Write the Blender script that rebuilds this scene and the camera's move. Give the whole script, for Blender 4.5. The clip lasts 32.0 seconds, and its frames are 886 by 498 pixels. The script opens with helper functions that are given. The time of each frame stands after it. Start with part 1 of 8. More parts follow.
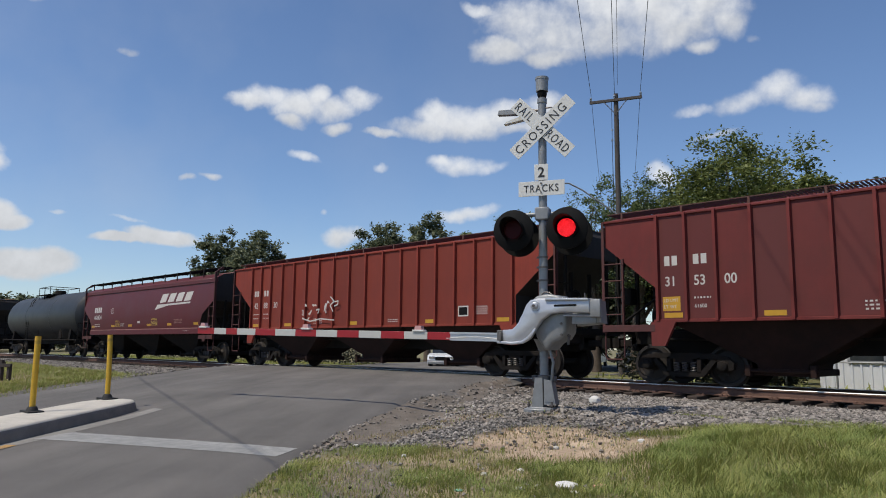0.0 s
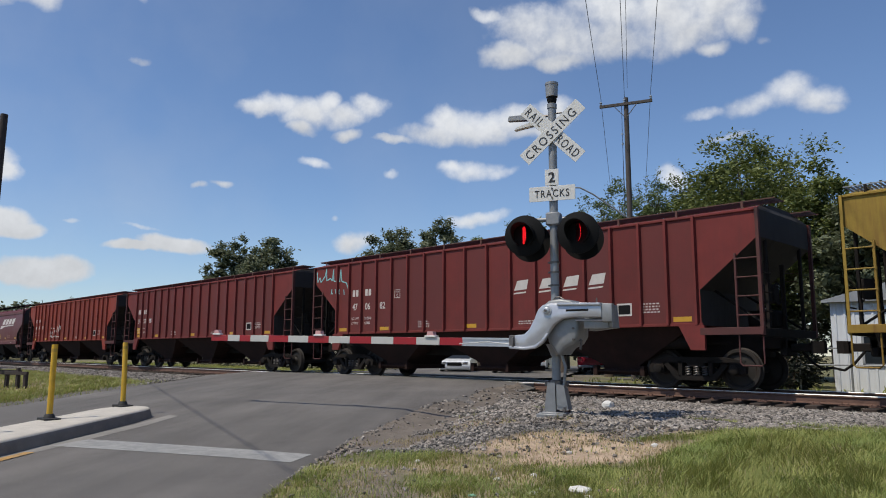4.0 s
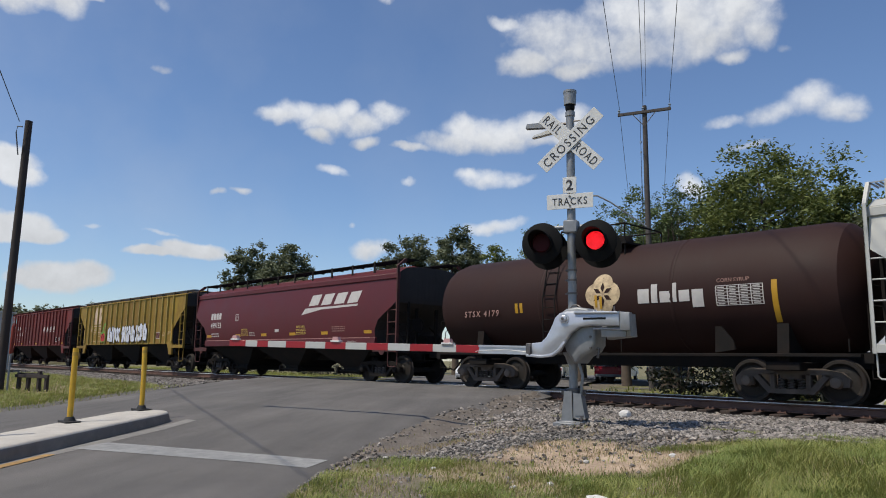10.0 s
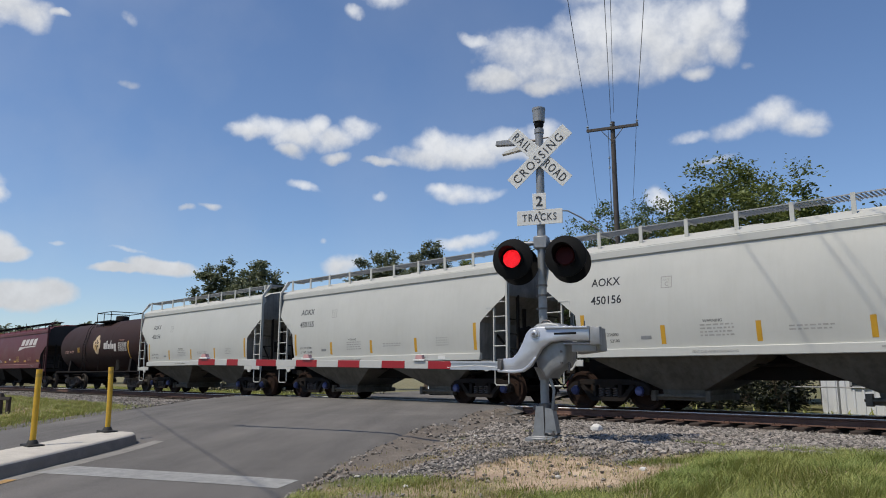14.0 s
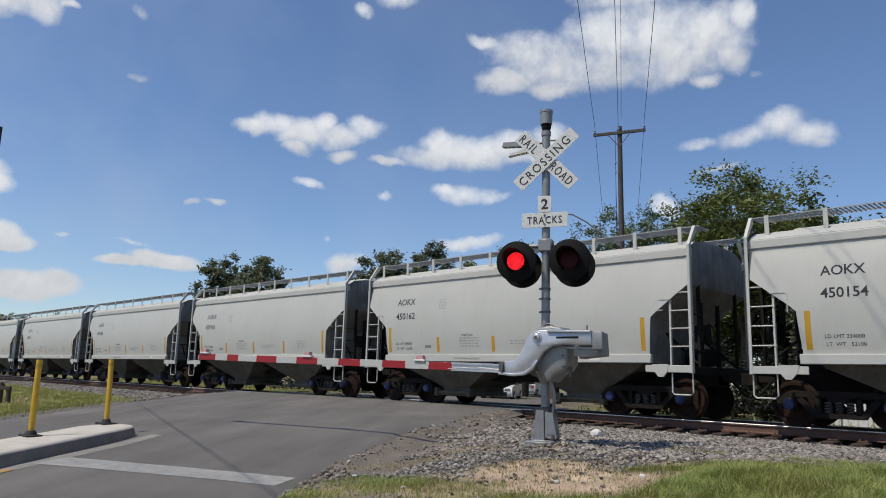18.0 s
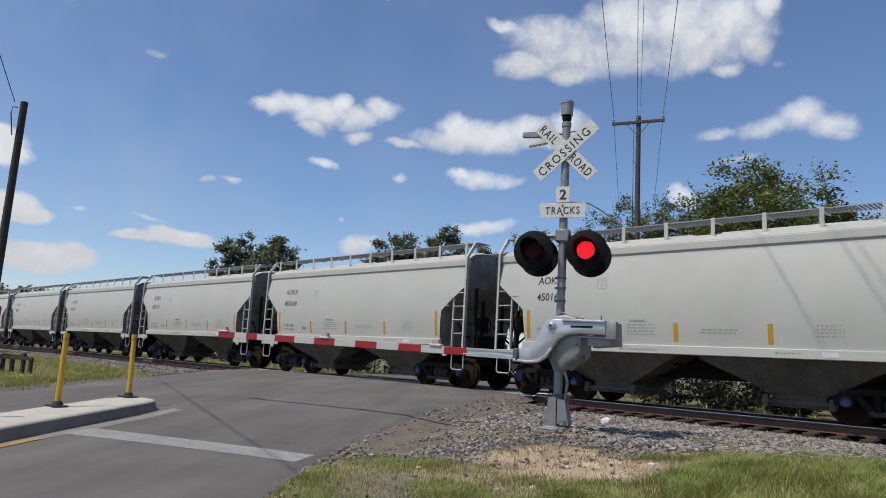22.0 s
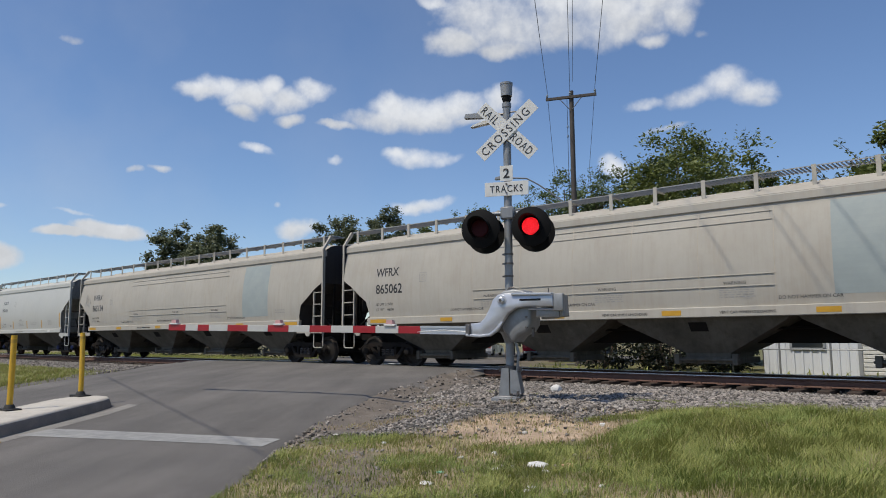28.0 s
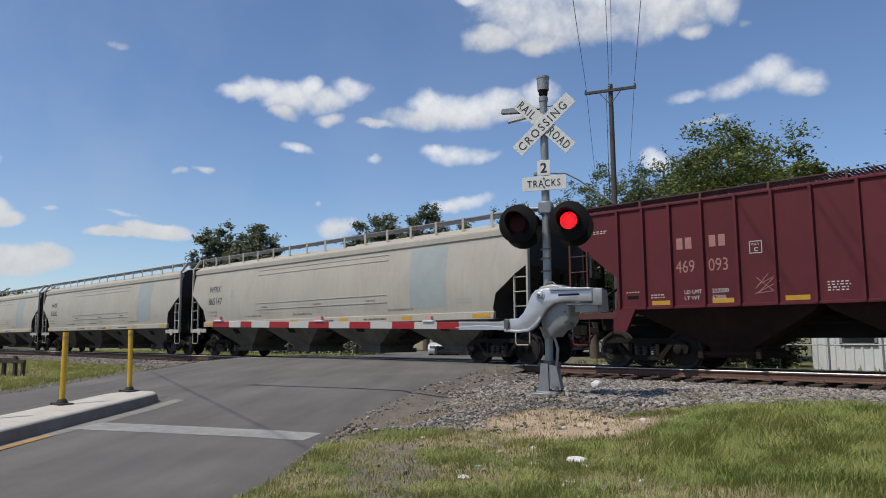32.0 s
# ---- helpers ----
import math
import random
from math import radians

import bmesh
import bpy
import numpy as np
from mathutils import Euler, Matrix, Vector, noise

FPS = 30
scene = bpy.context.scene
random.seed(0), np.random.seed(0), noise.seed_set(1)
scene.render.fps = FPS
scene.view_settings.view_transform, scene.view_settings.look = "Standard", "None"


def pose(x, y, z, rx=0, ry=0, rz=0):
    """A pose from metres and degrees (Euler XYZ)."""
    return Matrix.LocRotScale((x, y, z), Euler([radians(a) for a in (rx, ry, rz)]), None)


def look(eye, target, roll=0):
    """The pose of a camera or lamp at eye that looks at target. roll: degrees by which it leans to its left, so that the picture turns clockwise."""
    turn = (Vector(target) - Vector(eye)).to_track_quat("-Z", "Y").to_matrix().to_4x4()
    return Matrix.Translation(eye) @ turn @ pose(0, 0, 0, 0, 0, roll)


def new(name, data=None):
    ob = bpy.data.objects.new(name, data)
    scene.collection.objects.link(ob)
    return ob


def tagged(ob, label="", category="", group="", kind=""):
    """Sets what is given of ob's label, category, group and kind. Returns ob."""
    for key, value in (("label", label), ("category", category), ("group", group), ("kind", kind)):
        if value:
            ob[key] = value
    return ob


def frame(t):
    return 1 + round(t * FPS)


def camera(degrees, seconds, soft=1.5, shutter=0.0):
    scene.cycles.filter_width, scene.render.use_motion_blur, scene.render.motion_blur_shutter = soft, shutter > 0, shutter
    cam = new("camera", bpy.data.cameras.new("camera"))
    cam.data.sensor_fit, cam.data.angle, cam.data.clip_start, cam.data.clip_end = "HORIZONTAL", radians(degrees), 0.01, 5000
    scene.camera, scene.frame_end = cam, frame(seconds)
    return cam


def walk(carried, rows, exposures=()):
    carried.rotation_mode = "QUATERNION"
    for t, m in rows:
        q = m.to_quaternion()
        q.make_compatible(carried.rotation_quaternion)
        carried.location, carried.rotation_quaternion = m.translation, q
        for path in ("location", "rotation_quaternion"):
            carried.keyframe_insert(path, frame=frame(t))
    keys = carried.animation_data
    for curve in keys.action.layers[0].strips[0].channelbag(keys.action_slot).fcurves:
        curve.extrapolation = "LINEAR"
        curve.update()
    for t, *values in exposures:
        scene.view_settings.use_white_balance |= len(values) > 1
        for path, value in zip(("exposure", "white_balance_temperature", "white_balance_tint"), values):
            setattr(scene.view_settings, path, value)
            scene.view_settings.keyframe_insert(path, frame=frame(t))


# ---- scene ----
cam = camera(63.13, 32.0, soft=1.0)


def aim(x, y, z, yaw, pitch, roll):
    """A camera pose: yaw to the left of north, pitch upwards, roll to the left."""
    return Matrix.Translation((x, y, z)) @ pose(0, 0, 0, 0, 0, yaw) @ pose(0, 0, 0, 90 + pitch) @ pose(0, 0, 0, 0, 0, roll)


PATH = (
    (0, -0.080, 0.195, 0.989, 44.552, 7.785, 0.658),
    (0.5, -0.075, 0.194, 0.989, 43.704, 8.118, 0.399),
    (1, -0.081, 0.167, 0.980, 43.865, 7.766, 0.563),
    (1.5, -0.072, 0.177, 0.974, 43.989, 7.444, 0.320),
    (2, -0.063, 0.177, 0.984, 43.902, 7.783, 0.247),
    (2.5, -0.066, 0.169, 0.980, 44.740, 7.861, 0.398),
    (4.5, -0.052, 0.158, 0.993, 45.996, 8.365, 0.095),
    (5, -0.055, 0.159, 0.990, 47.361, 8.220, -0.310),
    (5.5, -0.046, 0.153, 0.980, 47.632, 7.633, -0.318),
    (6, -0.058, 0.160, 1.002, 46.994, 7.240, -0.044),
    (6.5, -0.064, 0.155, 0.996, 47.232, 7.376, -0.198),
    (7, -0.060, 0.176, 0.996, 46.652, 7.475, -0.202),
    (7.5, -0.063, 0.165, 1.000, 46.438, 7.556, -0.075),
    (8, -0.057, 0.164, 0.987, 46.486, 7.839, 0.273),
    (8.5, -0.058, 0.155, 0.984, 46.707, 7.980, 0.999),
    (9, -0.053, 0.151, 0.988, 46.912, 8.066, 1.115),
    (9.5, -0.053, 0.151, 0.978, 46.581, 8.502, 0.807),
    (10, -0.050, 0.146, 0.984, 46.786, 8.782, 0.863),
    (10.5, -0.051, 0.151, 0.988, 46.691, 9.181, 0.509),
    (11, -0.047, 0.107, 0.995, 48.563, 10.530, 0.950),
    (11.5, -0.034, 0.141, 1.000, 47.887, 11.044, 0.587),
    (12, -0.014, 0.125, 0.998, 46.271, 10.513, -0.504),
    (12.5, -0.001, 0.100, 1.007, 43.813, 9.988, -0.701),
    (13, -0.016, 0.124, 1.003, 43.613, 9.573, -0.979),
    (13.5, -0.013, 0.135, 1.009, 44.286, 9.699, -0.583),
    (14, -0.023, 0.135, 1.001, 44.531, 9.989, 0.111),
    (14.5, -0.026, 0.132, 1.000, 45.204, 10.175, 1.096),
    (16.5, -0.033, 0.151, 0.994, 45.193, 10.007, 1.892),
    (17, -0.052, 0.153, 1.005, 45.183, 10.045, 1.899),
    (17.5, -0.051, 0.153, 1.005, 45.252, 10.040, 1.448),
    (18, -0.057, 0.165, 1.005, 44.819, 10.041, 1.622),
    (18.5, -0.055, 0.159, 1.005, 44.676, 9.962, 1.665),
    (19, -0.053, 0.157, 1.003, 44.818, 9.924, 1.568),
    (19.5, -0.002, 0.174, 1.010, 47.183, 10.200, 0.972),
    (20, 0.005, 0.174, 1.014, 43.955, 9.209, 1.864),
    (20.5, -0.107, 0.072, 1.022, 39.966, 10.001, 1.399),
    (21, -0.143, 0.008, 1.051, 36.909, 11.883, 0.833),
    (21.5, -0.057, -0.095, 1.014, 41.549, 11.880, 2.215),
    (22, 0.017, -0.020, 1.019, 45.833, 8.713, 3.361),
    (22.5, 0.063, -0.061, 1.019, 46.020, 10.301, 2.550),
    (23, 0.148, -0.264, 0.990, 43.512, 11.273, 1.346),
    (23.5, 0.188, -0.230, 1.048, 43.297, 9.635, 0.839),
    (24, 0.190, -0.242, 1.037, 44.083, 9.446, 2.803),
    (24.5, 0.144, -0.242, 1.028, 41.640, 8.019, 1.279),
    (25, 0.112, -0.350, 1.021, 41.121, 8.599, -0.333),
    (25.5, 0.092, -0.392, 1.012, 46.958, 7.998, 0.171),
    (26, 0.095, -0.314, 1.013, 45.039, 7.580, 0.470),
    (26.5, 0.094, -0.284, 1.016, 40.240, 7.279, -0.750),
    (28.5, 0.121, -0.350, 1.000, 42.004, 7.061, 0.717),
    (29, 0.127, -0.341, 0.997, 44.408, 7.084, 0.729),
    (29.5, 0.133, -0.332, 0.984, 44.232, 7.228, 0.267),
    (30, 0.139, -0.347, 0.995, 44.808, 7.217, 0.251),
    (30.5, 0.142, -0.338, 0.992, 44.091, 6.819, 0.389),
    (31, 0.141, -0.326, 0.997, 44.422, 6.554, 0.036),
    (31.5, 0.142, -0.336, 0.985, 44.304, 6.768, -0.078),
    (32, 0.144, -0.326, 0.980, 44.163, 6.973, -0.306),
)
walk(cam, [(row[0], aim(*row[1:])) for row in PATH])

# How far the train has rolled, second by second, towards -x.
ROLLED = (
    (0, 0.000),
    (1, 7.468),
    (2, 15.009),
    (3, 22.555),
    (4, 30.138),
    (5, 37.743),
    (6, 45.425),
    (7, 53.139),
    (8, 60.882),
    (9, 68.651),
    (10, 76.444),
    (11, 84.310),
    (12, 92.198),
    (13, 100.088),
    (14, 107.989),
    (15, 115.943),
    (16, 123.929),
    (17, 131.930),
    (18, 139.926),
    (19, 147.959),
    (20, 155.991),
    (21, 163.903),
    (22, 171.976),
    (23, 180.062),
    (24, 188.262),
    (25, 196.468),
    (26, 204.649),
    (27, 212.897),
    (28, 221.191),
    (29, 229.522),
    (30, 237.838),
    (31, 246.237),
    (32, 254.658),
)

# ---- light: high sun over the camera's shoulder, a little to the left ----
SUN_TO = Vector((-0.18, -0.56, 1.0)).normalized()
world = bpy.data.worlds.new("sky")
scene.world = world
world.use_nodes = True
wn, wl = world.node_tree.nodes, world.node_tree.links
wn.clear()
sky = wn.new("ShaderNodeTexSky")
sky.sky_type = 'NISHITA'
sky.sun_disc = False
sky.sun_elevation = math.asin(SUN_TO.z)
sky.sun_rotation = math.atan2(SUN_TO.x, SUN_TO.y)
sky.air_density, sky.dust_density, sky.ozone_density = 1.0, 0.2, 3.0
SKY_STRENGTH = 0.112


def wmath(op, a, b=None, c=None):
    n = wn.new("ShaderNodeMath")
    n.operation = op
    for i, v in enumerate((a, b, c)):
        if v is None:
            continue
        if isinstance(v, (int, float)):
            n.inputs[i].default_value = v
        else:
            wl.new(v, n.inputs[i])
    return n.outputs[0]


# Fair-weather clouds: puffs given as azimuth, elevation and half-widths in degrees, broken up by noise.
coord = wn.new("ShaderNodeTexCoord")
split = wn.new("ShaderNodeSeparateXYZ")
warp_noise = wn.new("ShaderNodeTexNoise")
warp_noise.inputs["Scale"].default_value = 10.0
warp_noise.inputs["Detail"].default_value = 5.0
wl.new(coord.outputs["Generated"], warp_noise.inputs["Vector"])
warp = wn.new("ShaderNodeMixRGB")
warp.blend_type = 'LINEAR_LIGHT'
warp.inputs[0].default_value = 0.026
wl.new(coord.outputs["Generated"], warp.inputs[1])
wl.new(warp_noise.outputs["Color"], warp.inputs[2])
wl.new(warp.outputs[0], split.inputs[0])
azim = wmath('MULTIPLY', wmath('ARCTAN2', split.outputs[0], split.outputs[1]), 57.2958)
elev = wmath('MULTIPLY', wmath('ARCSINE', split.outputs[2]), 57.2958)
PUFFS = [
    ((-38.3, 25.3, 3.77, 1.87, 1.0), (-35.0, 24.5, 5.09, 2.28, 1.0), (-31.3, 26.4, 4.31, 2.21, 1.0), (-31.8, 23.6, 5.19, 1.74, 1.0), (-27.3, 25.7, 5.02, 2.86, 1.0), (-23.5, 25.6, 3.0, 2.26, 1.0), (-25.2, 23.9, 3.18, 1.6, 1.0), (-22.1, 23.9, 1.63, 1.37, 1.0)),
    ((-41.6, 25.9, 1.82, 0.58, 1.0), (-39.9, 23.0, 2.36, 0.93, 1.0), (-35.9, 22.5, 2.31, 0.68, 1.0), (-21.3, 26.5, 0.89, 1.06, 1.0), (-24.2, 22.3, 1.33, 0.6, 1.0), (-20.3, 22.5, 0.79, 0.39, 0.3)),
    ((-21.3, 18.1, 2.44, 0.97, 0.75), (-19.0, 18.6, 2.28, 1.27, 0.8), (-17.1, 17.8, 1.76, 1.02, 0.8), (-16.4, 17.1, 0.87, 0.55, 0.6), (-25.0, 18.1, 1.41, 0.46, 0.7), (-23.6, 16.1, 1.82, 0.33, 0.45)),
    ((-60.4, 18.6, 1.83, 0.59, 1.0), (-59.0, 18.9, 2.12, 0.93, 1.0), (-56.8, 18.5, 2.15, 1.12, 1.0), (-55.0, 19.1, 1.27, 1.03, 1.0), (-53.1, 18.4, 2.38, 0.87, 1.0), (-51.3, 19.1, 1.58, 1.04, 1.0), (-53.0, 17.1, 1.28, 0.48, 1.0), (-56.7, 17.2, 1.07, 0.56, 1.0)),
    ((-49.3, 16.6, 1.85, 0.4, 1.0), (-46.6, 17.3, 2.79, 0.97, 1.0), (-45.2, 18.3, 2.24, 1.05, 1.0), (-42.4, 18.0, 3.49, 1.41, 1.0), (-39.8, 18.3, 2.55, 1.18, 1.0), (-38.6, 17.1, 2.07, 0.57, 1.0), (-36.1, 18.4, 1.65, 1.22, 1.0)),
    ((-42.7, 14.5, 2.9, 0.76, 0.65), (-44.6, 14.8, 1.39, 0.53, 0.6), (-40.7, 14.4, 1.56, 0.53, 0.5), (-55.6, 14.9, 1.61, 0.44, 0.6), (-64.9, 12.5, 0.81, 0.29, 0.6), (-63.0, 12.7, 1.0, 0.3, 0.6), (-49.7, 14.3, 0.92, 0.44, 0.35)),
    ((-42.6, 10.7, 2.82, 0.63, 0.8), (-52.5, 8.6, 1.52, 0.71, 1.0), (-27.3, 13.3, 1.34, 1.02, 1.0), (-66.3, 7.9, 1.7, 0.55, 2.2), (-68.8, 7.3, 1.5, 0.36, 1.9), (-68.6, 8.9, 1.61, 0.29, 0.4), (-73.1, 9.1, 0.78, 0.24, 0.35)),
    ((-79.0, 25.0, 3.04, 1.45, 1.0), (-80.2, 23.6, 1.73, 0.94, 1.0), (-76.3, 24.5, 1.88, 1.12, 1.0), (-74.3, 24.6, 0.85, 0.34, 1.0), (-69.7, 25.4, 0.92, 0.55, 0.6), (-49.3, 29.3, 2.44, 0.97, 0.7), (-52.2, 28.1, 1.16, 0.57, 0.5), (-69.3, 21.2, 0.91, 0.36, 0.35)),
    ((-80.5, 18.7, 0.94, 0.52, 1.0), (-79.3, 12.8, 1.7, 0.9, 2.4), (-78.3, 12.1, 1.3, 0.6, 2.2), (-78.5, 8.8, 2.1, 0.75, 2.4), (-76.6, 8.3, 1.4, 0.5, 2.2), (-74.6, 5.6, 2.0, 0.75, 2.3), (-76.4, 5.2, 1.3, 0.5, 2.0), (-54.2, 10.6, 0.45, 0.36, 0.5)),
    ((-30.0, 29.0, 4.5, 1.2, 0.8), (95.0, 30.0, 14.0, 5.0, 1.0), (160.0, 26.0, 12.0, 4.0, 1.0), (-130.0, 30.0, 12.0, 4.0, 1.0)),
]
lobe, lit = None, 0.0
for cloud in PUFFS:
    body = None
    for pa, pe, sa, se, thick in cloud:
        da = wmath('MULTIPLY_ADD', azim, 1.0 / sa, -pa / sa)
        de = wmath('MULTIPLY_ADD', elev, 1.0 / se, -pe / se)
        dd = wmath('SUBTRACT', thick, wmath('ADD', wmath('MULTIPLY', da, da), wmath('MULTIPLY', de, de)))
        body = dd if body is None else wmath('SMOOTH_MAX', body, dd, 0.3)
    lobe = body if lobe is None else wmath('SMOOTH_MAX', lobe, body, 0.3)
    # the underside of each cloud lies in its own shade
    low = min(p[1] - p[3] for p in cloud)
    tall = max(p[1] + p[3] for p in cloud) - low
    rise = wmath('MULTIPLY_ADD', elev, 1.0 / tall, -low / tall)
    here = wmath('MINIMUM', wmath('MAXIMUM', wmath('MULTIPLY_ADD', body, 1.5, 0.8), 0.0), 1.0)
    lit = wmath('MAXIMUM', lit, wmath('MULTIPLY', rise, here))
fine_noise = wn.new("ShaderNodeTexNoise")
fine_noise.inputs["Scale"].default_value = 21.0
fine_noise.inputs["Detail"].default_value = 8.0
fine_noise.inputs["Roughness"].default_value = 0.6
wl.new(coord.outputs["Generated"], fine_noise.inputs["Vector"])
dense = wmath('ADD', wmath('MULTIPLY', lobe, 1.45), wmath('MULTIPLY_ADD', fine_noise.outputs[0], 3.6, -1.78))
cover = wn.new("ShaderNodeMapRange")
cover.interpolation_type = 'SMOOTHSTEP'
cover.inputs["From Min"].default_value = -0.75
cover.inputs["From Max"].default_value = 1.85
cover.inputs["To Max"].default_value = 0.96
wl.new(dense, cover.inputs["Value"])
# Thin haze veil of wispy cloud everywhere, thicker towards the horizon.
veil_noise = wn.new("ShaderNodeTexNoise")
veil_noise.inputs["Scale"].default_value = 5.0
veil_noise.inputs["Detail"].default_value = 6.0
wl.new(coord.outputs["Generated"], veil_noise.inputs["Vector"])
veil = wn.new("ShaderNodeMapRange")
veil.inputs["From Min"].default_value = 0.40
veil.inputs["From Max"].default_value = 0.85
veil.inputs["To Max"].default_value = 0.25
wl.new(veil_noise.outputs[0], veil.inputs["Value"])
haze_side = wn.new("ShaderNodeMapRange")
haze_side.interpolation_type = 'SMOOTHSTEP'
haze_side.inputs["From Min"].default_value, haze_side.inputs["From Max"].default_value = -15.0, -85.0
haze_side.inputs["To Min"].default_value, haze_side.inputs["To Max"].default_value = 0.0, 1.0
wl.new(azim, haze_side.inputs["Value"])
whole = wmath('MAXIMUM', cover.outputs[0], wmath('MULTIPLY', veil.outputs[0], haze_side.outputs[0]))
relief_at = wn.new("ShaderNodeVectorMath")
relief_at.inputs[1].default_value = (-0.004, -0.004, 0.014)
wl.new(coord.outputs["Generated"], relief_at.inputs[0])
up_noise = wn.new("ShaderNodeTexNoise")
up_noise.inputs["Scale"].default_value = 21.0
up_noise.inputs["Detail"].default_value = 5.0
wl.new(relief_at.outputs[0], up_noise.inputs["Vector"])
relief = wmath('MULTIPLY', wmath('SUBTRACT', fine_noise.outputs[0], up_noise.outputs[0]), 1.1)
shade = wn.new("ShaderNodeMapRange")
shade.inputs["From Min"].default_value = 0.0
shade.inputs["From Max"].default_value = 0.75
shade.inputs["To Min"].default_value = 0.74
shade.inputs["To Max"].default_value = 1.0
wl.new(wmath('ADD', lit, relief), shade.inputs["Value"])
sky_gain = wn.new("ShaderNodeVectorMath")
sky_gain.operation = 'MULTIPLY'
sky_gain.inputs[1].default_value = (SKY_STRENGTH * 0.92, SKY_STRENGTH * 0.975, SKY_STRENGTH * 1.085)
wl.new(sky.outputs[0], sky_gain.inputs[0])
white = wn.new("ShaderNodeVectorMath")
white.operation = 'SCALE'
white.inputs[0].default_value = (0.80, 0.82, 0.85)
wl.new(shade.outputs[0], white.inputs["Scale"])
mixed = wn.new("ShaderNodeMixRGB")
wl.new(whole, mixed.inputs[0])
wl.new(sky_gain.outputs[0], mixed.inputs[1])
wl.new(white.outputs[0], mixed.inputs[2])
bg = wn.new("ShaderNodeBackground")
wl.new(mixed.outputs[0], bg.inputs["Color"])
wo = wn.new("ShaderNodeOutputWorld")
wl.new(bg.outputs[0], wo.inputs[0])
sun_data = bpy.data.lights.new("sun", 'SUN')
sun_data.energy, sun_data.angle, sun_data.color = 3.75, radians(0.6), (1.0, 0.925, 0.79)
sun = new("sun", sun_data)
sun.matrix_world = look(SUN_TO * 50, (0, 0, 0))
scene.view_settings.exposure = 0.0

# ---- materials ----
def tex(nodes, kind, **values):
    n = nodes.new("ShaderNodeTex" + kind)
    for key, value in values.items():
        n.inputs[key.replace("_", " ")].default_value = value
    return n


def mat(name, base, rough=0.6, metal=0.0, vary=0.15, scale=3.0, tint=None, tint_amount=0.0, tint_scale=1.0, streak=0.0,
        bump=0.1, bump_scale=60.0, spec=0.5, grain=0.0, dust=0.0):
    """A painted or mineral surface: colour variation at two scales, stains towards tint, streaks that run down, fine relief."""
    m = bpy.data.materials.new(name)
    m.use_nodes = True
    t = m.node_tree
    nodes, links = t.nodes, t.links
    p = nodes["Principled BSDF"]
    p.inputs["Roughness"].default_value = rough
    p.inputs["Metallic"].default_value = metal
    p.inputs["Specular IOR Level"].default_value = spec
    co = nodes.new("ShaderNodeTexCoord")
    big = tex(nodes, "Noise", Scale=scale, Detail=6.0, Roughness=0.6)
    links.new(co.outputs["Object"], big.inputs["Vector"])
    ramp = nodes.new("ShaderNodeMapRange")
    ramp.inputs["From Min"].default_value, ramp.inputs["From Max"].default_value = 0.25, 0.75
    ramp.inputs["To Min"].default_value, ramp.inputs["To Max"].default_value = 1.0 - vary, 1.0 + vary
    links.new(big.outputs[0], ramp.inputs["Value"])
    gain = nodes.new("ShaderNodeVectorMath")
    gain.operation = 'SCALE'
    gain.inputs[0].default_value = base
    links.new(ramp.outputs[0], gain.inputs["Scale"])
    col = gain.outputs[0]
    if grain:
        fine = tex(nodes, "Noise", Scale=bump_scale, Detail=3.0)
        links.new(co.outputs["Object"], fine.inputs["Vector"])
        fr = nodes.new("ShaderNodeMapRange")
        fr.inputs["From Min"].default_value, fr.inputs["From Max"].default_value = 0.3, 0.7
        fr.inputs["To Min"].default_value, fr.inputs["To Max"].default_value = 1.0 - grain, 1.0 + grain
        links.new(fine.outputs[0], fr.inputs["Value"])
        g2 = nodes.new("ShaderNodeVectorMath")
        g2.operation = 'SCALE'
        links.new(col, g2.inputs[0])
        links.new(fr.outputs[0], g2.inputs["Scale"])
        col = g2.outputs[0]
    if tint:
        sn = tex(nodes, "Noise", Scale=tint_scale, Detail=8.0, Roughness=0.7)
        links.new(co.outputs["Object"], sn.inputs["Vector"])
        sr = nodes.new("ShaderNodeMapRange")
        sr.inputs["From Min"].default_value, sr.inputs["From Max"].default_value = 0.45, 0.75
        sr.inputs["To Max"].default_value = tint_amount
        links.new(sn.outputs[0], sr.inputs["Value"])
        mx = nodes.new("ShaderNodeMixRGB")
        mx.inputs[2].default_value = (*tint, 1)
        links.new(sr.outputs[0], mx.inputs[0])
        links.new(col, mx.inputs[1])
        col = mx.outputs[0]
        if streak:
            mp = nodes.new("ShaderNodeMapping")
            mp.inputs["Scale"].default_value = (5.0, 5.0, 0.35)
            links.new(co.outputs["Object"], mp.inputs["Vector"])
            st = tex(nodes, "Noise", Scale=1.6, Detail=5.0, Roughness=0.65)
            links.new(mp.outputs[0], st.inputs["Vector"])
            rr = nodes.new("ShaderNodeMapRange")
            rr.inputs["From Min"].default_value, rr.inputs["From Max"].default_value = 0.45, 0.8
            rr.inputs["To Max"].default_value = streak
            links.new(st.outputs[0], rr.inputs["Value"])
            m2 = nodes.new("ShaderNodeMixRGB")
            m2.inputs[2].default_value = (*tint, 1)
            links.new(rr.outputs[0], m2.inputs[0])
            links.new(col, m2.inputs[1])
            col = m2.outputs[0]
    links.new(col, p.inputs["Base Color"])
    rn = nodes.new("ShaderNodeMapRange")
    rn.inputs["To Min"].default_value, rn.inputs["To Max"].default_value = max(rough - 0.12, 0.02), min(rough + 0.12, 1.0)
    links.new(big.outputs[0], rn.inputs["Value"])
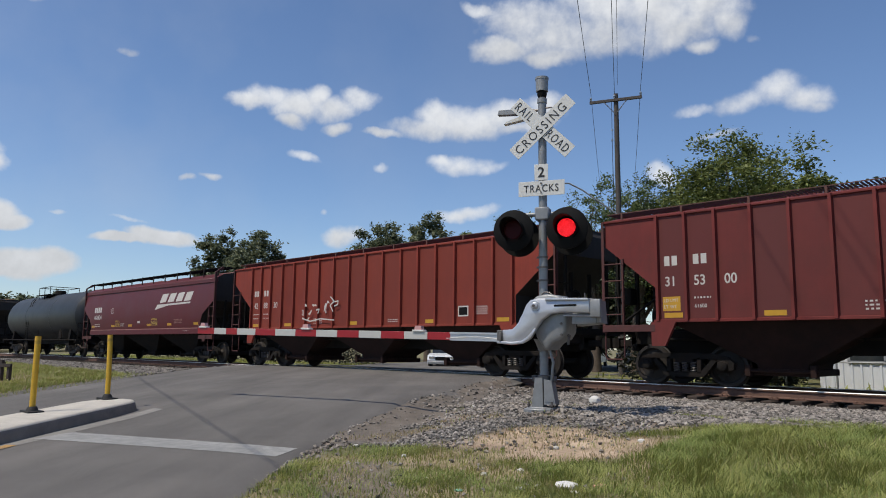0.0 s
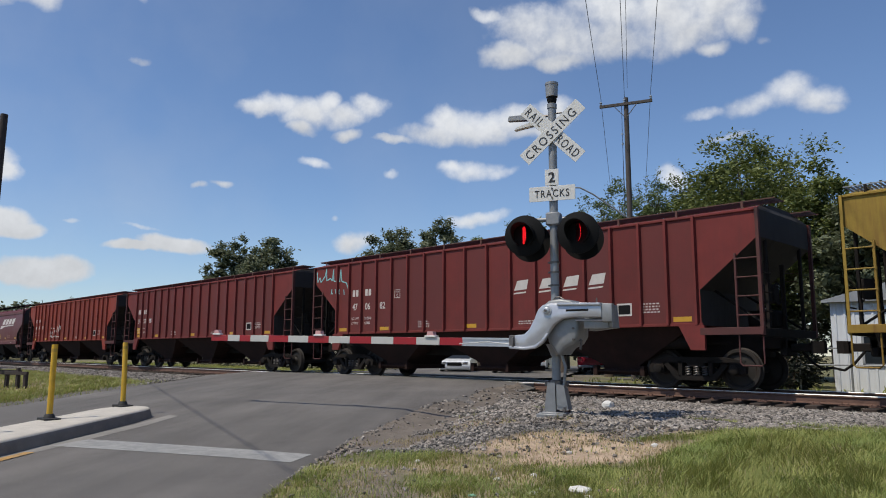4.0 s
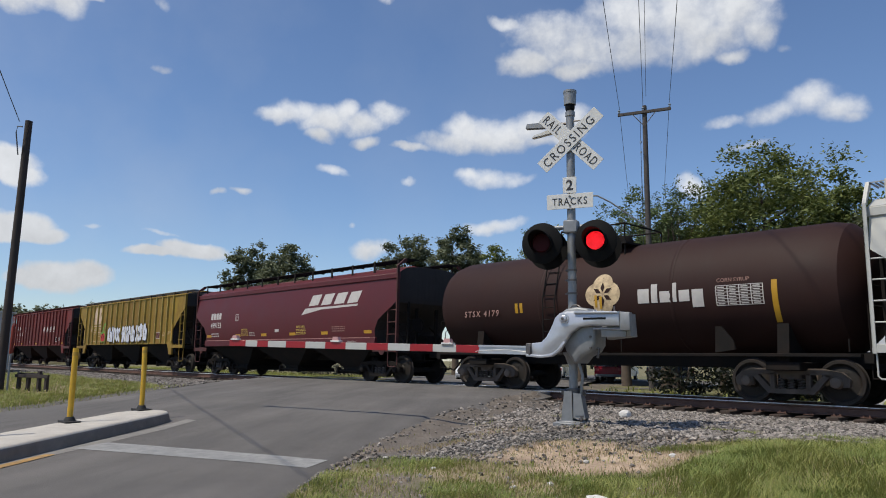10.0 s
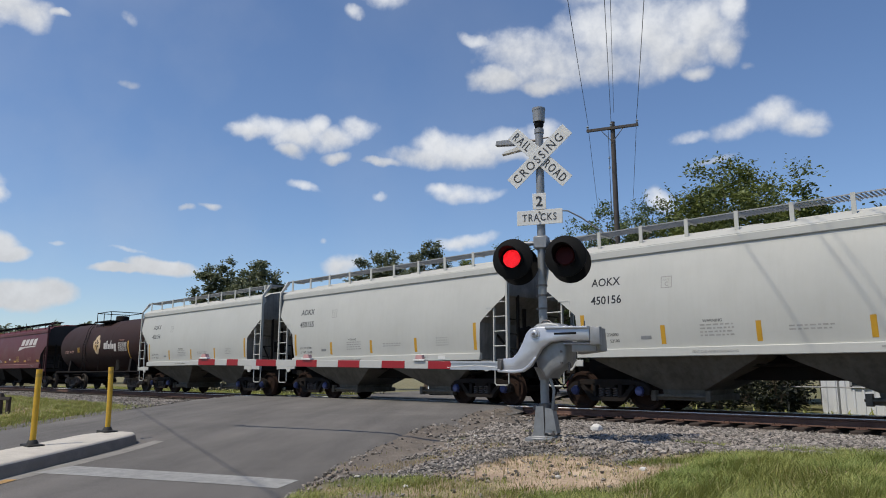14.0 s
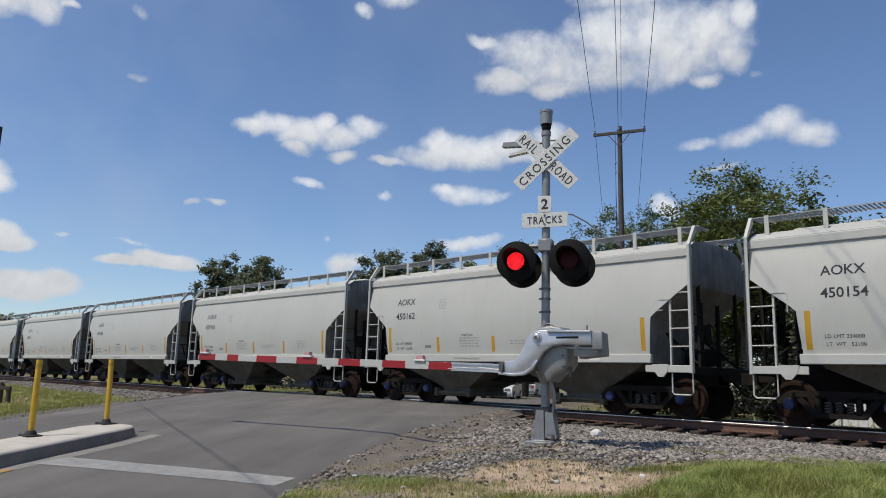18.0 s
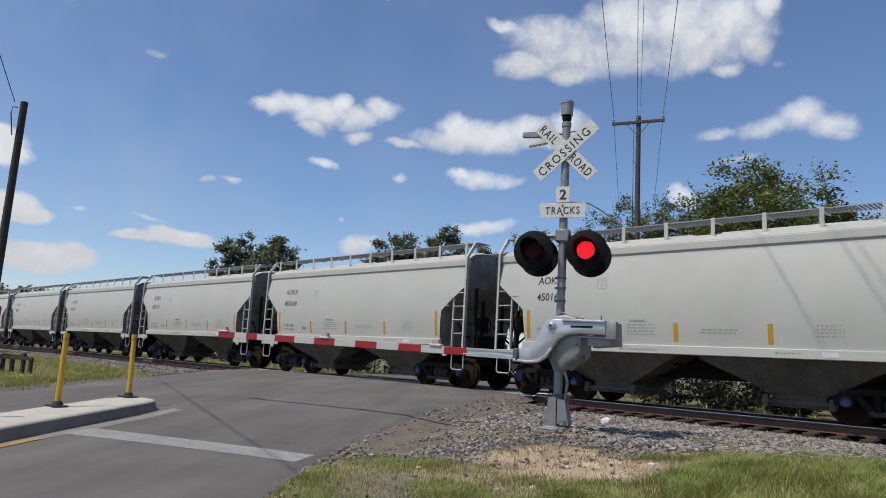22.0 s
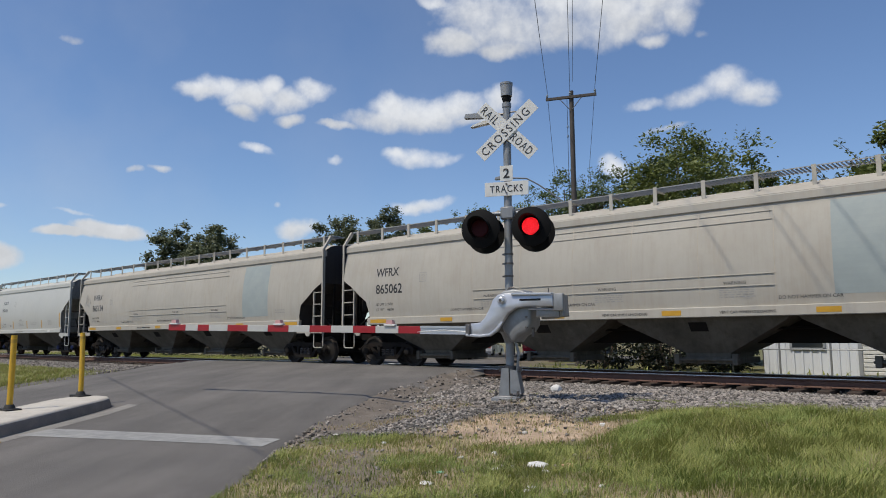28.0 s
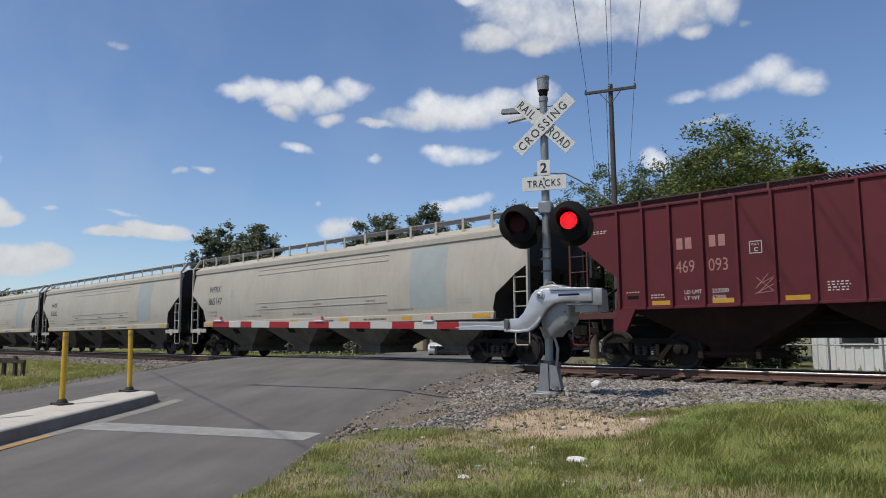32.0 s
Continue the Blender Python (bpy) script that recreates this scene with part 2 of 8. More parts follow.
    links.new(rn.outputs[0], p.inputs["Roughness"])
    if bump:
        bn = tex(nodes, "Noise", Scale=bump_scale, Detail=4.0)
        links.new(co.outputs["Object"], bn.inputs["Vector"])
        b = nodes.new("ShaderNodeBump")
        b.inputs["Strength"].default_value, b.inputs["Distance"].default_value = bump, 0.02
        links.new(bn.outputs[0], b.inputs["Height"])
        links.new(b.outputs[0], p.inputs["Normal"])
    return m


def vary_by_piece(m, amount=0.25):
    """Each piece of a loose mesh gets its own brightness."""
    t = m.node_tree
    p = t.nodes["Principled BSDF"]
    link = p.inputs["Base Color"].links[0]
    geo = t.nodes.new("ShaderNodeNewGeometry")
    r = t.nodes.new("ShaderNodeMapRange")
    r.inputs["To Min"].default_value, r.inputs["To Max"].default_value = 1.0 - amount, 1.0 + amount
    t.links.new(geo.outputs["Random Per Island"], r.inputs["Value"])
    s = t.nodes.new("ShaderNodeVectorMath")
    s.operation = 'SCALE'
    t.links.new(link.from_socket, s.inputs[0])
    t.links.new(r.outputs[0], s.inputs["Scale"])
    t.links.new(s.outputs[0], p.inputs["Base Color"])
    return m


RUST = (0.10, 0.045, 0.022)
RED = mat("oxide_red_paint", (0.235, 0.040, 0.025), 0.62, vary=0.16, scale=1.2, tint=(0.13, 0.026, 0.02), tint_amount=0.55, tint_scale=0.8, streak=0.5, bump=0.08, bump_scale=9, spec=0.25)
RED_B = mat("faded_brown_red_paint", (0.158, 0.028, 0.025), 0.62, vary=0.2, scale=1.2, tint=(0.085, 0.026, 0.021), tint_amount=0.65, tint_scale=0.8, streak=0.4, bump=0.08, bump_scale=9, spec=0.25)
RED_D = mat("dull_maroon_red_paint", (0.1062, 0.0180, 0.0234), 0.65, vary=0.14, scale=1.2, tint=(0.065, 0.018, 0.023), tint_amount=0.5, tint_scale=0.8, streak=0.35, bump=0.08, bump_scale=9, spec=0.25)
MAROON = mat("maroon_paint", (0.098, 0.016, 0.019), 0.5, vary=0.1, scale=0.9, tint=(0.07, 0.02, 0.022), tint_amount=0.4, tint_scale=0.6, streak=0.25, bump=0.04, bump_scale=6, spec=0.3)
YELLOW_CAR = mat("weathered_yellow_paint", (0.285, 0.188, 0.030), 0.65, vary=0.22, scale=1.1, tint=(0.14, 0.06, 0.017), tint_amount=0.9, tint_scale=0.5, streak=0.85, spec=0.3, bump=0.08, bump_scale=9)
WHITE_CAR = mat("light_grey_hopper_paint", (0.462, 0.458, 0.424), 0.5, vary=0.05, scale=0.8, tint=(0.30, 0.27, 0.225), tint_amount=0.14, tint_scale=0.7, streak=0.12, bump=0.03, bump_scale=5)
CREAM_CAR = mat("dusty_cream_hopper_paint", (0.40, 0.372, 0.322), 0.6, vary=0.08, scale=0.8, tint=(0.28, 0.225, 0.165), tint_amount=0.35, tint_scale=0.7, streak=0.32, bump=0.04, bump_scale=5)
TANK_BROWN = mat("dirty_brown_tank_paint", (0.027, 0.0098, 0.0075), 0.68, spec=0.25, vary=0.2, scale=1.0, tint=(0.030, 0.014, 0.011), tint_amount=0.6, tint_scale=0.6, streak=0.5, bump=0.05, bump_scale=7)
TANK_BLACK = mat("grey_black_tank_paint", (0.016, 0.018, 0.020), 0.5, vary=0.2, scale=1.0, tint=(0.04, 0.04, 0.04), tint_amount=0.3, tint_scale=0.6, streak=0.3, bump=0.05, bump_scale=7)
OCHRE_CAR = mat("ochre_brown_paint", (0.16, 0.085, 0.03), 0.65, vary=0.2, scale=1.0, tint=RUST, tint_amount=0.6, tint_scale=0.7, streak=0.4)
FRAME_DUST = mat("dusty_truck_frame", (0.095, 0.075, 0.062), 0.9, vary=0.3, scale=3.0, tint=(0.05, 0.03, 0.02), tint_amount=0.6, tint_scale=2.5, bump=0.2, bump_scale=25)
UNDER = mat("grimy_underframe", (0.012, 0.0105, 0.0095), 0.9, vary=0.3, scale=3.0, tint=(0.04, 0.02, 0.012), tint_amount=0.35, tint_scale=2.0, bump=0.2, bump_scale=25, spec=0.2)
RUST_BOARD = mat("rust_brown_roof_walk", (0.095, 0.042, 0.034), 0.8, vary=0.25, scale=4.0, bump=0)
# Car red-brown made much darker: the shade under the car is in this colour.
RED_UNDER = mat("shaded_red_brown_bay", (0.030, 0.0145, 0.0115), 0.9, vary=0.3, scale=2.0, tint=(0.012, 0.009, 0.008), tint_amount=0.6, tint_scale=1.5, streak=0.4, bump=0.1, bump_scale=20, spec=0.2)
# End sheets: dirt, and the shade of the car ends painted in.
END_GRIME_SHADE = mat("shaded_sooty_end_paint", (0.034, 0.028, 0.026), 0.85, vary=0.3, scale=1.5, tint=(0.016, 0.013, 0.012), tint_amount=0.7, tint_scale=1.0, streak=0.6, bump=0.1, bump_scale=20)
# Pale bay paint darkened: shade under the car in the colour, with some dust.
BAY_DUST_SHADE = mat("shaded_dusty_bay_paint", (0.125, 0.112, 0.092), 0.85, vary=0.25, scale=1.6, tint=(0.038, 0.030, 0.022), tint_amount=0.6, tint_scale=1.2, streak=0.5, bump=0.1, bump_scale=20, spec=0.2)
BOARD_GALV = mat("light_galvanised_grating", (0.32, 0.32, 0.31), 0.6, metal=0.2, vary=0.15, scale=6.0, bump=0)
# Paler end sheets of the grey cars, likewise dust with shade in the colour.
END_PALE = mat("shaded_dusty_grey_end_paint", (0.24, 0.23, 0.21), 0.8, vary=0.25, scale=1.5, tint=(0.08, 0.075, 0.065), tint_amount=0.8, tint_scale=1.0, streak=0.6, bump=0.05, bump_scale=20)
STEEL = mat("worn_steel", (0.14, 0.13, 0.125), 0.5, metal=0.6, vary=0.2, scale=5.0, tint=RUST, tint_amount=0.4, tint_scale=4.0)
WHEEL = mat("wheel_steel", (0.020, 0.017, 0.015), 0.7, metal=0.2, vary=0.25, scale=4.0, tint=(0.04, 0.02, 0.012), tint_amount=0.5, tint_scale=3.0)
WHEEL_RUSTY = mat("rusty_wheel_plate", (0.024, 0.013, 0.009), 0.9, vary=0.25, scale=4.0, spec=0.2)
RAIL_TOP = mat("polished_rail_head", (0.95, 0.92, 0.88), 0.45, metal=0.5, vary=0.1, scale=2.0, bump=0.02)
DARK_RED = mat("sooty_red_ironwork", (0.075, 0.020, 0.018), 0.75, vary=0.25, scale=4.0, tint=(0.03, 0.018, 0.014), tint_amount=0.6, tint_scale=3.0)
RAIL_SIDE = mat("rusty_rail_web", (0.125, 0.068, 0.050), 0.9, vary=0.25, scale=4.0, tint=(0.06, 0.03, 0.02), tint_amount=0.6, tint_scale=3.0, bump=0.2)
TIE = mat("old_creosoted_tie", (0.045, 0.031, 0.024), 0.9, vary=0.3, scale=5.0, bump=0.5, bump_scale=30)
LETTER_W = mat("white_stencil", (0.50, 0.47, 0.44), 0.6, vary=0.12, scale=6.0, bump=0)
LETTER_B = mat("black_stencil", (0.02, 0.02, 0.022), 0.5, vary=0.2, scale=6.0, bump=0)
LETTER_Y = mat("pale_yellow_stencil", (0.55, 0.40, 0.08), 0.6, vary=0.15, scale=6.0, bump=0)
REFLECT_Y = mat("yellow_reflector", (0.48, 0.26, 0.018), 0.4, vary=0.12, scale=5.0, bump=0)
FADED_PINK = mat("faded_pinkish_stencil", (0.30, 0.17, 0.14), 0.7, vary=0.3, scale=5.0, bump=0)
GREY_FADE = mat("faded_grey_stencil", (0.33, 0.16, 0.14), 0.7, vary=0.25, scale=4.0, bump=0)
CREAM_FADE = mat("faded_cream_emblem", (0.56, 0.42, 0.30), 0.7, vary=0.2, scale=3.0, tint=(0.4, 0.2, 0.06), tint_amount=0.5, tint_scale=2.0, bump=0)
SIGN_W = mat("sign_white_sheeting", (0.64, 0.63, 0.60), 0.4, vary=0.06, scale=5.0, tint=(0.42, 0.40, 0.36), tint_amount=0.3, tint_scale=6.0, bump=0)
GALV = mat("galvanised_steel", (0.26, 0.265, 0.27), 0.5, metal=0.4, vary=0.15, scale=8.0, tint=(0.18, 0.18, 0.18), tint_amount=0.4, tint_scale=5.0, bump=0.05)
ALU = mat("cast_aluminium_paint", (0.47, 0.48, 0.51), 0.34, metal=0.45, vary=0.07, scale=6.0, tint=(0.32, 0.32, 0.33), tint_amount=0.3, tint_scale=5.0, bump=0.03)
BLACK_PLATE = mat("matt_black_plate", (0.007, 0.007, 0.0075), 0.75, spec=0.15, vary=0.3, scale=6.0, bump=0.02)
DARK_LENS = mat("dark_red_lens", (0.040, 0.003, 0.005), 0.5, spec=0.15, vary=0.1, scale=9.0, bump=0.1, bump_scale=200)
GATE_RED = mat("gate_red_sheeting", (0.29, 0.009, 0.014), 0.4, vary=0.08, scale=6.0, bump=0)
GATE_WHITE = mat("gate_white_sheeting", (0.46, 0.45, 0.42), 0.4, vary=0.06, scale=6.0, bump=0)
ASPHALT = mat("worn_asphalt", (0.133, 0.122, 0.111), 0.9, vary=0.2, scale=0.55, tint=(0.082, 0.075, 0.068), tint_amount=0.75, tint_scale=0.3, bump=0.5, bump_scale=160, grain=0.3)
def per_piece(m, name, low, high, tint=None):
    """A copy of a paint in which each sheet has its own shade."""
    m = m.copy()
    m.name = name
    t = m.node_tree
    p = t.nodes["Principled BSDF"]
    link = p.inputs["Base Color"].links[0]
    info = t.nodes.new("ShaderNodeObjectInfo")
    r = t.nodes.new("ShaderNodeMapRange")
    r.inputs["To Min"].default_value, r.inputs["To Max"].default_value = low, high
    t.links.new(info.outputs["Random"], r.inputs["Value"])
    s = t.nodes.new("ShaderNodeVectorMath")
    s.operation = 'SCALE'
    t.links.new(link.from_socket, s.inputs[0])
    t.links.new(r.outputs[0], s.inputs["Scale"])
    col = s.outputs[0]
    if tint:
        w = t.nodes.new("ShaderNodeMath")
        w.operation = 'PINGPONG'
        w.inputs[1].default_value = 0.27
        t.links.new(info.outputs["Random"], w.inputs[0])
        k = t.nodes.new("ShaderNodeMapRange")
        k.inputs["From Max"].default_value = 0.27
        k.inputs["To Max"].default_value = 0.85
        t.links.new(w.outputs[0], k.inputs["Value"])
        x = t.nodes.new("ShaderNodeMixRGB")
        x.inputs[2].default_value = (*tint, 1)
        t.links.new(k.outputs[0], x.inputs[0])
        t.links.new(col, x.inputs[1])
        col = x.outputs[0]
    t.links.new(col, p.inputs["Base Color"])
    return m


YELLOW_RIB = mat("sun_bleached_yellow_rib", (0.37, 0.28, 0.06), 0.65, vary=0.2, scale=2.0, tint=(0.17, 0.09, 0.03), tint_amount=0.6, tint_scale=1.5, streak=0.4, bump=0.05)
YELLOW_PANEL = per_piece(YELLOW_CAR, "yellow_side_sheet", 0.8, 1.15, (0.20, 0.115, 0.026))
RED_PANEL = per_piece(RED, "red_side_sheet", 0.8, 1.1, (0.16, 0.035, 0.024))
RED_B_PANEL = per_piece(RED_B, "brown_red_side_sheet", 0.84, 1.12, (0.105, 0.031, 0.029))
RED_D_PANEL = per_piece(RED_D, "maroon_red_side_sheet", 0.88, 1.1)


def along(m, angle, amount=0.3):
    """Long soft streaks that run with the traffic."""
    t = m.node_tree
    p = t.nodes["Principled BSDF"]
    link = p.inputs["Base Color"].links[0]
    co = t.nodes.new("ShaderNodeTexCoord")
    mp = t.nodes.new("ShaderNodeMapping")
    mp.inputs["Rotation"].default_value = (0, 0, angle)
    mp2 = t.nodes.new("ShaderNodeMapping")
    mp2.inputs["Scale"].default_value = (0.14, 1.3, 1.0)
    t.links.new(co.outputs["Object"], mp.inputs["Vector"])
    t.links.new(mp.outputs[0], mp2.inputs["Vector"])
    n = tex(t.nodes, "Noise", Scale=1.0, Detail=6.0, Roughness=0.6)
    t.links.new(mp2.outputs[0], n.inputs["Vector"])
    r = t.nodes.new("ShaderNodeMapRange")
    r.inputs["From Min"].default_value, r.inputs["From Max"].default_value = 0.3, 0.7
    r.inputs["To Min"].default_value, r.inputs["To Max"].default_value = 1.0 - amount, 1.0 + amount
    t.links.new(n.outputs[0], r.inputs["Value"])
    s = t.nodes.new("ShaderNodeVectorMath")
    s.operation = 'SCALE'
    t.links.new(link.from_socket, s.inputs[0])
    t.links.new(r.outputs[0], s.inputs["Scale"])
    t.links.new(s.outputs[0], p.inputs["Base Color"])
    return m


along(ASPHALT, radians(51), 0.22)
CONCRETE = mat("kerb_concrete", (0.50, 0.46, 0.40), 0.85, vary=0.1, scale=3.0, tint=(0.30, 0.26, 0.21), tint_amount=0.4, tint_scale=4.0, bump=0.25, bump_scale=90, grain=0.12)
# Kerb concrete darkened for its upright faces: their shade, with some dirt.
KERB_FACE = mat("shaded_dirty_kerb_face", (0.21, 0.18, 0.15), 0.9, vary=0.2, scale=3.0, tint=(0.13, 0.11, 0.09), tint_amount=0.6, tint_scale=5.0, bump=0.3, bump_scale=90, grain=0.15)
ROAD_WHITE = mat("worn_white_road_paint", (0.29, 0.285, 0.27), 0.8, vary=0.2, scale=3.0, tint=(0.15, 0.15, 0.15), tint_amount=0.8, tint_scale=7.0, bump=0.3, bump_scale=160, grain=0.2)
ROAD_YELLOW = mat("worn_yellow_road_paint", (0.40, 0.23, 0.07), 0.8, vary=0.2, scale=3.0, tint=(0.22, 0.18, 0.13), tint_amount=1.0, tint_scale=7.0, bump=0.3, bump_scale=160)
POST_YELLOW = mat("yellow_post_plastic", (0.62, 0.36, 0.02), 0.45, vary=0.1, scale=5.0, tint=(0.30, 0.17, 0.03), tint_amount=0.6, tint_scale=6.0, streak=0.3, bump=0.03)
RUBBER = mat("black_rubber", (0.018, 0.017, 0.016), 0.75, vary=0.3, scale=8.0)
POLE_WOOD = mat("weathered_pole_wood", (0.080, 0.070, 0.064), 0.9, vary=0.25, scale=3.0, tint=(0.04, 0.03, 0.026), tint_amount=0.6, tint_scale=4.0, streak=0.6, bump=0.4, bump_scale=30)
DARK_WOOD = mat("dark_pole_wood", (0.045, 0.034, 0.03), 0.9, vary=0.25, scale=3.0, bump=0.4, bump_scale=30)
WIRE = mat("dark_cable", (0.02, 0.02, 0.02), 0.6, bump=0)
INSULATOR = mat("grey_porcelain", (0.25, 0.30, 0.36), 0.2, bump=0)
BARK = mat("grey_brown_bark", (0.10, 0.075, 0.055), 0.95, vary=0.3, scale=4.0, bump=0.6, bump_scale=25)
SHED = mat("white_metal_siding", (0.62, 0.64, 0.67), 0.5, vary=0.06, scale=2.0, tint=(0.4, 0.4, 0.38), tint_amount=0.3, tint_scale=1.0, streak=0.3)
SHED_TRIM = mat("grey_trim_paint", (0.25, 0.26, 0.27), 0.5, bump=0.02)
CABINET = mat("pale_grey_cabinet_paint", (0.44, 0.46, 0.46), 0.55, vary=0.1, scale=1.5, tint=(0.22, 0.21, 0.2), tint_amount=0.4, tint_scale=1.0, streak=0.4)
GLASS_DARK = mat("tinted_car_glass", (0.02, 0.025, 0.03), 0.06, vary=0.05, bump=0)
CHROME = mat("bright_trim", (0.6, 0.6, 0.6), 0.2, metal=1.0, vary=0.05, bump=0)
MARKER_CLEAR = mat("pale_pink_marker_lens", (0.55, 0.30, 0.29), 0.25, bump=0)
RED_LAMP = mat("red_marker_lens", (0.42, 0.08, 0.085), 0.25, bump=0)
LITTER = mat("crumpled_paper", (0.62, 0.60, 0.57), 0.8, vary=0.15, scale=12.0, bump=0.3)
STONE = vary_by_piece(mat("crushed_limestone", (0.215, 0.192, 0.170), 0.9, vary=0.35, scale=0.7, tint=(0.15, 0.115, 0.085), tint_amount=0.6, tint_scale=1.2, bump=0.4, bump_scale=60), 0.8)


def glowing(name, color, strength):
    m = bpy.data.materials.new(name)
    m.use_nodes = True
    p = m.node_tree.nodes["Principled BSDF"]
    p.inputs["Base Color"].default_value = (*color, 1)
    p.inputs["Emission Color"].default_value = (*color, 1)
    p.inputs["Emission Strength"].default_value = strength
    return m


LED_RED = glowing("lit_red_led", (1.0, 0.012, 0.02), 1.6)
led = LED_RED.node_tree
bead = tex(led.nodes, "Voronoi", Scale=44.0)
bead_co = led.nodes.new("ShaderNodeTexCoord")
led.links.new(bead_co.outputs["Object"], bead.inputs["Vector"])
bead_map = led.nodes.new("ShaderNodeMapRange")
bead_map.inputs["From Min"].default_value, bead_map.inputs["From Max"].default_value = 0.15, 0.65
bead_map.inputs["To Min"].default_value, bead_map.inputs["To Max"].default_value = 2.3, 0.12
led.links.new(bead.outputs["Distance"], bead_map.inputs["Value"])
led.links.new(bead_map.outputs[0], led.nodes["Principled BSDF"].inputs["Emission Strength"])


def leafy(name, base, tip):
    """Leaves: each one with its own shade, a little light coming through."""
    m = bpy.data.materials.new(name)
    m.use_nodes = True
    t = m.node_tree
    p = t.nodes["Principled BSDF"]
    geo = t.nodes.new("ShaderNodeNewGeometry")
    mx = t.nodes.new("ShaderNodeMixRGB")
    mx.inputs[1].default_value, mx.inputs[2].default_value = (*base, 1), (*tip, 1)
    t.links.new(geo.outputs["Random Per Island"], mx.inputs[0])
    t.links.new(mx.outputs[0], p.inputs["Base Color"])
    p.inputs["Roughness"].default_value = 0.6
    tr = t.nodes.new("ShaderNodeBsdfTranslucent")
    t.links.new(mx.outputs[0], tr.inputs["Color"])
    ad = t.nodes.new("ShaderNodeMixShader")
    ad.inputs[0].default_value = 0.3
    t.links.new(p.outputs[0], ad.inputs[1])
    t.links.new(tr.outputs[0], ad.inputs[2])
    t.links.new(ad.outputs[0], t.nodes["Material Output"].inputs[0])
    return m


# Oak green lightened and greyed: distance haze is mixed into the leaf colour.
LEAF_OAK = leafy("hazed_oak_leaf", (0.080, 0.098, 0.055), (0.20, 0.22, 0.125))
# Near-black shrub leaf: the shade behind the train is put into its colour.
LEAF_SHADE = leafy("shaded_shrub_leaf", (0.006, 0.009, 0.004), (0.020, 0.026, 0.012))
LEAF_ELM = leafy("mid_green_leaf", (0.070, 0.094, 0.024), (0.215, 0.245, 0.070))
LEAF_PALE = leafy("pale_green_leaf", (0.07, 0.11, 0.035), (0.18, 0.22, 0.09))
GRASS_MAT = leafy("summer_grass_blade", (0.170, 0.200, 0.040), (0.39, 0.395, 0.125))
DARK_GRASS = leafy("deep_green_grass_blade", (0.12, 0.17, 0.03), (0.30, 0.345, 0.095))
STRAW_MAT = leafy("dry_straw_blade", (0.28, 0.215, 0.10), (0.50, 0.42, 0.25))


def ground_material():
    """Turf, bare tan soil, crushed stone and grey road dirt, blended by the mesh's own zone weights."""
    m = bpy.data.materials.new("verge_ground")
    m.use_nodes = True
    t = m.node_tree
    nodes, links = t.nodes, t.links
    p = nodes["Principled BSDF"]
    p.inputs["Roughness"].default_value = 0.95
    co = nodes.new("ShaderNodeTexCoord")

    def two(a, b, sc, lo=0.35, hi=0.65):
        n = tex(nodes, "Noise", Scale=sc, Detail=7.0, Roughness=0.65)
        links.new(co.outputs["Object"], n.inputs["Vector"])
        r = nodes.new("ShaderNodeMapRange")
        r.inputs["From Min"].default_value, r.inputs["From Max"].default_value = lo, hi
        links.new(n.outputs[0], r.inputs["Value"])
        x = nodes.new("ShaderNodeMixRGB")
        links.new(r.outputs[0], x.inputs[0])
        x.inputs[1].default_value, x.inputs[2].default_value = (*a, 1), (*b, 1)
        return x.outputs[0]

    turf = two((0.085, 0.10, 0.03), (0.20, 0.17, 0.08), 1.4)
    soil = two((0.54, 0.41, 0.29), (0.29, 0.205, 0.14), 3.0)
    vor = tex(nodes, "Voronoi", Scale=26.0)
    links.new(co.outputs["Object"], vor.inputs["Vector"])
    sep = nodes.new("ShaderNodeSeparateXYZ")
    links.new(vor.outputs["Color"], sep.inputs[0])
    gr = nodes.new("ShaderNodeMapRange")
    gr.inputs["To Min"].default_value, gr.inputs["To Max"].default_value = 0.045, 0.17
    links.new(sep.outputs[0], gr.inputs["Value"])
    grey = nodes.new("ShaderNodeCombineXYZ")
    for i, k in enumerate((1.0, 0.95, 0.89)):
        mul = nodes.new("ShaderNodeMath")
        mul.operation = 'MULTIPLY'
        mul.inputs[1].default_value = k
        links.new(gr.outputs[0], mul.inputs[0])
        links.new(mul.outputs[0], grey.inputs[i])
    at = nodes.new("ShaderNodeAttribute")
    at.attribute_name = "zone"
    zs = nodes.new("ShaderNodeSeparateXYZ")
    links.new(at.outputs["Vector"], zs.inputs[0])
    x1 = nodes.new("ShaderNodeMixRGB")
    links.new(zs.outputs[0], x1.inputs[0])
    links.new(turf, x1.inputs[1])
    links.new(grey.outputs[0], x1.inputs[2])
    x2 = nodes.new("ShaderNodeMixRGB")
    links.new(zs.outputs[1], x2.inputs[0])
    links.new(x1.outputs[0], x2.inputs[1])
    links.new(soil, x2.inputs[2])
    dirt = two((0.185, 0.155, 0.125), (0.105, 0.086, 0.07), 2.2)
    x3 = nodes.new("ShaderNodeMixRGB")
    links.new(zs.outputs[2], x3.inputs[0])
    links.new(x2.outputs[0], x3.inputs[1])
    links.new(dirt, x3.inputs[2])
    links.new(x3.outputs[0], p.inputs["Base Color"])
    b = nodes.new("ShaderNodeBump")
    b.inputs["Strength"].default_value, b.inputs["Distance"].default_value = 0.7, 0.03
    links.new(vor.outputs["Distance"], b.inputs["Height"])
    links.new(b.outputs[0], p.inputs["Normal"])
    return m


GROUND_MAT = ground_material()

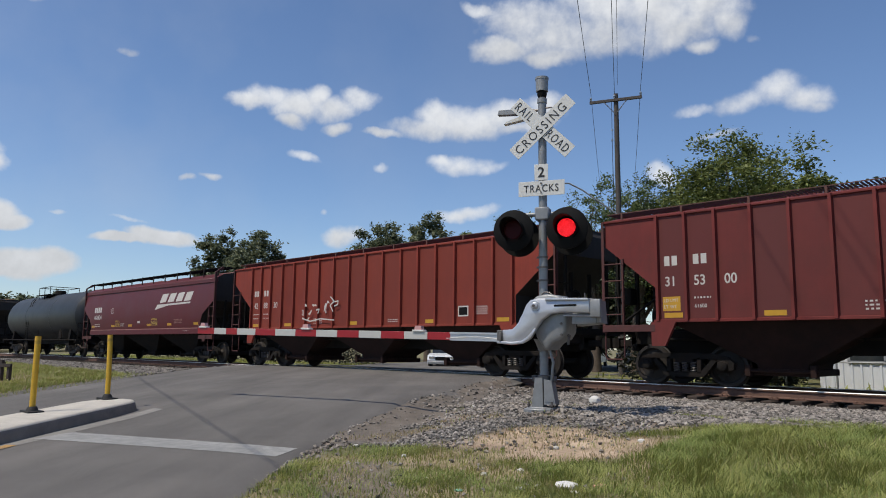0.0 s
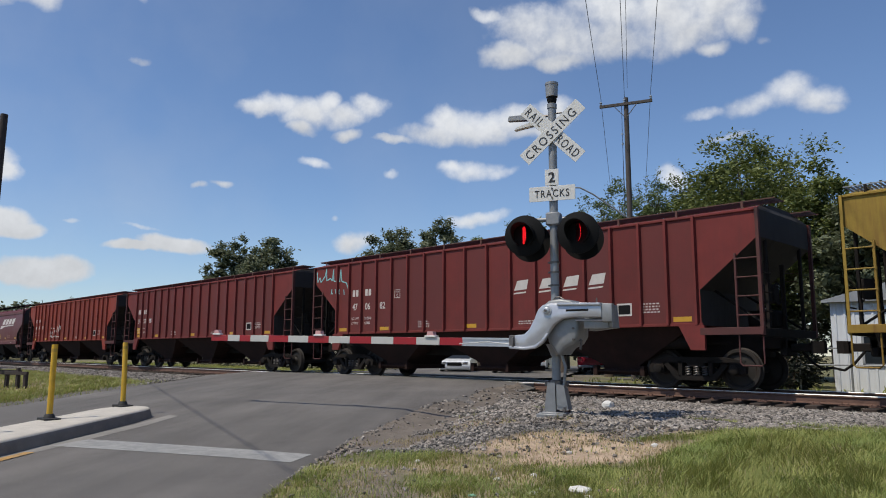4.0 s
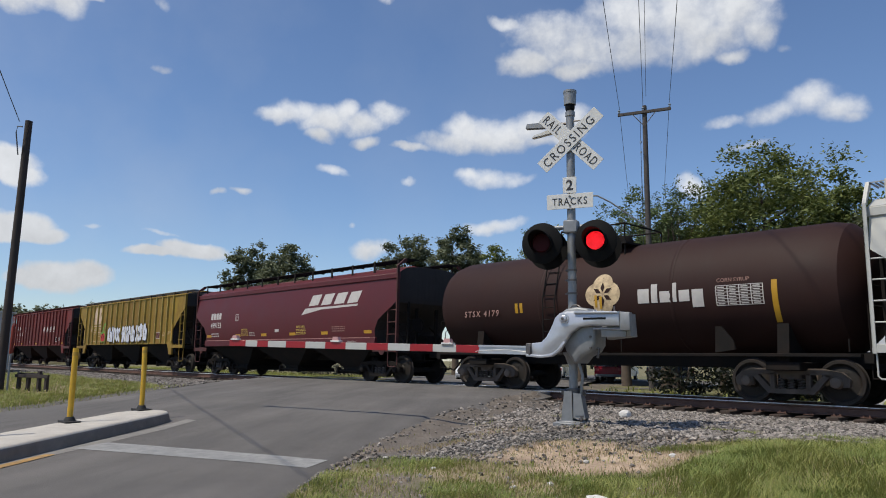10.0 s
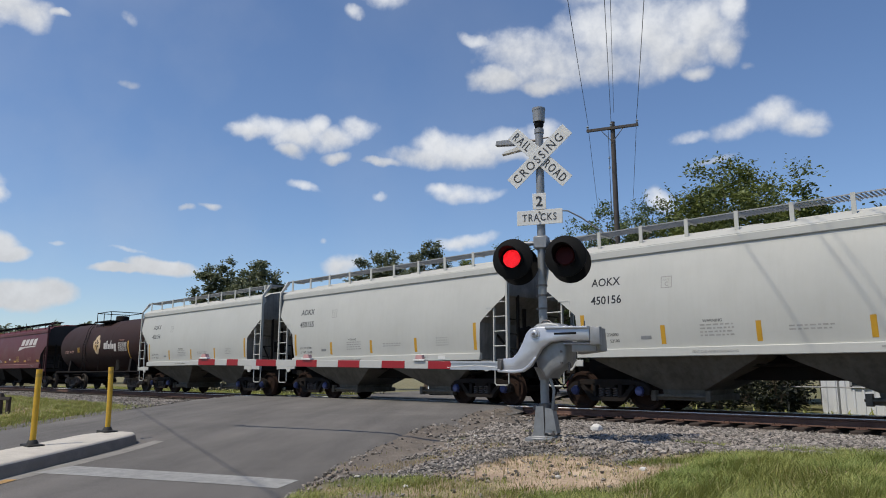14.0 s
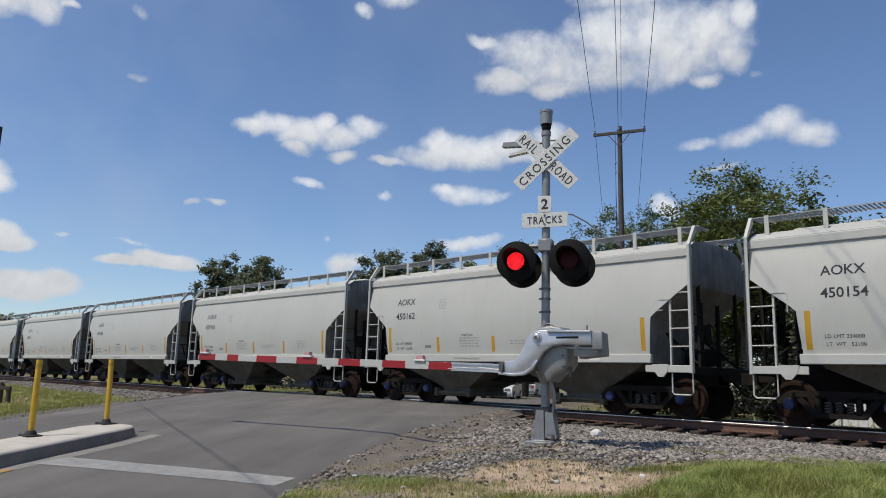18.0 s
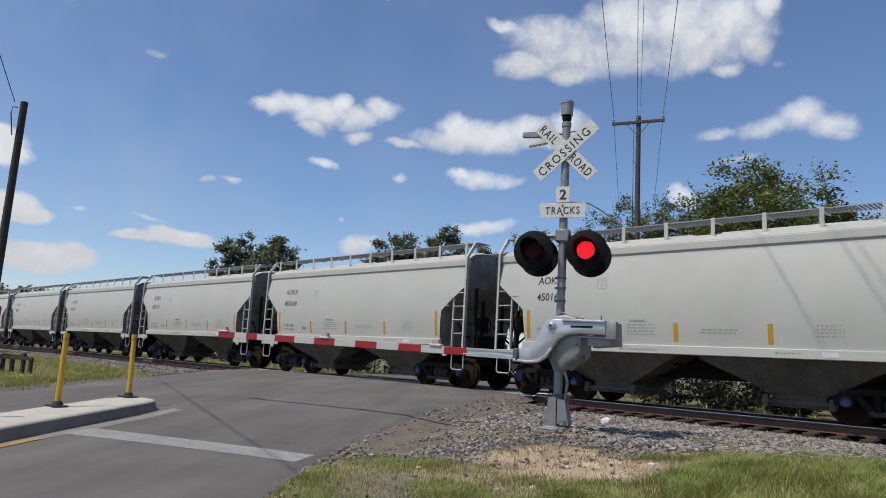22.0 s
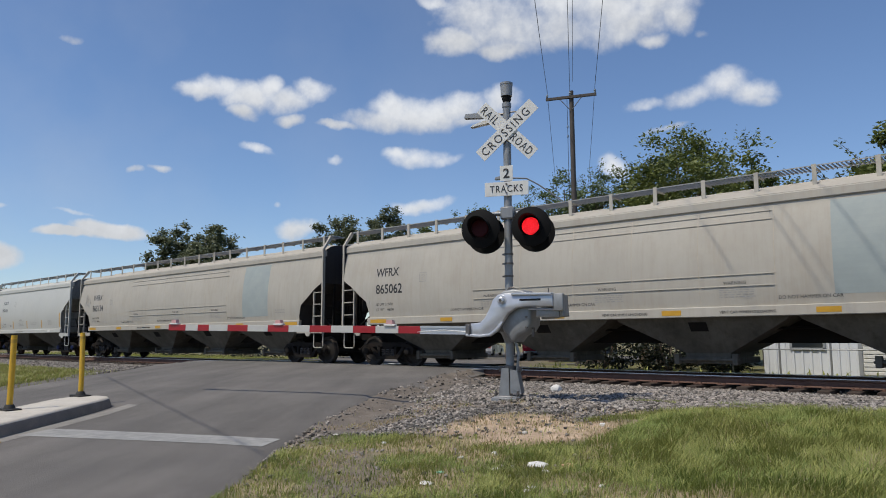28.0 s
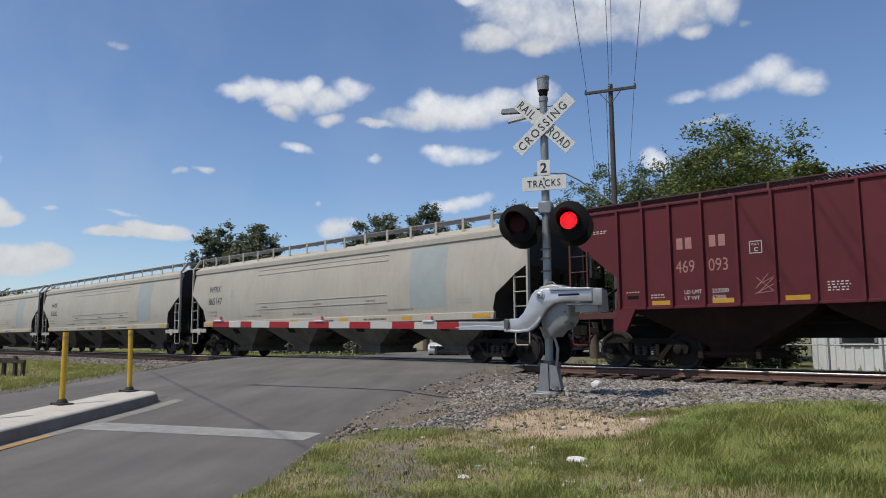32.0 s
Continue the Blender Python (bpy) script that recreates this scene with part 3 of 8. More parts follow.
# ---- mesh helpers ----
class Shape:
    """Vertices and faces gathered from boxes, prisms, tubes and sheets, made into one mesh."""

    def __init__(self):
        self.v, self.f = [], []

    def add(self, verts, faces):
        n = len(self.v)
        self.v.extend(tuple(p) for p in verts)
        self.f.extend(tuple(n + i for i in q) for q in faces)
        return self

    def box(self, x0, x1, y0, y1, z0, z1, c=0.0):
        if c <= 0:
            return self.add([(x, y, z) for x in (x0, x1) for y in (y0, y1) for z in (z0, z1)],
                            [(0, 1, 3, 2), (4, 6, 7, 5), (0, 4, 5, 1), (2, 3, 7, 6), (0, 2, 6, 4), (1, 5, 7, 3)])
        vs, idx = [], {}
        lo, hi = (x0, y0, z0), (x1, y1, z1)
        for sx in (0, 1):
            for sy in (0, 1):
                for sz in (0, 1):
                    s = (sx, sy, sz)
                    for ax in range(3):
                        q = [hi[k] - (c if k != ax else 0) if s[k] else lo[k] + (c if k != ax else 0) for k in range(3)]
                        idx[s, ax] = len(vs)
                        vs.append(q)
        fs = []
        for ax in range(3):
            a, b = (ax + 1) % 3, (ax + 2) % 3
            for s in (0, 1):
                def cor(i, j):
                    k = [0, 0, 0]
                    k[ax], k[a], k[b] = s, i, j
                    return tuple(k)
                q = [idx[cor(0, 0), ax], idx[cor(1, 0), ax], idx[cor(1, 1), ax], idx[cor(0, 1), ax]]
                fs.append(q if s else q[::-1])
            for i in (0, 1):
                for j in (0, 1):
                    def cor2(s):
                        k = [0, 0, 0]
                        k[ax], k[a], k[b] = s, i, j
                        return tuple(k)
                    q = [idx[cor2(0), a], idx[cor2(1), a], idx[cor2(1), b], idx[cor2(0), b]]
                    fs.append(q if i != j else q[::-1])
        for s in [(i, j, k) for i in (0, 1) for j in (0, 1) for k in (0, 1)]:
            q = [idx[s, 0], idx[s, 1], idx[s, 2]]
            fs.append(q if sum(s) % 2 else q[::-1])
        return self.add(vs, fs)

    def prism(self, outline, y0, y1, plane="xz"):
        """A flat outline pushed through from y0 to y1."""
        n = len(outline)
        if plane == "xz":
            vs = [(a, y0, b) for a, b in outline] + [(a, y1, b) for a, b in outline]
        elif plane == "yz":
            vs = [(y0, a, b) for a, b in outline] + [(y1, a, b) for a, b in outline]
        else:
            vs = [(a, b, y0) for a, b in outline] + [(a, b, y1) for a, b in outline]
        fs = [tuple(range(n)), tuple(range(2 * n - 1, n - 1, -1))]
        fs += [(i, n + i, n + (i + 1) % n, (i + 1) % n) for i in range(n)]
        return self.add(vs, fs)

    def tube(self, points, r, seg=8, r1=None, cap=True):
        """A round bar through the points, tapering to r1."""
        pts = [Vector(p) for p in points]
        r1 = r if r1 is None else r1
        vs, fs = [], []
        for i, p in enumerate(pts):
            d = (pts[min(i + 1, len(pts) - 1)] - pts[max(i - 1, 0)]).normalized()
            a = d.cross(Vector((0, 0, 1)) if abs(d.z) < 0.9 else Vector((1, 0, 0))).normalized()
            b = d.cross(a)
            rr = r + (r1 - r) * i / (len(pts) - 1)
            vs += [p + (a * math.cos(2 * math.pi * k / seg) + b * math.sin(2 * math.pi * k / seg)) * rr for k in range(seg)]
        for i in range(len(pts) - 1):
            for k in range(seg):
                j = (k + 1) % seg
                fs.append((i * seg + k, i * seg + j, (i + 1) * seg + j, (i + 1) * seg + k))
        if cap:
            fs += [tuple(range(seg))[::-1], tuple((len(pts) - 1) * seg + k for k in range(seg))]
        return self.add(vs, fs)

    def lathe(self, profile, axis="z", at=(0, 0, 0), seg=24):
        """A profile of (radius, height) turned round an axis."""
        n = len(profile)
        vs, fs = [], []
        for k in range(seg):
            c, s = math.cos(2 * math.pi * k / seg), math.sin(2 * math.pi * k / seg)
            for r, h in profile:
                q = {"z": (r * c, r * s, h), "y": (r * s, h, r * c), "x": (h, r * c, r * s)}[axis]
                vs.append((q[0] + at[0], q[1] + at[1], q[2] + at[2]))
        for k in range(seg):
            j = (k + 1) % seg
            for i in range(n - 1):
                fs.append((k * n + i, j * n + i, j * n + i + 1, k * n + i + 1))
        return self.add(vs, fs)

    def grid(self, rows):
        n, m = len(rows), len(rows[0])
        return self.add([p for r in rows for p in r],
                        [(i * m + j, i * m + j + 1, (i + 1) * m + j + 1, (i + 1) * m + j) for i in range(n - 1) for j in range(m - 1)])

    def moved(self, m):
        self.v = [tuple(m @ Vector(p)) for p in self.v]
        return self

    def mesh(self, name, material, smooth=40):
        me = bpy.data.meshes.new(name)
        me.from_pydata(self.v, [], self.f)
        me.update()
        bm = bmesh.new()
        bm.from_mesh(me)
        bmesh.ops.recalc_face_normals(bm, faces=bm.faces)
        bm.to_mesh(me)
        bm.free()
        if smooth:
            me.shade_smooth()
            me.set_sharp_from_angle(angle=radians(smooth))
        me.materials.append(material)
        return me


def piece(name, data, parent, label="", at=None):
    """A part: a mesh object under its thing or part. data: a mesh, shared between alike parts."""
    ob = new(name, data)
    ob.parent = parent
    if at is not None:
        ob.matrix_basis = at
    return tagged(ob, label)


def part(name, shape, material, parent, label="", smooth=40):
    return piece(name, shape.mesh(name, material, smooth), parent, label)


def thing(name, label, category, group="", at=None, kind=""):
    ob = new(name)
    ob.empty_display_size = 0.2
    if at is not None:
        ob.matrix_basis = at
    return tagged(ob, label, category, group, kind)


LETTERS = {}


def words(text, size, material, parent, m, wide=1.0, name="lettering", label="", bold=0.0, deep=0.002, spread=1.0):
    """Stencilled writing: built-in font turned into a thin mesh, lower left corner at m, facing m's z."""
    key = (text, size, wide, bold, spread, material.name)
    if key not in LETTERS:
        cu = bpy.data.curves.new("writing", 'FONT')
        cu.body, cu.size, cu.extrude, cu.offset, cu.resolution_u, cu.space_character = text, size, deep, bold, 3, spread
        ob = bpy.data.objects.new("writing", cu)
        scene.collection.objects.link(ob)
        me = bpy.data.meshes.new_from_object(ob.evaluated_get(bpy.context.evaluated_depsgraph_get()))
        bpy.data.objects.remove(ob)
        me.transform(Matrix.Diagonal((wide, 1, 1, 1)))
        me.materials.clear()
        me.materials.append(material)
        LETTERS[key] = me
    return tagged(piece(name, LETTERS[key], parent, label, m), label, kind="stuff")


def on_side(x, z, y=-1.612):
    """The pose of writing on the near side of a car."""
    return Matrix.Translation((x, y, z)) @ pose(0, 0, 0, 90)

# ---- ground, road, track ----
TRACK_Y, RAIL_Z = 16.84, 0.20
CAR_Z = 0.26


def lerp(x, xs, ys):
    return float(np.interp(x, xs, ys))


ROAD_Y = [-60, 5, 8.9, 12.0, 14.6, 15.6, 19.0, 26.0, 60.0, 400.0]
ROAD_H = [-2.2, -0.18, 0.06, 0.16, 0.222, 0.205, 0.20, -0.05, -0.25, -0.25]
EDGE_R_Y = [-60, 3.46, 4.97, 6.17, 7.26, 8.61, 10.25, 12.97, 14.6, 19.2, 60]
EDGE_R_X = [34.5, -5.75, -7.06, -7.95, -8.62, -9.5, -10.35, -11.6, -12.1, -14.9, -40.0]
EDGE_L_Y = [-60, 3.94, 5.31, 6.92, 9.7, 12.56, 14.6, 19.2, 60]
EDGE_L_X = [22.0, -17.5, -18.5, -19.6, -21.6, -24.4, -25.6, -28.4, -54.0]


def road_z(y):
    return lerp(y, ROAD_Y, ROAD_H)


def edge_r(y):
    return lerp(y, EDGE_R_Y, EDGE_R_X)


def edge_l(y):
    return lerp(y, EDGE_L_Y, EDGE_L_X)


def bump_noise(x, y, s, k=0.0):
    return noise.noise(Vector((x * s + k, y * s - k, k)))


def smooth01(a):
    a = max(0.0, min(1.0, a))
    return a * a * (3 - 2 * a)


def ground_z(x, y):
    """Height of the open ground: rises to the track, a ballast shoulder at the rails, falls behind it."""
    base = lerp(y, [-60, 5, 8.9, 12.0, 14.6, 15.4, 18.2, 20.0, 26.0, 60.0], [-2.2, -0.20, 0.03, 0.02, -0.05, -0.12, -0.10, -0.12, -0.24, -0.3])
    under = edge_l(y) - 0.15 < x < edge_r(y) + 0.1
    if under:
        return min(base, road_z(y)) - 0.10
    d = min(abs(x - edge_r(y)), abs(x - edge_l(y)))
    if x > edge_r(y):
        k = max(0.0, 1.0 - d / 0.55)
        z = base + (road_z(y) - 0.03 - base) * k * k * (3 - 2 * k)
        z -= 0.07 * math.exp(-((d - 0.9) / 0.5) ** 2) * smooth01((y - 5.0) / 2) * smooth01((12.5 - y) / 2)
        z += 0.07 * smooth01((2.2 - d) / 1.5) * smooth01((y - 11.0) / 2.0) * smooth01((15.6 - y) / 0.8)
    else:
        k = max(0.0, 1.0 - d / 1.4)
        z = base + (road_z(y) - 0.03 - base) * k * k * (3 - 2 * k)
    if 14.9 < y < 18.8:
        z = min(z, -0.06)
    # low grassy swell right of the signal
    z += 0.07 * math.exp(-((x + 1.0) / 2.6) ** 2 - ((y - 8.6) / 1.5) ** 2)
    if abs(x) < 60 and -10 < y < 15:
        z += 0.025 * bump_noise(x, y, 0.9) + 0.012 * bump_noise(x, y, 3.1, 5.0)
    z += 0.08 * math.exp(-((x + 6.56) / .8) ** 2 - ((y - 8.93) / .8) ** 2)
    return z


TURF_Y = [-10, 3.4, 4.28, 5.28, 5.85, 6.25, 6.6, 7.24, 8.23, 8.9, 9.2, 9.5]
TURF_X = [0.6, -5.5, -6.2, -6.75, -6.5, -5.3, -4.7, -4.4, -4.35, -4.45, -3.6, 9.0]


def zone_at(x, y):
    """How stony, how bare and how dirty the ground is."""
    n = bump_noise(x, y, 1.3, 9.0) * 0.5 + bump_noise(x, y, 4.0, 2.0) * 0.25
    if x > edge_r(y) - 0.3 and x < 60:
        if y > 10.3:
            stone = smooth01((y - 10.2 + n * 0.5) / 0.4) if y < 21 else smooth01((22.5 - y + n) / 1.0)
        else:
            stone = smooth01((lerp(y, TURF_Y, TURF_X) - x + n * 0.5) / 0.35)
        if y < 10.3 and x > -3.0:
            stone *= smooth01((y - 9.1) / 0.3)
        d = ((x + 5.0 + 0.12 * (y - 7)) / 1.15) ** 2 + ((y - 7.15) / 1.15) ** 2
        soil = smooth01((1.25 - d + n * 1.1) / 0.8)
        d2 = ((x + 5.2) / 1.4) ** 2 + ((y - 5.5) / 0.55) ** 2
        soil = max(soil, 0.6 * smooth01((1.0 - d2 + n * 1.3) / 0.8))
        edge = x - edge_r(y)
        soil = max(soil, 0.55 * smooth01((n + 0.12) / 0.3) * smooth01((9.6 - y) / 1.2))
        # grey dirt washed off the road, widest where the ramp meets the rails
        dirt = 0.97 * smooth01((1.45 - edge + n * 1.6) / 0.7) * smooth01((y - 5.2) / 1.5)
        dirt = max(dirt, 0.98 * smooth01((2.6 - edge + n * 1.2) / 0.8) * smooth01((y - 11.2) / 1.2) * smooth01((15.9 - y) / 0.4))
        # thin stony patch in the near grass
        d3 = ((x + 4.85 + 0.9 * (y - 4.1)) / 0.62) ** 2 + ((y - 4.15) / 1.0) ** 2
        bare = smooth01((1.1 - d3 + n * 1.6) / 0.6)
        return max(stone, 0.5 * bare), max(soil, 0.35 * bare), max(dirt, 0.68 * bare)
    off = edge_l(y) - x
    if y < 22:
        stone = smooth01((y - 9.2 - 0.04 * off + n * 1.2) / 0.8)
        stone = max(stone, smooth01((1.5 - off + n * 0.9) / 0.7) * 0.95)
        soil = 0.8 * smooth01((y - 5.6 + n) / 0.6) * smooth01((8.2 - y + n) / 0.8) * smooth01((off - 2.5 + n) / 1.2)
        return stone if y < 21 else smooth01((22.5 - y + n)), soil, 0.3 * smooth01((1.2 - off + n) / 0.6)
    return 0.0, 0.15, 0.0


gx = sorted(set([-900, -600, -400, -250, -160, -110, -80] + [round(-62 + i * 0.8, 3) for i in range(46)] + [round(-25.2 + i * 0.4, 3) for i in range(26)] + [round(-14.8 + i * 0.1, 3) for i in range(165)] + [round(1.8 + i * 0.6, 3) for i in range(18)] + [16, 22, 30, 45, 70, 110, 180, 300, 500, 900]))
gy = sorted(set([-500, -250, -120, -60, -30, -14] + [round(-8 + i * 0.5, 3) for i in range(22)] + [round(3.0 + i * 0.1, 3) for i in range(82)] + [round(11.2 + i * 0.2, 3) for i in range(50)] + [21.5, 22.5, 24, 26, 29, 33, 40, 50, 65, 90, 130, 200, 320, 500, 900]))
gs = Shape().grid([[(x, y, ground_z(x, y)) for x in gx] for y in gy])
g_mesh = gs.mesh("ground", GROUND_MAT, 0)
g_mesh.shade_smooth()
zone = g_mesh.attributes.new("zone", 'FLOAT_VECTOR', 'POINT')
for i, v in enumerate(g_mesh.vertices):
    zone.data[i].vector = zone_at(v.co.x, v.co.y)
tagged(new("ground", g_mesh), "patchy summer grass, bare tan soil and crushed stone", "ground", kind="structure")

# asphalt sheet with a ragged edge on the verge side
rows = []
ry = [-40, -20, -10, -5, -2, 0, 1.5, 2.5] + [round(3.2 + i * 0.12, 3) for i in range(100)] + [15.3, 15.7, 16.0]
for y in ry:
    jag = 0.10 * bump_noise(0, y, 2.3, 3.0) + 0.06 * bump_noise(0, y, 7.0, 1.0)
    xr, xl = edge_r(y) + jag, edge_l(y) + 0.1 * bump_noise(0, y, 1.1, 7.0)
    z = road_z(y)
    rows.append([(xr + 0.45, y, z - 0.14), (xr + 0.12, y, z - 0.045), (xr, y, z - 0.012)] + [(xr + (xl - xr) * k / 12, y, z + 0.02 * math.sin(math.pi * k / 12)) for k in range(1, 12)] + [(xl, y, z - 0.01), (xl - 0.12, y, z - 0.045), (xl - 0.4, y, z - 0.14)])
road = tagged(new("road", Shape().grid(rows).mesh("road", ASPHALT, 30)), "worn grey asphalt road rising to a level crossing", "road", kind="structure")
rows = [[(edge_r(y) + (edge_l(y) - edge_r(y)) * k / 6, y, road_z(y)) for k in range(7)] for y in (18.4, 19.2, 22, 26, 32, 40, 50, 60)]
tagged(new("road_beyond", Shape().grid(rows).mesh("road_beyond", ASPHALT, 30)), "grey asphalt road beyond the crossing", "road", kind="structure")
# crossing panels between and beside the rails
XR, XL = -12.4, -26.2
PANEL_MAT = mat("crossing_concrete", (0.24, 0.235, 0.23), 0.9, vary=0.12, scale=2.0, tint=(0.10, 0.10, 0.10), tint_amount=0.5, tint_scale=3.0, bump=0.3, bump_scale=80, grain=0.15)
crossing = thing("crossing_deck", "grey concrete crossing panels between the rails", "crossing", kind="structure")
pan = Shape().box(-1.18, 1.18, -.64, .64, -.2, 0, .015).mesh("crossing_panel", PANEL_MAT)
pan2 = Shape().box(-1.18, 1.18, -.28, .28, -.2, 0, .015).mesh("crossing_panel", PANEL_MAT)
for i in range(6):
    x = XR - 1.35 - 2.4 * i
    piece("crossing_panel", pan, crossing, "", Matrix.Translation((x, TRACK_Y, RAIL_Z - .01)))
    piece("crossing_panel", pan2, crossing, "", Matrix.Translation((x, TRACK_Y - 1.11, RAIL_Z - .012)))
    piece("crossing_panel", pan2, crossing, "", Matrix.Translation((x, TRACK_Y + 1.11, RAIL_Z - .012)))

# painted markings, laid just above the asphalt
def marking(name, corners, material, label, lift=.008):
    s = Shape()
    a, b, c, d = [Vector(p) for p in corners]
    n = 40
    top = [a.lerp(b, k / n) for k in range(n + 1)]
    low = [d.lerp(c, k / n) for k in range(n + 1)]

    def cover(p):
        xr = edge_r(p.y) + 0.10 * bump_noise(0, p.y, 2.3, 3.0) + 0.06 * bump_noise(0, p.y, 7.0, 1.0)
        xl = edge_l(p.y) + 0.1 * bump_noise(0, p.y, 1.1, 7.0)
        crown = [-0.012] + [0.02 * math.sin(math.pi * k / 12) for k in range(1, 12)] + [-0.01]
        return (p.x, p.y, road_z(p.y) + lerp((p.x - xr) / (xl - xr) * 12, list(range(13)), crown) + lift)
    s.grid([[cover(p) for p in top], [cover(top[k].lerp(low[k], .5)) for k in range(n + 1)], [cover(p) for p in low]])
    return tagged(new(name, s.mesh(name, material, 0)), label, "road marking", kind="structure")


FAINT_BAND = mat("pale_gutter_concrete", (0.235, 0.22, 0.198), 0.9, vary=0.2, scale=3.0, tint=(0.16, 0.155, 0.15), tint_amount=0.8, tint_scale=5.0, bump=0.3, bump_scale=160)
marking("stop_line", [(-10.60, 3.80), (-7.24, 5.12), (-6.98, 4.66), (-10.33, 3.26)], ROAD_WHITE, "worn white stop line on asphalt", .004)
marking("edge_line_yellow", [(-9.98, 2.86), (-7.7, 0.3), (-7.55, 0.36), (-9.86, 2.94)], ROAD_YELLOW, "worn yellow line beside the island")
marking("gutter_band", [(-12.62, 5.82), (-9.42, 2.0), (-9.12, 2.06), (-12.30, 5.84)], FAINT_BAND, "worn pale band beside the island", .003)
# ---- track ----
tr = thing("railway_track", "rusty rails with polished heads on old ties in ballast", "railway track", kind="structure")
RX0, RX1 = -420.0, 120.0
for y in (TRACK_Y - .755, TRACK_Y + .755):
    s = Shape()
    s.prism([(y - .078, -.002), (y - .078, .012), (y - .016, .034), (y - .010, .125), (y - .037, .142), (y - .037, .172), (y - .030, .180), (y + .030, .180), (y + .037, .172), (y + .037, .142), (y + .010, .125), (y + .016, .034), (y + .078, .012), (y + .078, -.002)], RX0, RX1, "yz")
    s.moved(Matrix.Translation((0, 0, RAIL_Z - .185)))
    part("rail", s, RAIL_SIDE, tr, smooth=0)
    part("rail_head", Shape().prism([(y - .0385, -.014), (y - .0385, -.012), (y - .035, -.005), (y - .026, .0), (y + .026, .0), (y + .035, -.005), (y + .0385, -.012), (y + .0385, -.014)], RX0, RX1, "yz").moved(Matrix.Translation((0, 0, RAIL_Z))), RAIL_TOP, tr, "polished rail head", smooth=0)
tie = Shape().box(-.115, .115, -1.3, 1.3, -.17, .0, .012).mesh("tie", TIE)
tplate = Shape().box(-.10, .10, -.17, .17, 0, .016).box(-.07, -.04, -.13, -.10, .016, .05).box(.04, .07, -.13, -.10, .016, .05).mesh("tie_plate", RAIL_SIDE)
far_ties = Shape()
rng = random.Random(4)
x = -70.0
while x < 25:
    if not (XL < x < XR):
        dz, rz = rng.uniform(-.015, .0), rng.uniform(-1.5, 1.5)
        if -45 < x < 6:
            at = pose(x, TRACK_Y + rng.uniform(-.06, .06), RAIL_Z - .205 + dz, rng.uniform(-.4, .4), 0, rz)
            piece("tie", tie, tr, "", at)
            for y in (-.755, .755):
                piece("tie_plate", tplate, tr, "", Matrix.Translation((x, TRACK_Y + y, RAIL_Z - .205)))
        else:
            far_ties.box(x - .115, x + .115, TRACK_Y - 1.3, TRACK_Y + 1.3, RAIL_Z - .37, RAIL_Z - .205)
    x += .53
part("tie_row", far_ties, TIE, tr)

# ---- loose stones: real crushed rock near the camera, one mesh ----
def stones(name, label, spots, lo, hi, seed):
    rng = random.Random(seed)
    base = [Vector(p) for p in ((1, 0, 0), (-1, 0, 0), (0, 1, 0), (0, -1, 0), (0, 0, 1), (0, 0, -1))]
    faces = [(0, 2, 4), (2, 1, 4), (1, 3, 4), (3, 0, 4), (2, 0, 5), (1, 2, 5), (3, 1, 5), (0, 3, 5)]
    vs, fs = [], []
    for x, y, z in spots:
        r = lo + (hi - lo) * rng.random() ** 2
        a, b = rng.uniform(0, 6.3), rng.uniform(-.6, .6)
        rot = Euler((b, rng.uniform(-.6, .6), a)).to_matrix()
        n = len(vs)
        z += r * .25
        for p in base:
            q = rot @ Vector((p.x * r * rng.uniform(.7, 1.25), p.y * r * rng.uniform(.6, 1.1), p.z * r * rng.uniform(.5, .85)))
            vs.append((x + q.x, y + q.y, z + q.z))
        fs += [tuple(n + i for i in f) for f in faces]
    me = bpy.data.meshes.new(name)
    me.from_pydata(vs, [], fs)
    me.materials.append(STONE)
    return tagged(new(name, me), label, "gravel", kind="stuff")


rng = random.Random(21)
spots = []
while len(spots) < 62000:
    x, y = rng.uniform(-13.5, 3.5), 3.4 + 12.0 * rng.random() ** 0.8
    if y > 15.45:
        continue
    if edge_l(y) < x < edge_r(y) + 0.02:
        continue
    a, b, c = zone_at(x, y)
    if rng.random() > a * (1 - .92 * b) * (1 - c) ** 3 + 0.02 + .02 * c + (0.3 * max(0, 1 - (x - edge_r(y)) / .5) * (y < 7.5)):
        continue
    spots.append((x, y, ground_z(x, y) + .004))
stones("gravel", "grey and tan crushed stone ballast", [p for p in spots if p[1] < 8.6], .012, .038, 5)
stones("gravel", "coarse grey crushed stone along the rails", [p for p in spots if p[1] >= 8.6], .020, .056, 15)
spots = []
while len(spots) < 14000:
    x, y = rng.uniform(-52, -20), rng.uniform(9.0, 15.5)
    if x > edge_l(y) - 0.05:
        continue
    a, b, c = zone_at(x, y)
    if rng.random() < a:
        spots.append((x, y, ground_z(x, y) + .01))
stones("gravel", "grey crushed stone ballast beside the far rails", spots, .025, .06, 6)
spots = [(rng.uniform(-50, 8), rng.choice((rng.uniform(15.0, 16.0), rng.uniform(16.2, 17.5))), -.09) for _ in range(9000)]
stones("gravel", "dark ballast between the ties", [p for p in spots if not (XL < p[0] < XR)], .02, .045, 7)

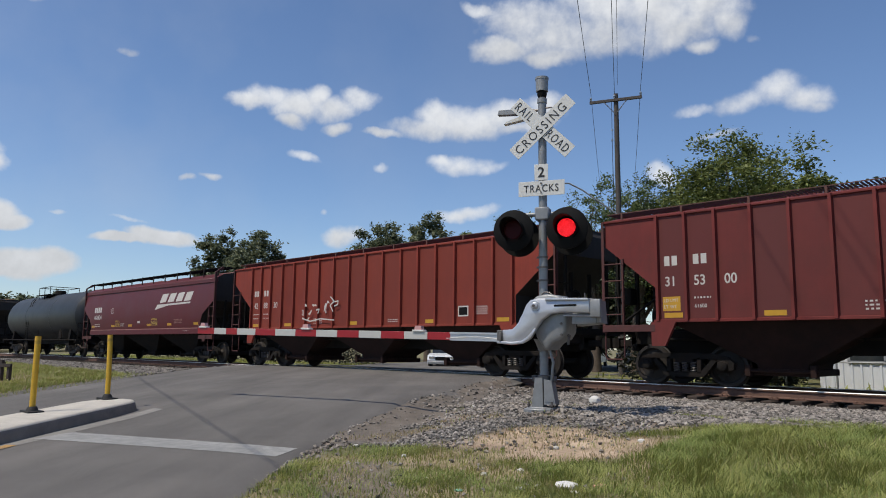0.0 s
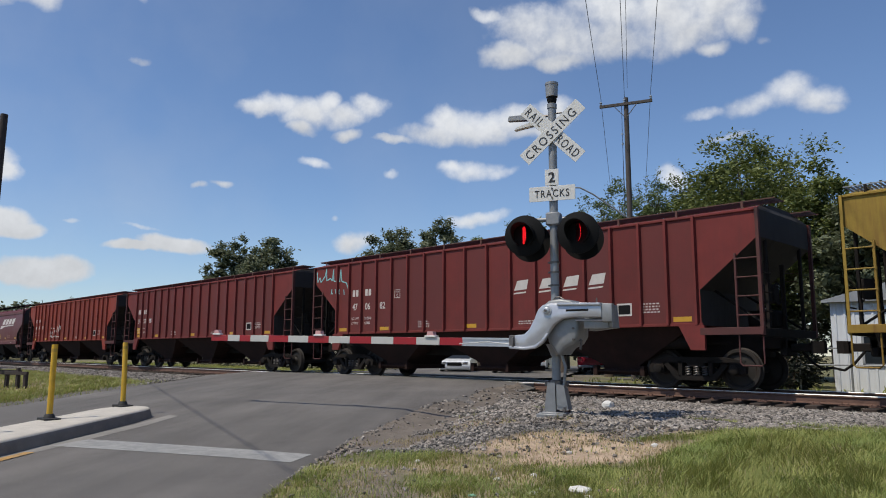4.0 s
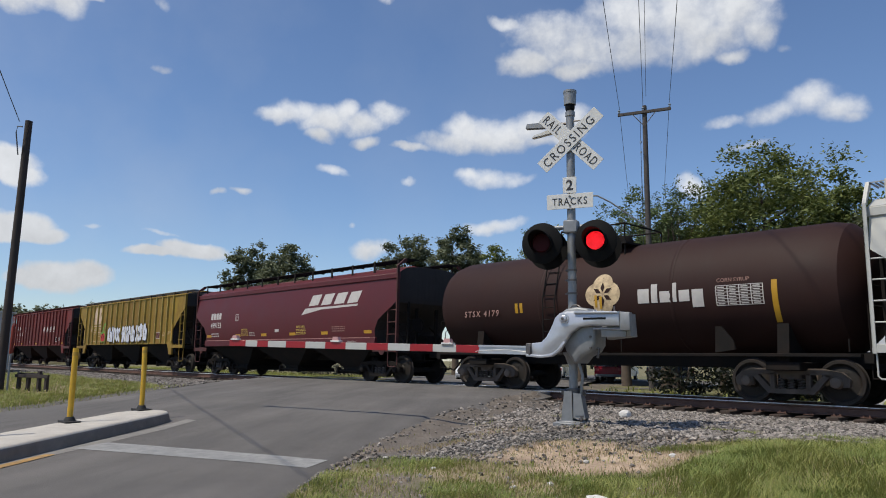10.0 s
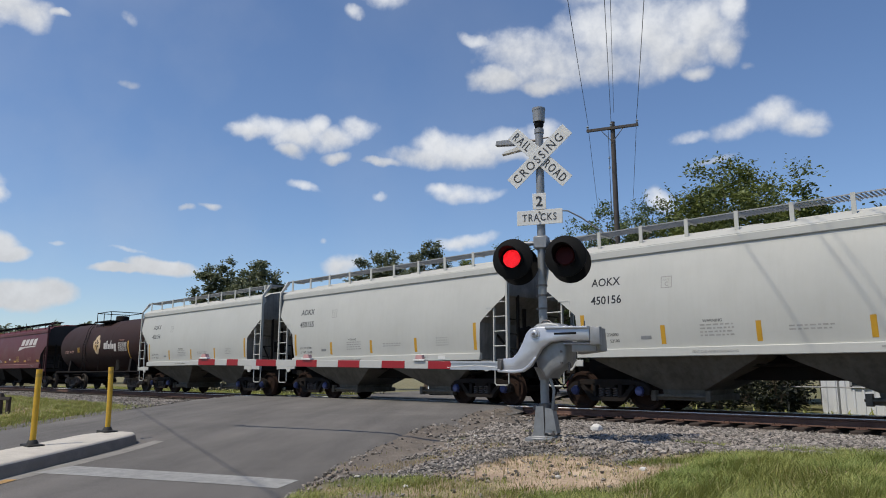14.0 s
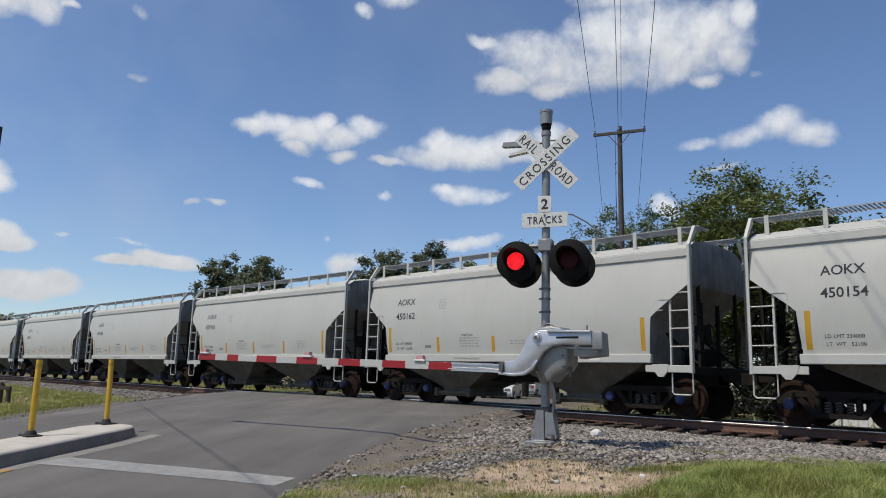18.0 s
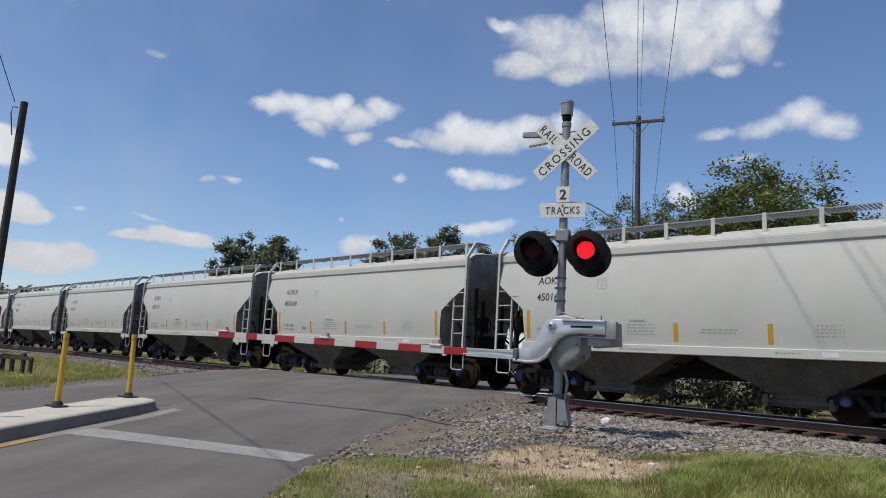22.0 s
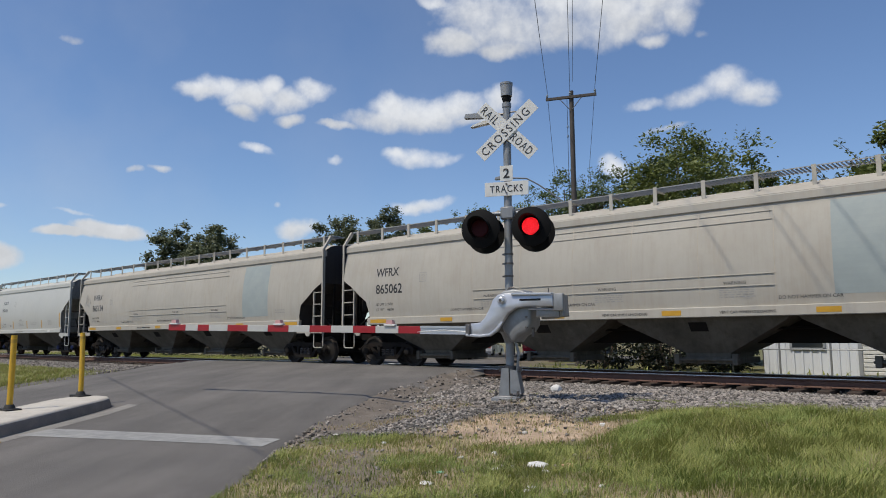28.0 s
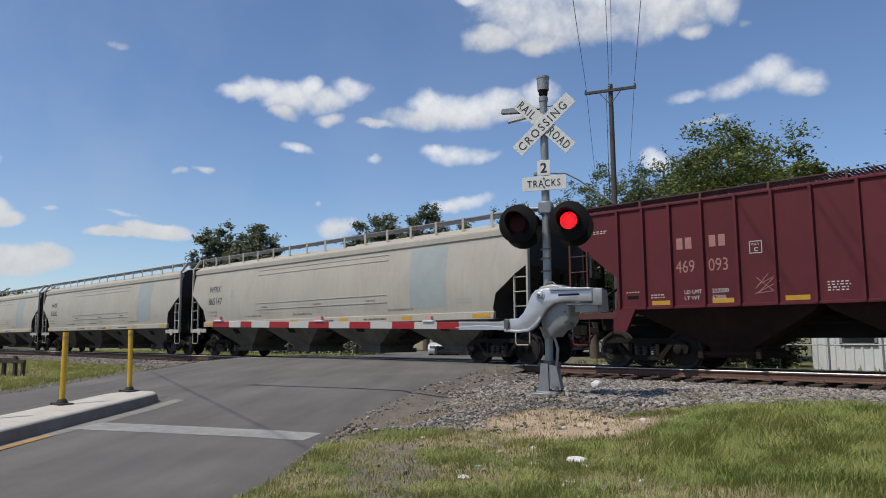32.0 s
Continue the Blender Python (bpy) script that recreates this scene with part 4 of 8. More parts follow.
# ---- grass blades, one mesh ----
def blades(name, label, spots, material, seed):
    rng = random.Random(seed)
    vs, fs = [], []
    for x, y, z, h, w in spots:
        a = 5.0 * noise.noise(Vector((x * 1.7, y * 1.7, seed))) + rng.gauss(0, 1.0)
        lean = rng.uniform(.3, 1.5) * h
        dx, dy = math.cos(a), math.sin(a)
        px, py = -dy * w, dx * w
        n = len(vs)
        vs += [(x - px, y - py, z - .02), (x + px, y + py, z - .02), (x + dx * lean * .4 + px * .7, y + dy * lean * .4 + py * .7, z + h * .6), (x + dx * lean * .4 - px * .7, y + dy * lean * .4 - py * .7, z + h * .6), (x + dx * lean, y + dy * lean, z + h)]
        fs += [(n, n + 1, n + 2, n + 3), (n + 3, n + 2, n + 4)]
    me = bpy.data.meshes.new(name)
    me.from_pydata(vs, [], fs)
    me.materials.append(material)
    return tagged(new(name, me), label, "grass", kind="stuff")


spots = []
tries = 0
while len(spots) < 230000 and tries < 1100000:
    tries += 1
    y = 1.5 + 9.2 * rng.random()
    x = rng.uniform(-8.2, 5.5)
    if x < edge_r(y) + .15:
        continue
    if (x * x + y * y) < 4 or (x > -1 and y < 3.5):
        continue
    a, b, c = zone_at(x, y)
    k = 1 - max(a, b * .9, c)
    if y > 9.3:
        k = max(k, .03 * (x > -4.3))
    if rng.random() > k ** 1.5 * .97 + .03 * (b > .3):
        continue
    if x < -3.9 and y > 4.7 and rng.random() > smooth01((bump_noise(x, y, .85, 7.0) + .34) / .4) + .04:
        continue
    lush = smooth01((x + 4.6 + .4 * bump_noise(x, y, .8)) / 1.6) * smooth01((y - 4.6) / 2.2)
    patch = .5 + .5 * bump_noise(x, y, 1.1, 4.0)
    h = (.035 + .035 * rng.random()) * (.6 + .7 * patch) + lush * (.035 + .07 * rng.random()) * (.5 + patch)
    spots.append((x, y, ground_z(x, y), h, .0018 + .0027 * rng.random()))
straw = [p for p in spots if rng.random() < .02 + .07 * (.5 + .8 * bump_noise(p[0], p[1], .55, 3.0)) ** 2 * (1 - .6 * smooth01((p[0] + 4.2) / 1.8)) + .04 * (p[0] < -4.3)]
dry = set(straw)
green = [p for p in spots if p not in dry]
deep = set(p for p in green if rng.random() < .28 + 1.1 * bump_noise(p[0], p[1], 1.5, 11.0) + .6 * bump_noise(p[0], p[1], 4.5, 12.0))
blades("grass", "sunlit yellow-green summer grass on the verge", [p for p in green if p not in deep], GRASS_MAT, 8)
blades("grass", "deeper green clumps of grass on the verge", [p for p in green if p in deep], DARK_GRASS, 38)
blades("dry_grass", "dry straw-coloured grass among the green", straw, STRAW_MAT, 18)
spots = []
tries = 0
for _ in range(22000):
    y = rng.uniform(4.0, 9.4)
    x = rng.uniform(-7.6, -2.5)
    if x > edge_r(y) + .4 and zone_at(x, y)[1] > .4 and bump_noise(x, y, 1.6, 6.0) > rng.uniform(-.45, .25):
        spots.append((x, y, ground_z(x, y), .015 + .035 * rng.random(), .003 + .003 * rng.random()))
blades("dry_grass", "thin dry grass on bare soil", spots, STRAW_MAT, 28)
spots = []
while len(spots) < 52000 and tries < 300000:
    tries += 1
    y = rng.uniform(3.0, 11.0)
    x = edge_l(y) - rng.random() ** 1.3 * 18
    a, b, c = zone_at(x, y)
    if rng.random() < (1 - a) * (1 - b * .8):
        spots.append((x, y, ground_z(x, y), .04 + .09 * rng.random(), .005 + .006 * rng.random()))
blades("grass", "grass strip beside the far road edge", spots[:44000], GRASS_MAT, 9)
blades("dry_grass", "dry grass beside the far road edge", spots[44000:], STRAW_MAT, 19)
spots = []
while len(spots) < 9000:
    x, y = rng.uniform(-75, 6), rng.uniform(20.5, 30.0)
    if edge_l(y) - .2 < x < edge_r(y) + .2 or (x > -24 and rng.random() < .93):
        continue
    spots.append((x, y, ground_z(x, y), .10 + .18 * rng.random(), .025 + .02 * rng.random()))
blades("grass", "rough grass behind the railway", spots, GRASS_MAT, 10)

# ---- raised island with its posts ----
def island():
    isl = thing("traffic_island", "pale concrete median island with a rounded nose", "traffic island", kind="structure")
    d = Vector((-.675, .738))
    nrm = Vector((-.738, -.675))
    nose = Vector((-12.60, 5.60))
    w = 1.12
    back = 13.0
    outline = [nose - d * back, nose - d * .30, nose - d * .08 + nrm * .03, nose + d * .12 + nrm * .14, nose + d * .30 + nrm * .40, nose + d * .34 + nrm * .70, nose + d * .20 + nrm * .98, nose - d * .1 + nrm * w, nose - d * back + nrm * w]
    mid = sum(outline, Vector((0, 0))) / len(outline)
    rows = []
    prof = ((.0, -.06), (.045, .10), (.06, .145), (.085, .168), (.12, .178), (.30, .18))
    for inset, h in prof:
        ring = []
        for i, p in enumerate(outline):
            n = len(outline)
            a, b = outline[(i - 1) % n], outline[(i + 1) % n]
            e1, e2 = (p - a).normalized(), (b - p).normalized()
            m = Vector((-(e1 + e2).y, (e1 + e2).x)).normalized()
            if m.dot(mid - p) < 0:
                m = -m
            q = p + m * inset
            ring.append((q.x, q.y, road_z(q.y) + .015 + h))
        rows.append(ring)
    n = len(outline)
    vs = [p for r in rows for p in r]
    fs = [(i * n + k, i * n + (k + 1) % n, (i + 1) * n + (k + 1) % n, (i + 1) * n + k) for i in range(len(rows) - 1) for k in range(n)]
    fs.append(tuple((len(rows) - 1) * n + k for k in range(n)))
    me = Shape().add(vs, fs).mesh("kerb", CONCRETE, 40)
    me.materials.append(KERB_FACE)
    # steep faces take the darker concrete, which has their shade in its colour
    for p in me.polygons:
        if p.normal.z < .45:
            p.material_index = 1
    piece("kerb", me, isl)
    return isl


island()


def flex_post(x, y, lean, label):
    p = thing("delineator_post", label, "post", "yellow posts on the island", pose(x, y, road_z(y) + .188))
    part("base", Shape().prism([(-.19, -.11), (.19, -.11), (.22, -.07), (.22, .07), (.19, .11), (-.19, .11), (-.22, .07), (-.22, -.07)], -.015, .03, "xy").lathe([(.09, .02), (.07, .07), (.055, .09)], "z", seg=16), RUBBER, p, "black rubber base")
    pts = [(lean * h * h * .6, 0, .08 + 1.04 * h) for h in [k / 6 for k in range(7)]]
    part("tube", Shape().tube(pts, .043, 16), POST_YELLOW, p)
    part("band", Shape().tube([(lean * .81 * .6, 0, .08 + 1.04 * .89), (lean * .87 * .6, 0, .08 + 1.04 * .94)], .0445, 16), mat("worn_reflective_band", (.42, .25, .03), .5, vary=.3, scale=9.0), p, "worn reflective band")
    return p


flex_post(-12.05, 3.72, .0, "upright yellow plastic post with a black rubber base")
flex_post(-13.30, 5.27, -.10, "bent yellow plastic post with a black rubber base")
flex_post(-11.02, 2.30, .0, "yellow plastic post at the near part of the island")

# ---- the train: things built in car space, x from the leading end backwards, y across, z from the rail head ----
MESHES = {}
TRAIN, SPIN = [], []


def shared(key, build):
    if key not in MESHES:
        MESHES[key] = build()
    return MESHES[key]


def coil(x, y, z0, z1, r, wire, turns):
    return [(x + r * math.cos(a), y + r * math.sin(a), z0 + (z1 - z0) * a / (turns * 2 * math.pi)) for a in [k * math.pi / 4 for k in range(turns * 8 + 1)]]


def wheelset_mesh(rusty):
    s = Shape()
    for e in (-1, 1):
        s.lathe([(0.0, .83 * e), (.10, .83 * e), (.13, .80 * e), (.15, .76 * e), (.33, .735 * e), (.375, .765 * e), (.385, .80 * e), (.445, .80 * e), (.457, .785 * e),
                 (.460, .70 * e), (.485, .685 * e), (.485, .665 * e), (.39, .66 * e), (.34, .70 * e), (.13, .66 * e), (.09, .62 * e)], "y", seg=36)
    s.tube([(0, -.98, 0), (0, .98, 0)], .085, 12)
    for k in range(3):
        a = k * 2.1 + .3
        s.box(.2 * math.cos(a) - .03, .2 * math.cos(a) + .03, -.765, -.735, .2 * math.sin(a) - .03, .2 * math.sin(a) + .03)
    return s.mesh("wheelset", WHEEL_RUSTY if rusty else WHEEL)


def side_frame_mesh(paint):
    s = Shape()
    for e in (-1, 1):
        y0, y1 = sorted((.93 * e, 1.07 * e))
        s.prism([(-1.13, .38), (-1.15, .52), (-1.0, .66), (-.62, .73), (.62, .73), (1.0, .66), (1.15, .52), (1.13, .38), (1.02, .36), (.93, .50), (.66, .60), (-.66, .60), (-.93, .50), (-1.02, .36)], y0, y1)
        s.prism([(-.80, .60), (-.46, .21), (.46, .21), (.80, .60), (.66, .60), (.38, .31), (-.38, .31), (-.66, .60)], y0, y1)
        for x in (-.36, .36):
            s.box(x - .05, x + .05, y0, y1, .28, .64, .01)
        s.box(-.9 - .13, -.9 + .13, y0 - .02, y1 + .02, .36, .56, .03)
        s.box(.9 - .13, .9 + .13, y0 - .02, y1 + .02, .36, .56, .03)
    s.box(-.22, .22, -1.05, 1.05, .50, .72, .03)
    s.box(-.3, .3, -.35, .35, .70, .82, .02)
    for x in (-.5, .5):
        s.box(x - .05, x + .05, -.78, .78, .33, .42, .01)
    for x in (-.42, .42):
        for e in (-1, 1):
            s.box(x - .03 if x > 0 else x - .03, x + .03, .66 * e - .05, .66 * e + .05, .28, .62, .01)
    return s.mesh("side_frames", paint)


def spring_mesh():
    s = Shape()
    s.tube(coil(0, -.99, .30, .52, .065, .016, 4), .017, 6)
    return s.mesh("coil_spring", STEEL)


def truck(car, x, cap, rusty):
    paint = FRAME_DUST if cap.name == "rusty_bearing_cap" else UNDER
    tr = piece("truck", shared(("side_frames", paint.name), lambda: side_frame_mesh(paint)), car, "", Matrix.Translation((x, 0, RAIL_Z - CAR_Z)))
    for sx in (-.2, 0, .2):
        piece("coil_spring", shared("spring", spring_mesh), tr, "", Matrix.Translation((sx, 0, 0)))
    for dx in (-.9, .9):
        w = piece("wheelset", shared(("wheelset", rusty), lambda: wheelset_mesh(rusty)), tr, "", Matrix.Translation((dx, 0, .457)))
        SPIN.append((w, dx, car))
        piece("bearing_cap", shared(("cap", cap.name), lambda: Shape().lathe([(0, -1.16), (.05, -1.16), (.10, -1.14), (.115, -1.10), (.125, -1.0)], "y", seg=16).mesh("bearing_cap", cap)), tr, "", Matrix.Translation((dx, 0, .457)))
    return tr


def coupler_mesh():
    s = Shape()
    s.box(-.45, .5, -.09, .09, .80, .97, .02)
    s.prism([(-.44, -.14), (-.44, .16), (-.56, .17), (-.68, .10), (-.70, -.02), (-.62, -.16), (-.52, -.19)], .76, 1.02, "xy")
    s.box(.0, .16, -.3, .3, .70, 1.06, .03)
    s.tube([(-.1, -.3, .80), (-.3, -.34, .55), (-.5, -.3, .42), (-.72, -.22, .46)], .028, 8)
    return s.mesh("coupler", UNDER)


def loft(levels):
    """A body of stacked rings: each level is z, half width, near end x, far end x."""
    s = Shape()
    vs = []
    for z, w, a, b in levels:
        vs += [(a, -w, z), (b, -w, z), (b, w, z), (a, w, z)]
    fs = [(3, 2, 1, 0), tuple(4 * (len(levels) - 1) + k for k in range(4))]
    for i in range(len(levels) - 1):
        for k in range(4):
            j = (k + 1) % 4
            fs.append((4 * i + k, 4 * i + j, 4 * i + 4 + j, 4 * i + 4 + k))
    return s.add(vs, fs)


def sooty_shaded_ends(me, end_tone):
    """End and slope sheets: soot and brake dust, plus their shade put into the colour."""
    me.materials.append(end_tone)
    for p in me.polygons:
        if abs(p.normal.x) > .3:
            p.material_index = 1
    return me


def bay_mesh(x0, x1, xc, top, paint, w=1.42, low=.36):
    s = loft([(low, .78, xc - .50, xc + .50), (low + .10, .80, xc - .52, xc + .52), (top - .12, w - .10, x0 + .12, x1 - .12), (top + .02, w, x0, x1)])
    s.box(xc - .62, xc + .62, -.85, .85, low - .14, low, .01)
    s.tube([(xc - .75, -.92, low - .05), (xc + .75, -.92, low - .05)], .028, 8)
    s.box(xc - .72, xc - .6, -.98, -.82, low - .16, low + .08, .01)
    s.box(xc + .6, xc + .72, -.98, -.82, low - .16, low + .08, .01)
    return s.mesh("hopper_bay", paint, 25)


def ladder_mesh(paint, x0, x1, z0, z1, rungs, flip, y=-1.5):
    """Corner ladder of one end: two stiles and round rungs; flip: for the trailing end."""
    s = Shape()
    k = -1 if flip else 1
    a, b = sorted((k * x1 - .022, k * x1 + .022))
    s.box(a, b, y - .05, y + .02, z0, z1, .006)
    for z in rungs:
        s.tube([(k * x0, y - .05, z), (k * x1, y - .05, z)], .016, 8)
        s.box(min(k * x0, k * x0 + .03), max(k * x0, k * x0 + .03), y - .06, y, z - .03, z + .03)
        s.box(min(k * x1, k * x1 + .03), max(k * x1, k * x1 + .03), y - .06, y, z - .03, z + .03)
    return s.mesh("ladder", paint)


def post_mesh(paint, z0, z1, lean, flip, y=-1.52):
    s = Shape()
    k = -1 if flip else 1
    zb = min(z1, 3.82)
    a, b = sorted((k * -.025, k * .045))
    s.box(a, b, y - .045, y - .02, z0, zb)
    s.box(*sorted((k * -.025, k * -.01)), y - .045, y + .05, z0, zb)
    if z1 > zb + .1:
        e = -1 if y < 0 else 1
        s.prism([(y - .045, zb), (y + .03, zb), (e * 1.20, z1 - .12), (e * 1.16, z1), (e * 1.26, z1)], a, b, "yz")
    return s.mesh("corner_post", paint)


def stirrup_mesh(paint, x0, x1, z0, z1, flip, y=-1.5):
    k = -1 if flip else 1
    s = Shape().tube([(k * x0, y, z1), (k * x0, y, z0 + .05), (k * (x0 + .05), y, z0), (k * (x1 - .05), y, z0), (k * x1, y, z0 + .05), (k * x1, y, z1)], .018, 8)
    return s.mesh("stirrup_step", paint)


def end_frame_mesh(paint, depth, beam, flip):
    """End platform: sill beam, grating, centre sill, slanted braces and hand brake wheel."""
    s = Shape()
    k = -1 if flip else 1

    def bx(x0, x1, *r):
        a, b = sorted((k * x0, k * x1))
        s.box(a, b, *r)
    bx(-.02, .10, -1.5, 1.5, beam - .18, beam, .01)
    bx(.0, depth + 1.2, -.3, .3, beam - .42, beam - .05, .02)
    bx(.0, depth + .1, -1.55, -1.47, beam - .13, beam, .01)
    bx(.0, depth + .1, 1.47, 1.55, beam - .13, beam, .01)
    for y in (-1.0, 1.0):
        s.tube([(k * .05, y, beam), (k * (depth + .1), y * .8, beam + .9)], .03, 6)
        s.box(*sorted((k * .05, k * .11)), y - .04, y + .04, beam, beam + 1.9)
    for y in (-.45, .45):
        s.box(*sorted((k * .25, k * .33)), y - .04, y + .04, beam, beam + 1.5)
    for z in (beam + .35, beam + .75, beam + 1.15):
        s.tube([(k * .0, -1.45, z), (k * .0, -1.0, z)], .016, 6)
    s.lathe([(.22, -.01), (.25, 0), (.22, .01), (.20, 0)], "x", (k * .02, -.6, beam + .75), 20)
    s.box(*sorted((k * .05, k * .30)), -.78, -.42, beam + .55, beam + .95, .02)
    s.box(*sorted((k * .35, k * 1.0)), .1, .75, beam + .05, beam + .45, .05)
    return s.mesh("end_platform", paint)


def running_board_mesh(paint, L, z, y0, y1, base, step, tab, pitch=.085):
    s = Shape()
    for e in (-1, 1):
        for y in (y0, y1):
            s.box(.0, L, min(e * y, e * y + .012), max(e * y, e * y + .012), z - .022, z)
        n = int(L / pitch)
        for i in range(n):
            x = (i + .5) * L / n
            s.add([(x, e * y0, z - .045), (x, e * y1, z - .045), (x, e * y1, z - .002), (x, e * y0, z - .002), (x + .012, e * y0, z - .045), (x + .012, e * y1, z - .045), (x + .012, e * y1, z - .002), (x + .012, e * y0, z - .002)], [(0, 1, 2, 3), (7, 6, 5, 4), (0, 4, 5, 1)])
    return s.mesh("running_board", paint, 0)


def board_bracket_mesh(paint, z, y0, base, tab):
    s = Shape()
    s.box(-tab / 2, tab / 2, -y0 - .032, -y0 - .008, base - .12, z + .01)
    s.box(-.015, .015, -y0 - .01, -y0 + .5, z - .085, z - .055)
    return s.mesh("board_bracket", paint)


def hatch_mesh(paint, z):
    s = Shape()
    s.lathe([(0, z + .16), (.34, z + .15), (.40, z + .10), (.40, z - .1)], "z", seg=20)
    return s.mesh("roof_hatch", paint)


def side_w(z):
    """Half width of the bowed side of the smooth cars at a height."""
    return 1.60 - .19 * ((z - 2.25) / 1.4) ** 2


def skin(shape, lift=.0024):
    """Lay a flat design, drawn on x and z at y = 0, onto the bowed side."""
    shape.v = [(x, y - side_w(z) - lift, z) for x, y, z in shape.v]
    return shape


def side_words(text, size, material, parent, x, z, wide=1.0, bold=0.0):
    """Writing that follows the bowed side."""
    key = (text, size, wide, bold, round(z, 3), material.name, "bowed")
    if key not in LETTERS:
        ob = words(text, size, material, parent, Matrix(), wide, bold=bold)
        me = ob.data.copy()
        bpy.data.objects.remove(ob)
        for v in me.vertices:
            a, b, c = v.co
            v.co = (a, -side_w(z + b) - .0024 - c * .2, z + b)
        me.update()
        LETTERS[key] = me
    return tagged(piece("lettering", LETTERS[key], parent, "", Matrix.Translation((x, 0, 0))), kind="stuff")


def bars(parent, x, z, w, h, rows, material, y=-1.612, name="stencil_text"):
    """Writing too small to read: rows of plain bars."""
    s = Shape()
    rng = random.Random(int(x * 100 + z * 37))
    step = h / rows
    for i in range(rows):
        a = 0.0
        while a < w * .96:
            b = min(a + rng.uniform(.05, .16) * max(w, .4), w)
            s.box(x + a, x + b, (y or 0) - .0005, y or 0, z + h - i * step - step * .45, z + h - i * step)
            a = b + .035
    if y is None:
        skin(s)
    return tagged(part(name, s, material, parent, smooth=0), kind="stuff")


def plate(parent, x0, x1, z0, z1, material, y=-1.612, name="reflector", label=""):
    if y is None:
        s = Shape()
        n = max(1, int((z1 - z0) / .12))
        s.grid([[(x, y0, z0 + (z1 - z0) * i / n) for x, y0 in ((x0, .006), (x0, 0), (x1, 0), (x1, .006))] for i in range(n + 1)])
        return part(name, skin(s), material, parent, label, smooth=0)
    return part(name, Shape().box(x0, x1, y - .0005, y + .002, z0, z1), material, parent, label, smooth=0)


def common_ends(car, key, paint, L, depth, beam, z_post, lean, rungs, ladder_x, cap, rusty, truck_x, stir=True, post_y=-1.52):
    for flip in (False, True):
        at = Matrix.Translation((L if flip else 0, 0, 0))
        piece("end_platform", shared(("end", round(depth, 2), beam, flip), lambda: end_frame_mesh(UNDER, depth, beam, flip)), car, "", at)
        k = -1 if flip else 1
        piece("side_beam", shared((key, "beam", flip), lambda: Shape().box(*sorted((k * -.02, k * (depth + .1))), -1.575, -1.545, beam - .14, beam + .02, .008).mesh("side_beam", paint)), car, "", at)
        piece("coupler", shared("coupler", coupler_mesh), car, "", at @ (pose(0, 0, 0, 0, 0, 180) if flip else Matrix()))
        for far in (False, True):
            side = Matrix.Diagonal((1, -1, 1, 1)) if far else Matrix()
            fk = (key, flip, far)
            y = 1.52 if far else post_y
            piece("corner_post", shared((*fk, "post"), lambda: post_mesh(paint, beam - .15, z_post, lean, flip, y)), car, "", at)
            if not far:
                piece("ladder", shared((*fk, "ladder"), lambda: ladder_mesh(paint, .0, ladder_x, beam - .1, rungs[-1] + .12, rungs, flip)), car, "", at)
                if stir:
                    piece("stirrup_step", shared((*fk, "stirrup"), lambda: stirrup_mesh(paint, .02, ladder_x, .50, beam - .1, flip)), car, "", at)
    piece("centre_sill", shared((key, "centre_sill"), lambda: Shape().box(.5, L - .5, -.36, .36, .66, 1.18, .02).tube([(1.0, -.75, .98), (L - 1.0, -.75, .98)], .03, 8).mesh("centre_sill", UNDER)), car)
    piece("air_reservoir", shared((key, "reservoir"), lambda: Shape().lathe([(0, L - 2.6), (.12, L - 2.58), (.2, L - 2.5), (.2, L - 1.7), (.12, L - 1.62), (0, L - 1.6)], "x", (0, -.95, 1.05), 16).mesh("air_reservoir", UNDER)), car)
    for x in (truck_x, L - truck_x):
        truck(car, x, cap, rusty)


def put_train(car, u):
    TRAIN.append((car, u))
    return car


# ---- ribbed three-bay covered hoppers ----
def rib_x(k):
    """Where the rib k stands along the car: the panels grow wider from the ends towards the middle."""
    widths = [.684] * 2 + [.775] * 4 + [.864] * 5 + [.775] * 4 + [.684] * 2
    return 1.42 + sum(widths[:k])


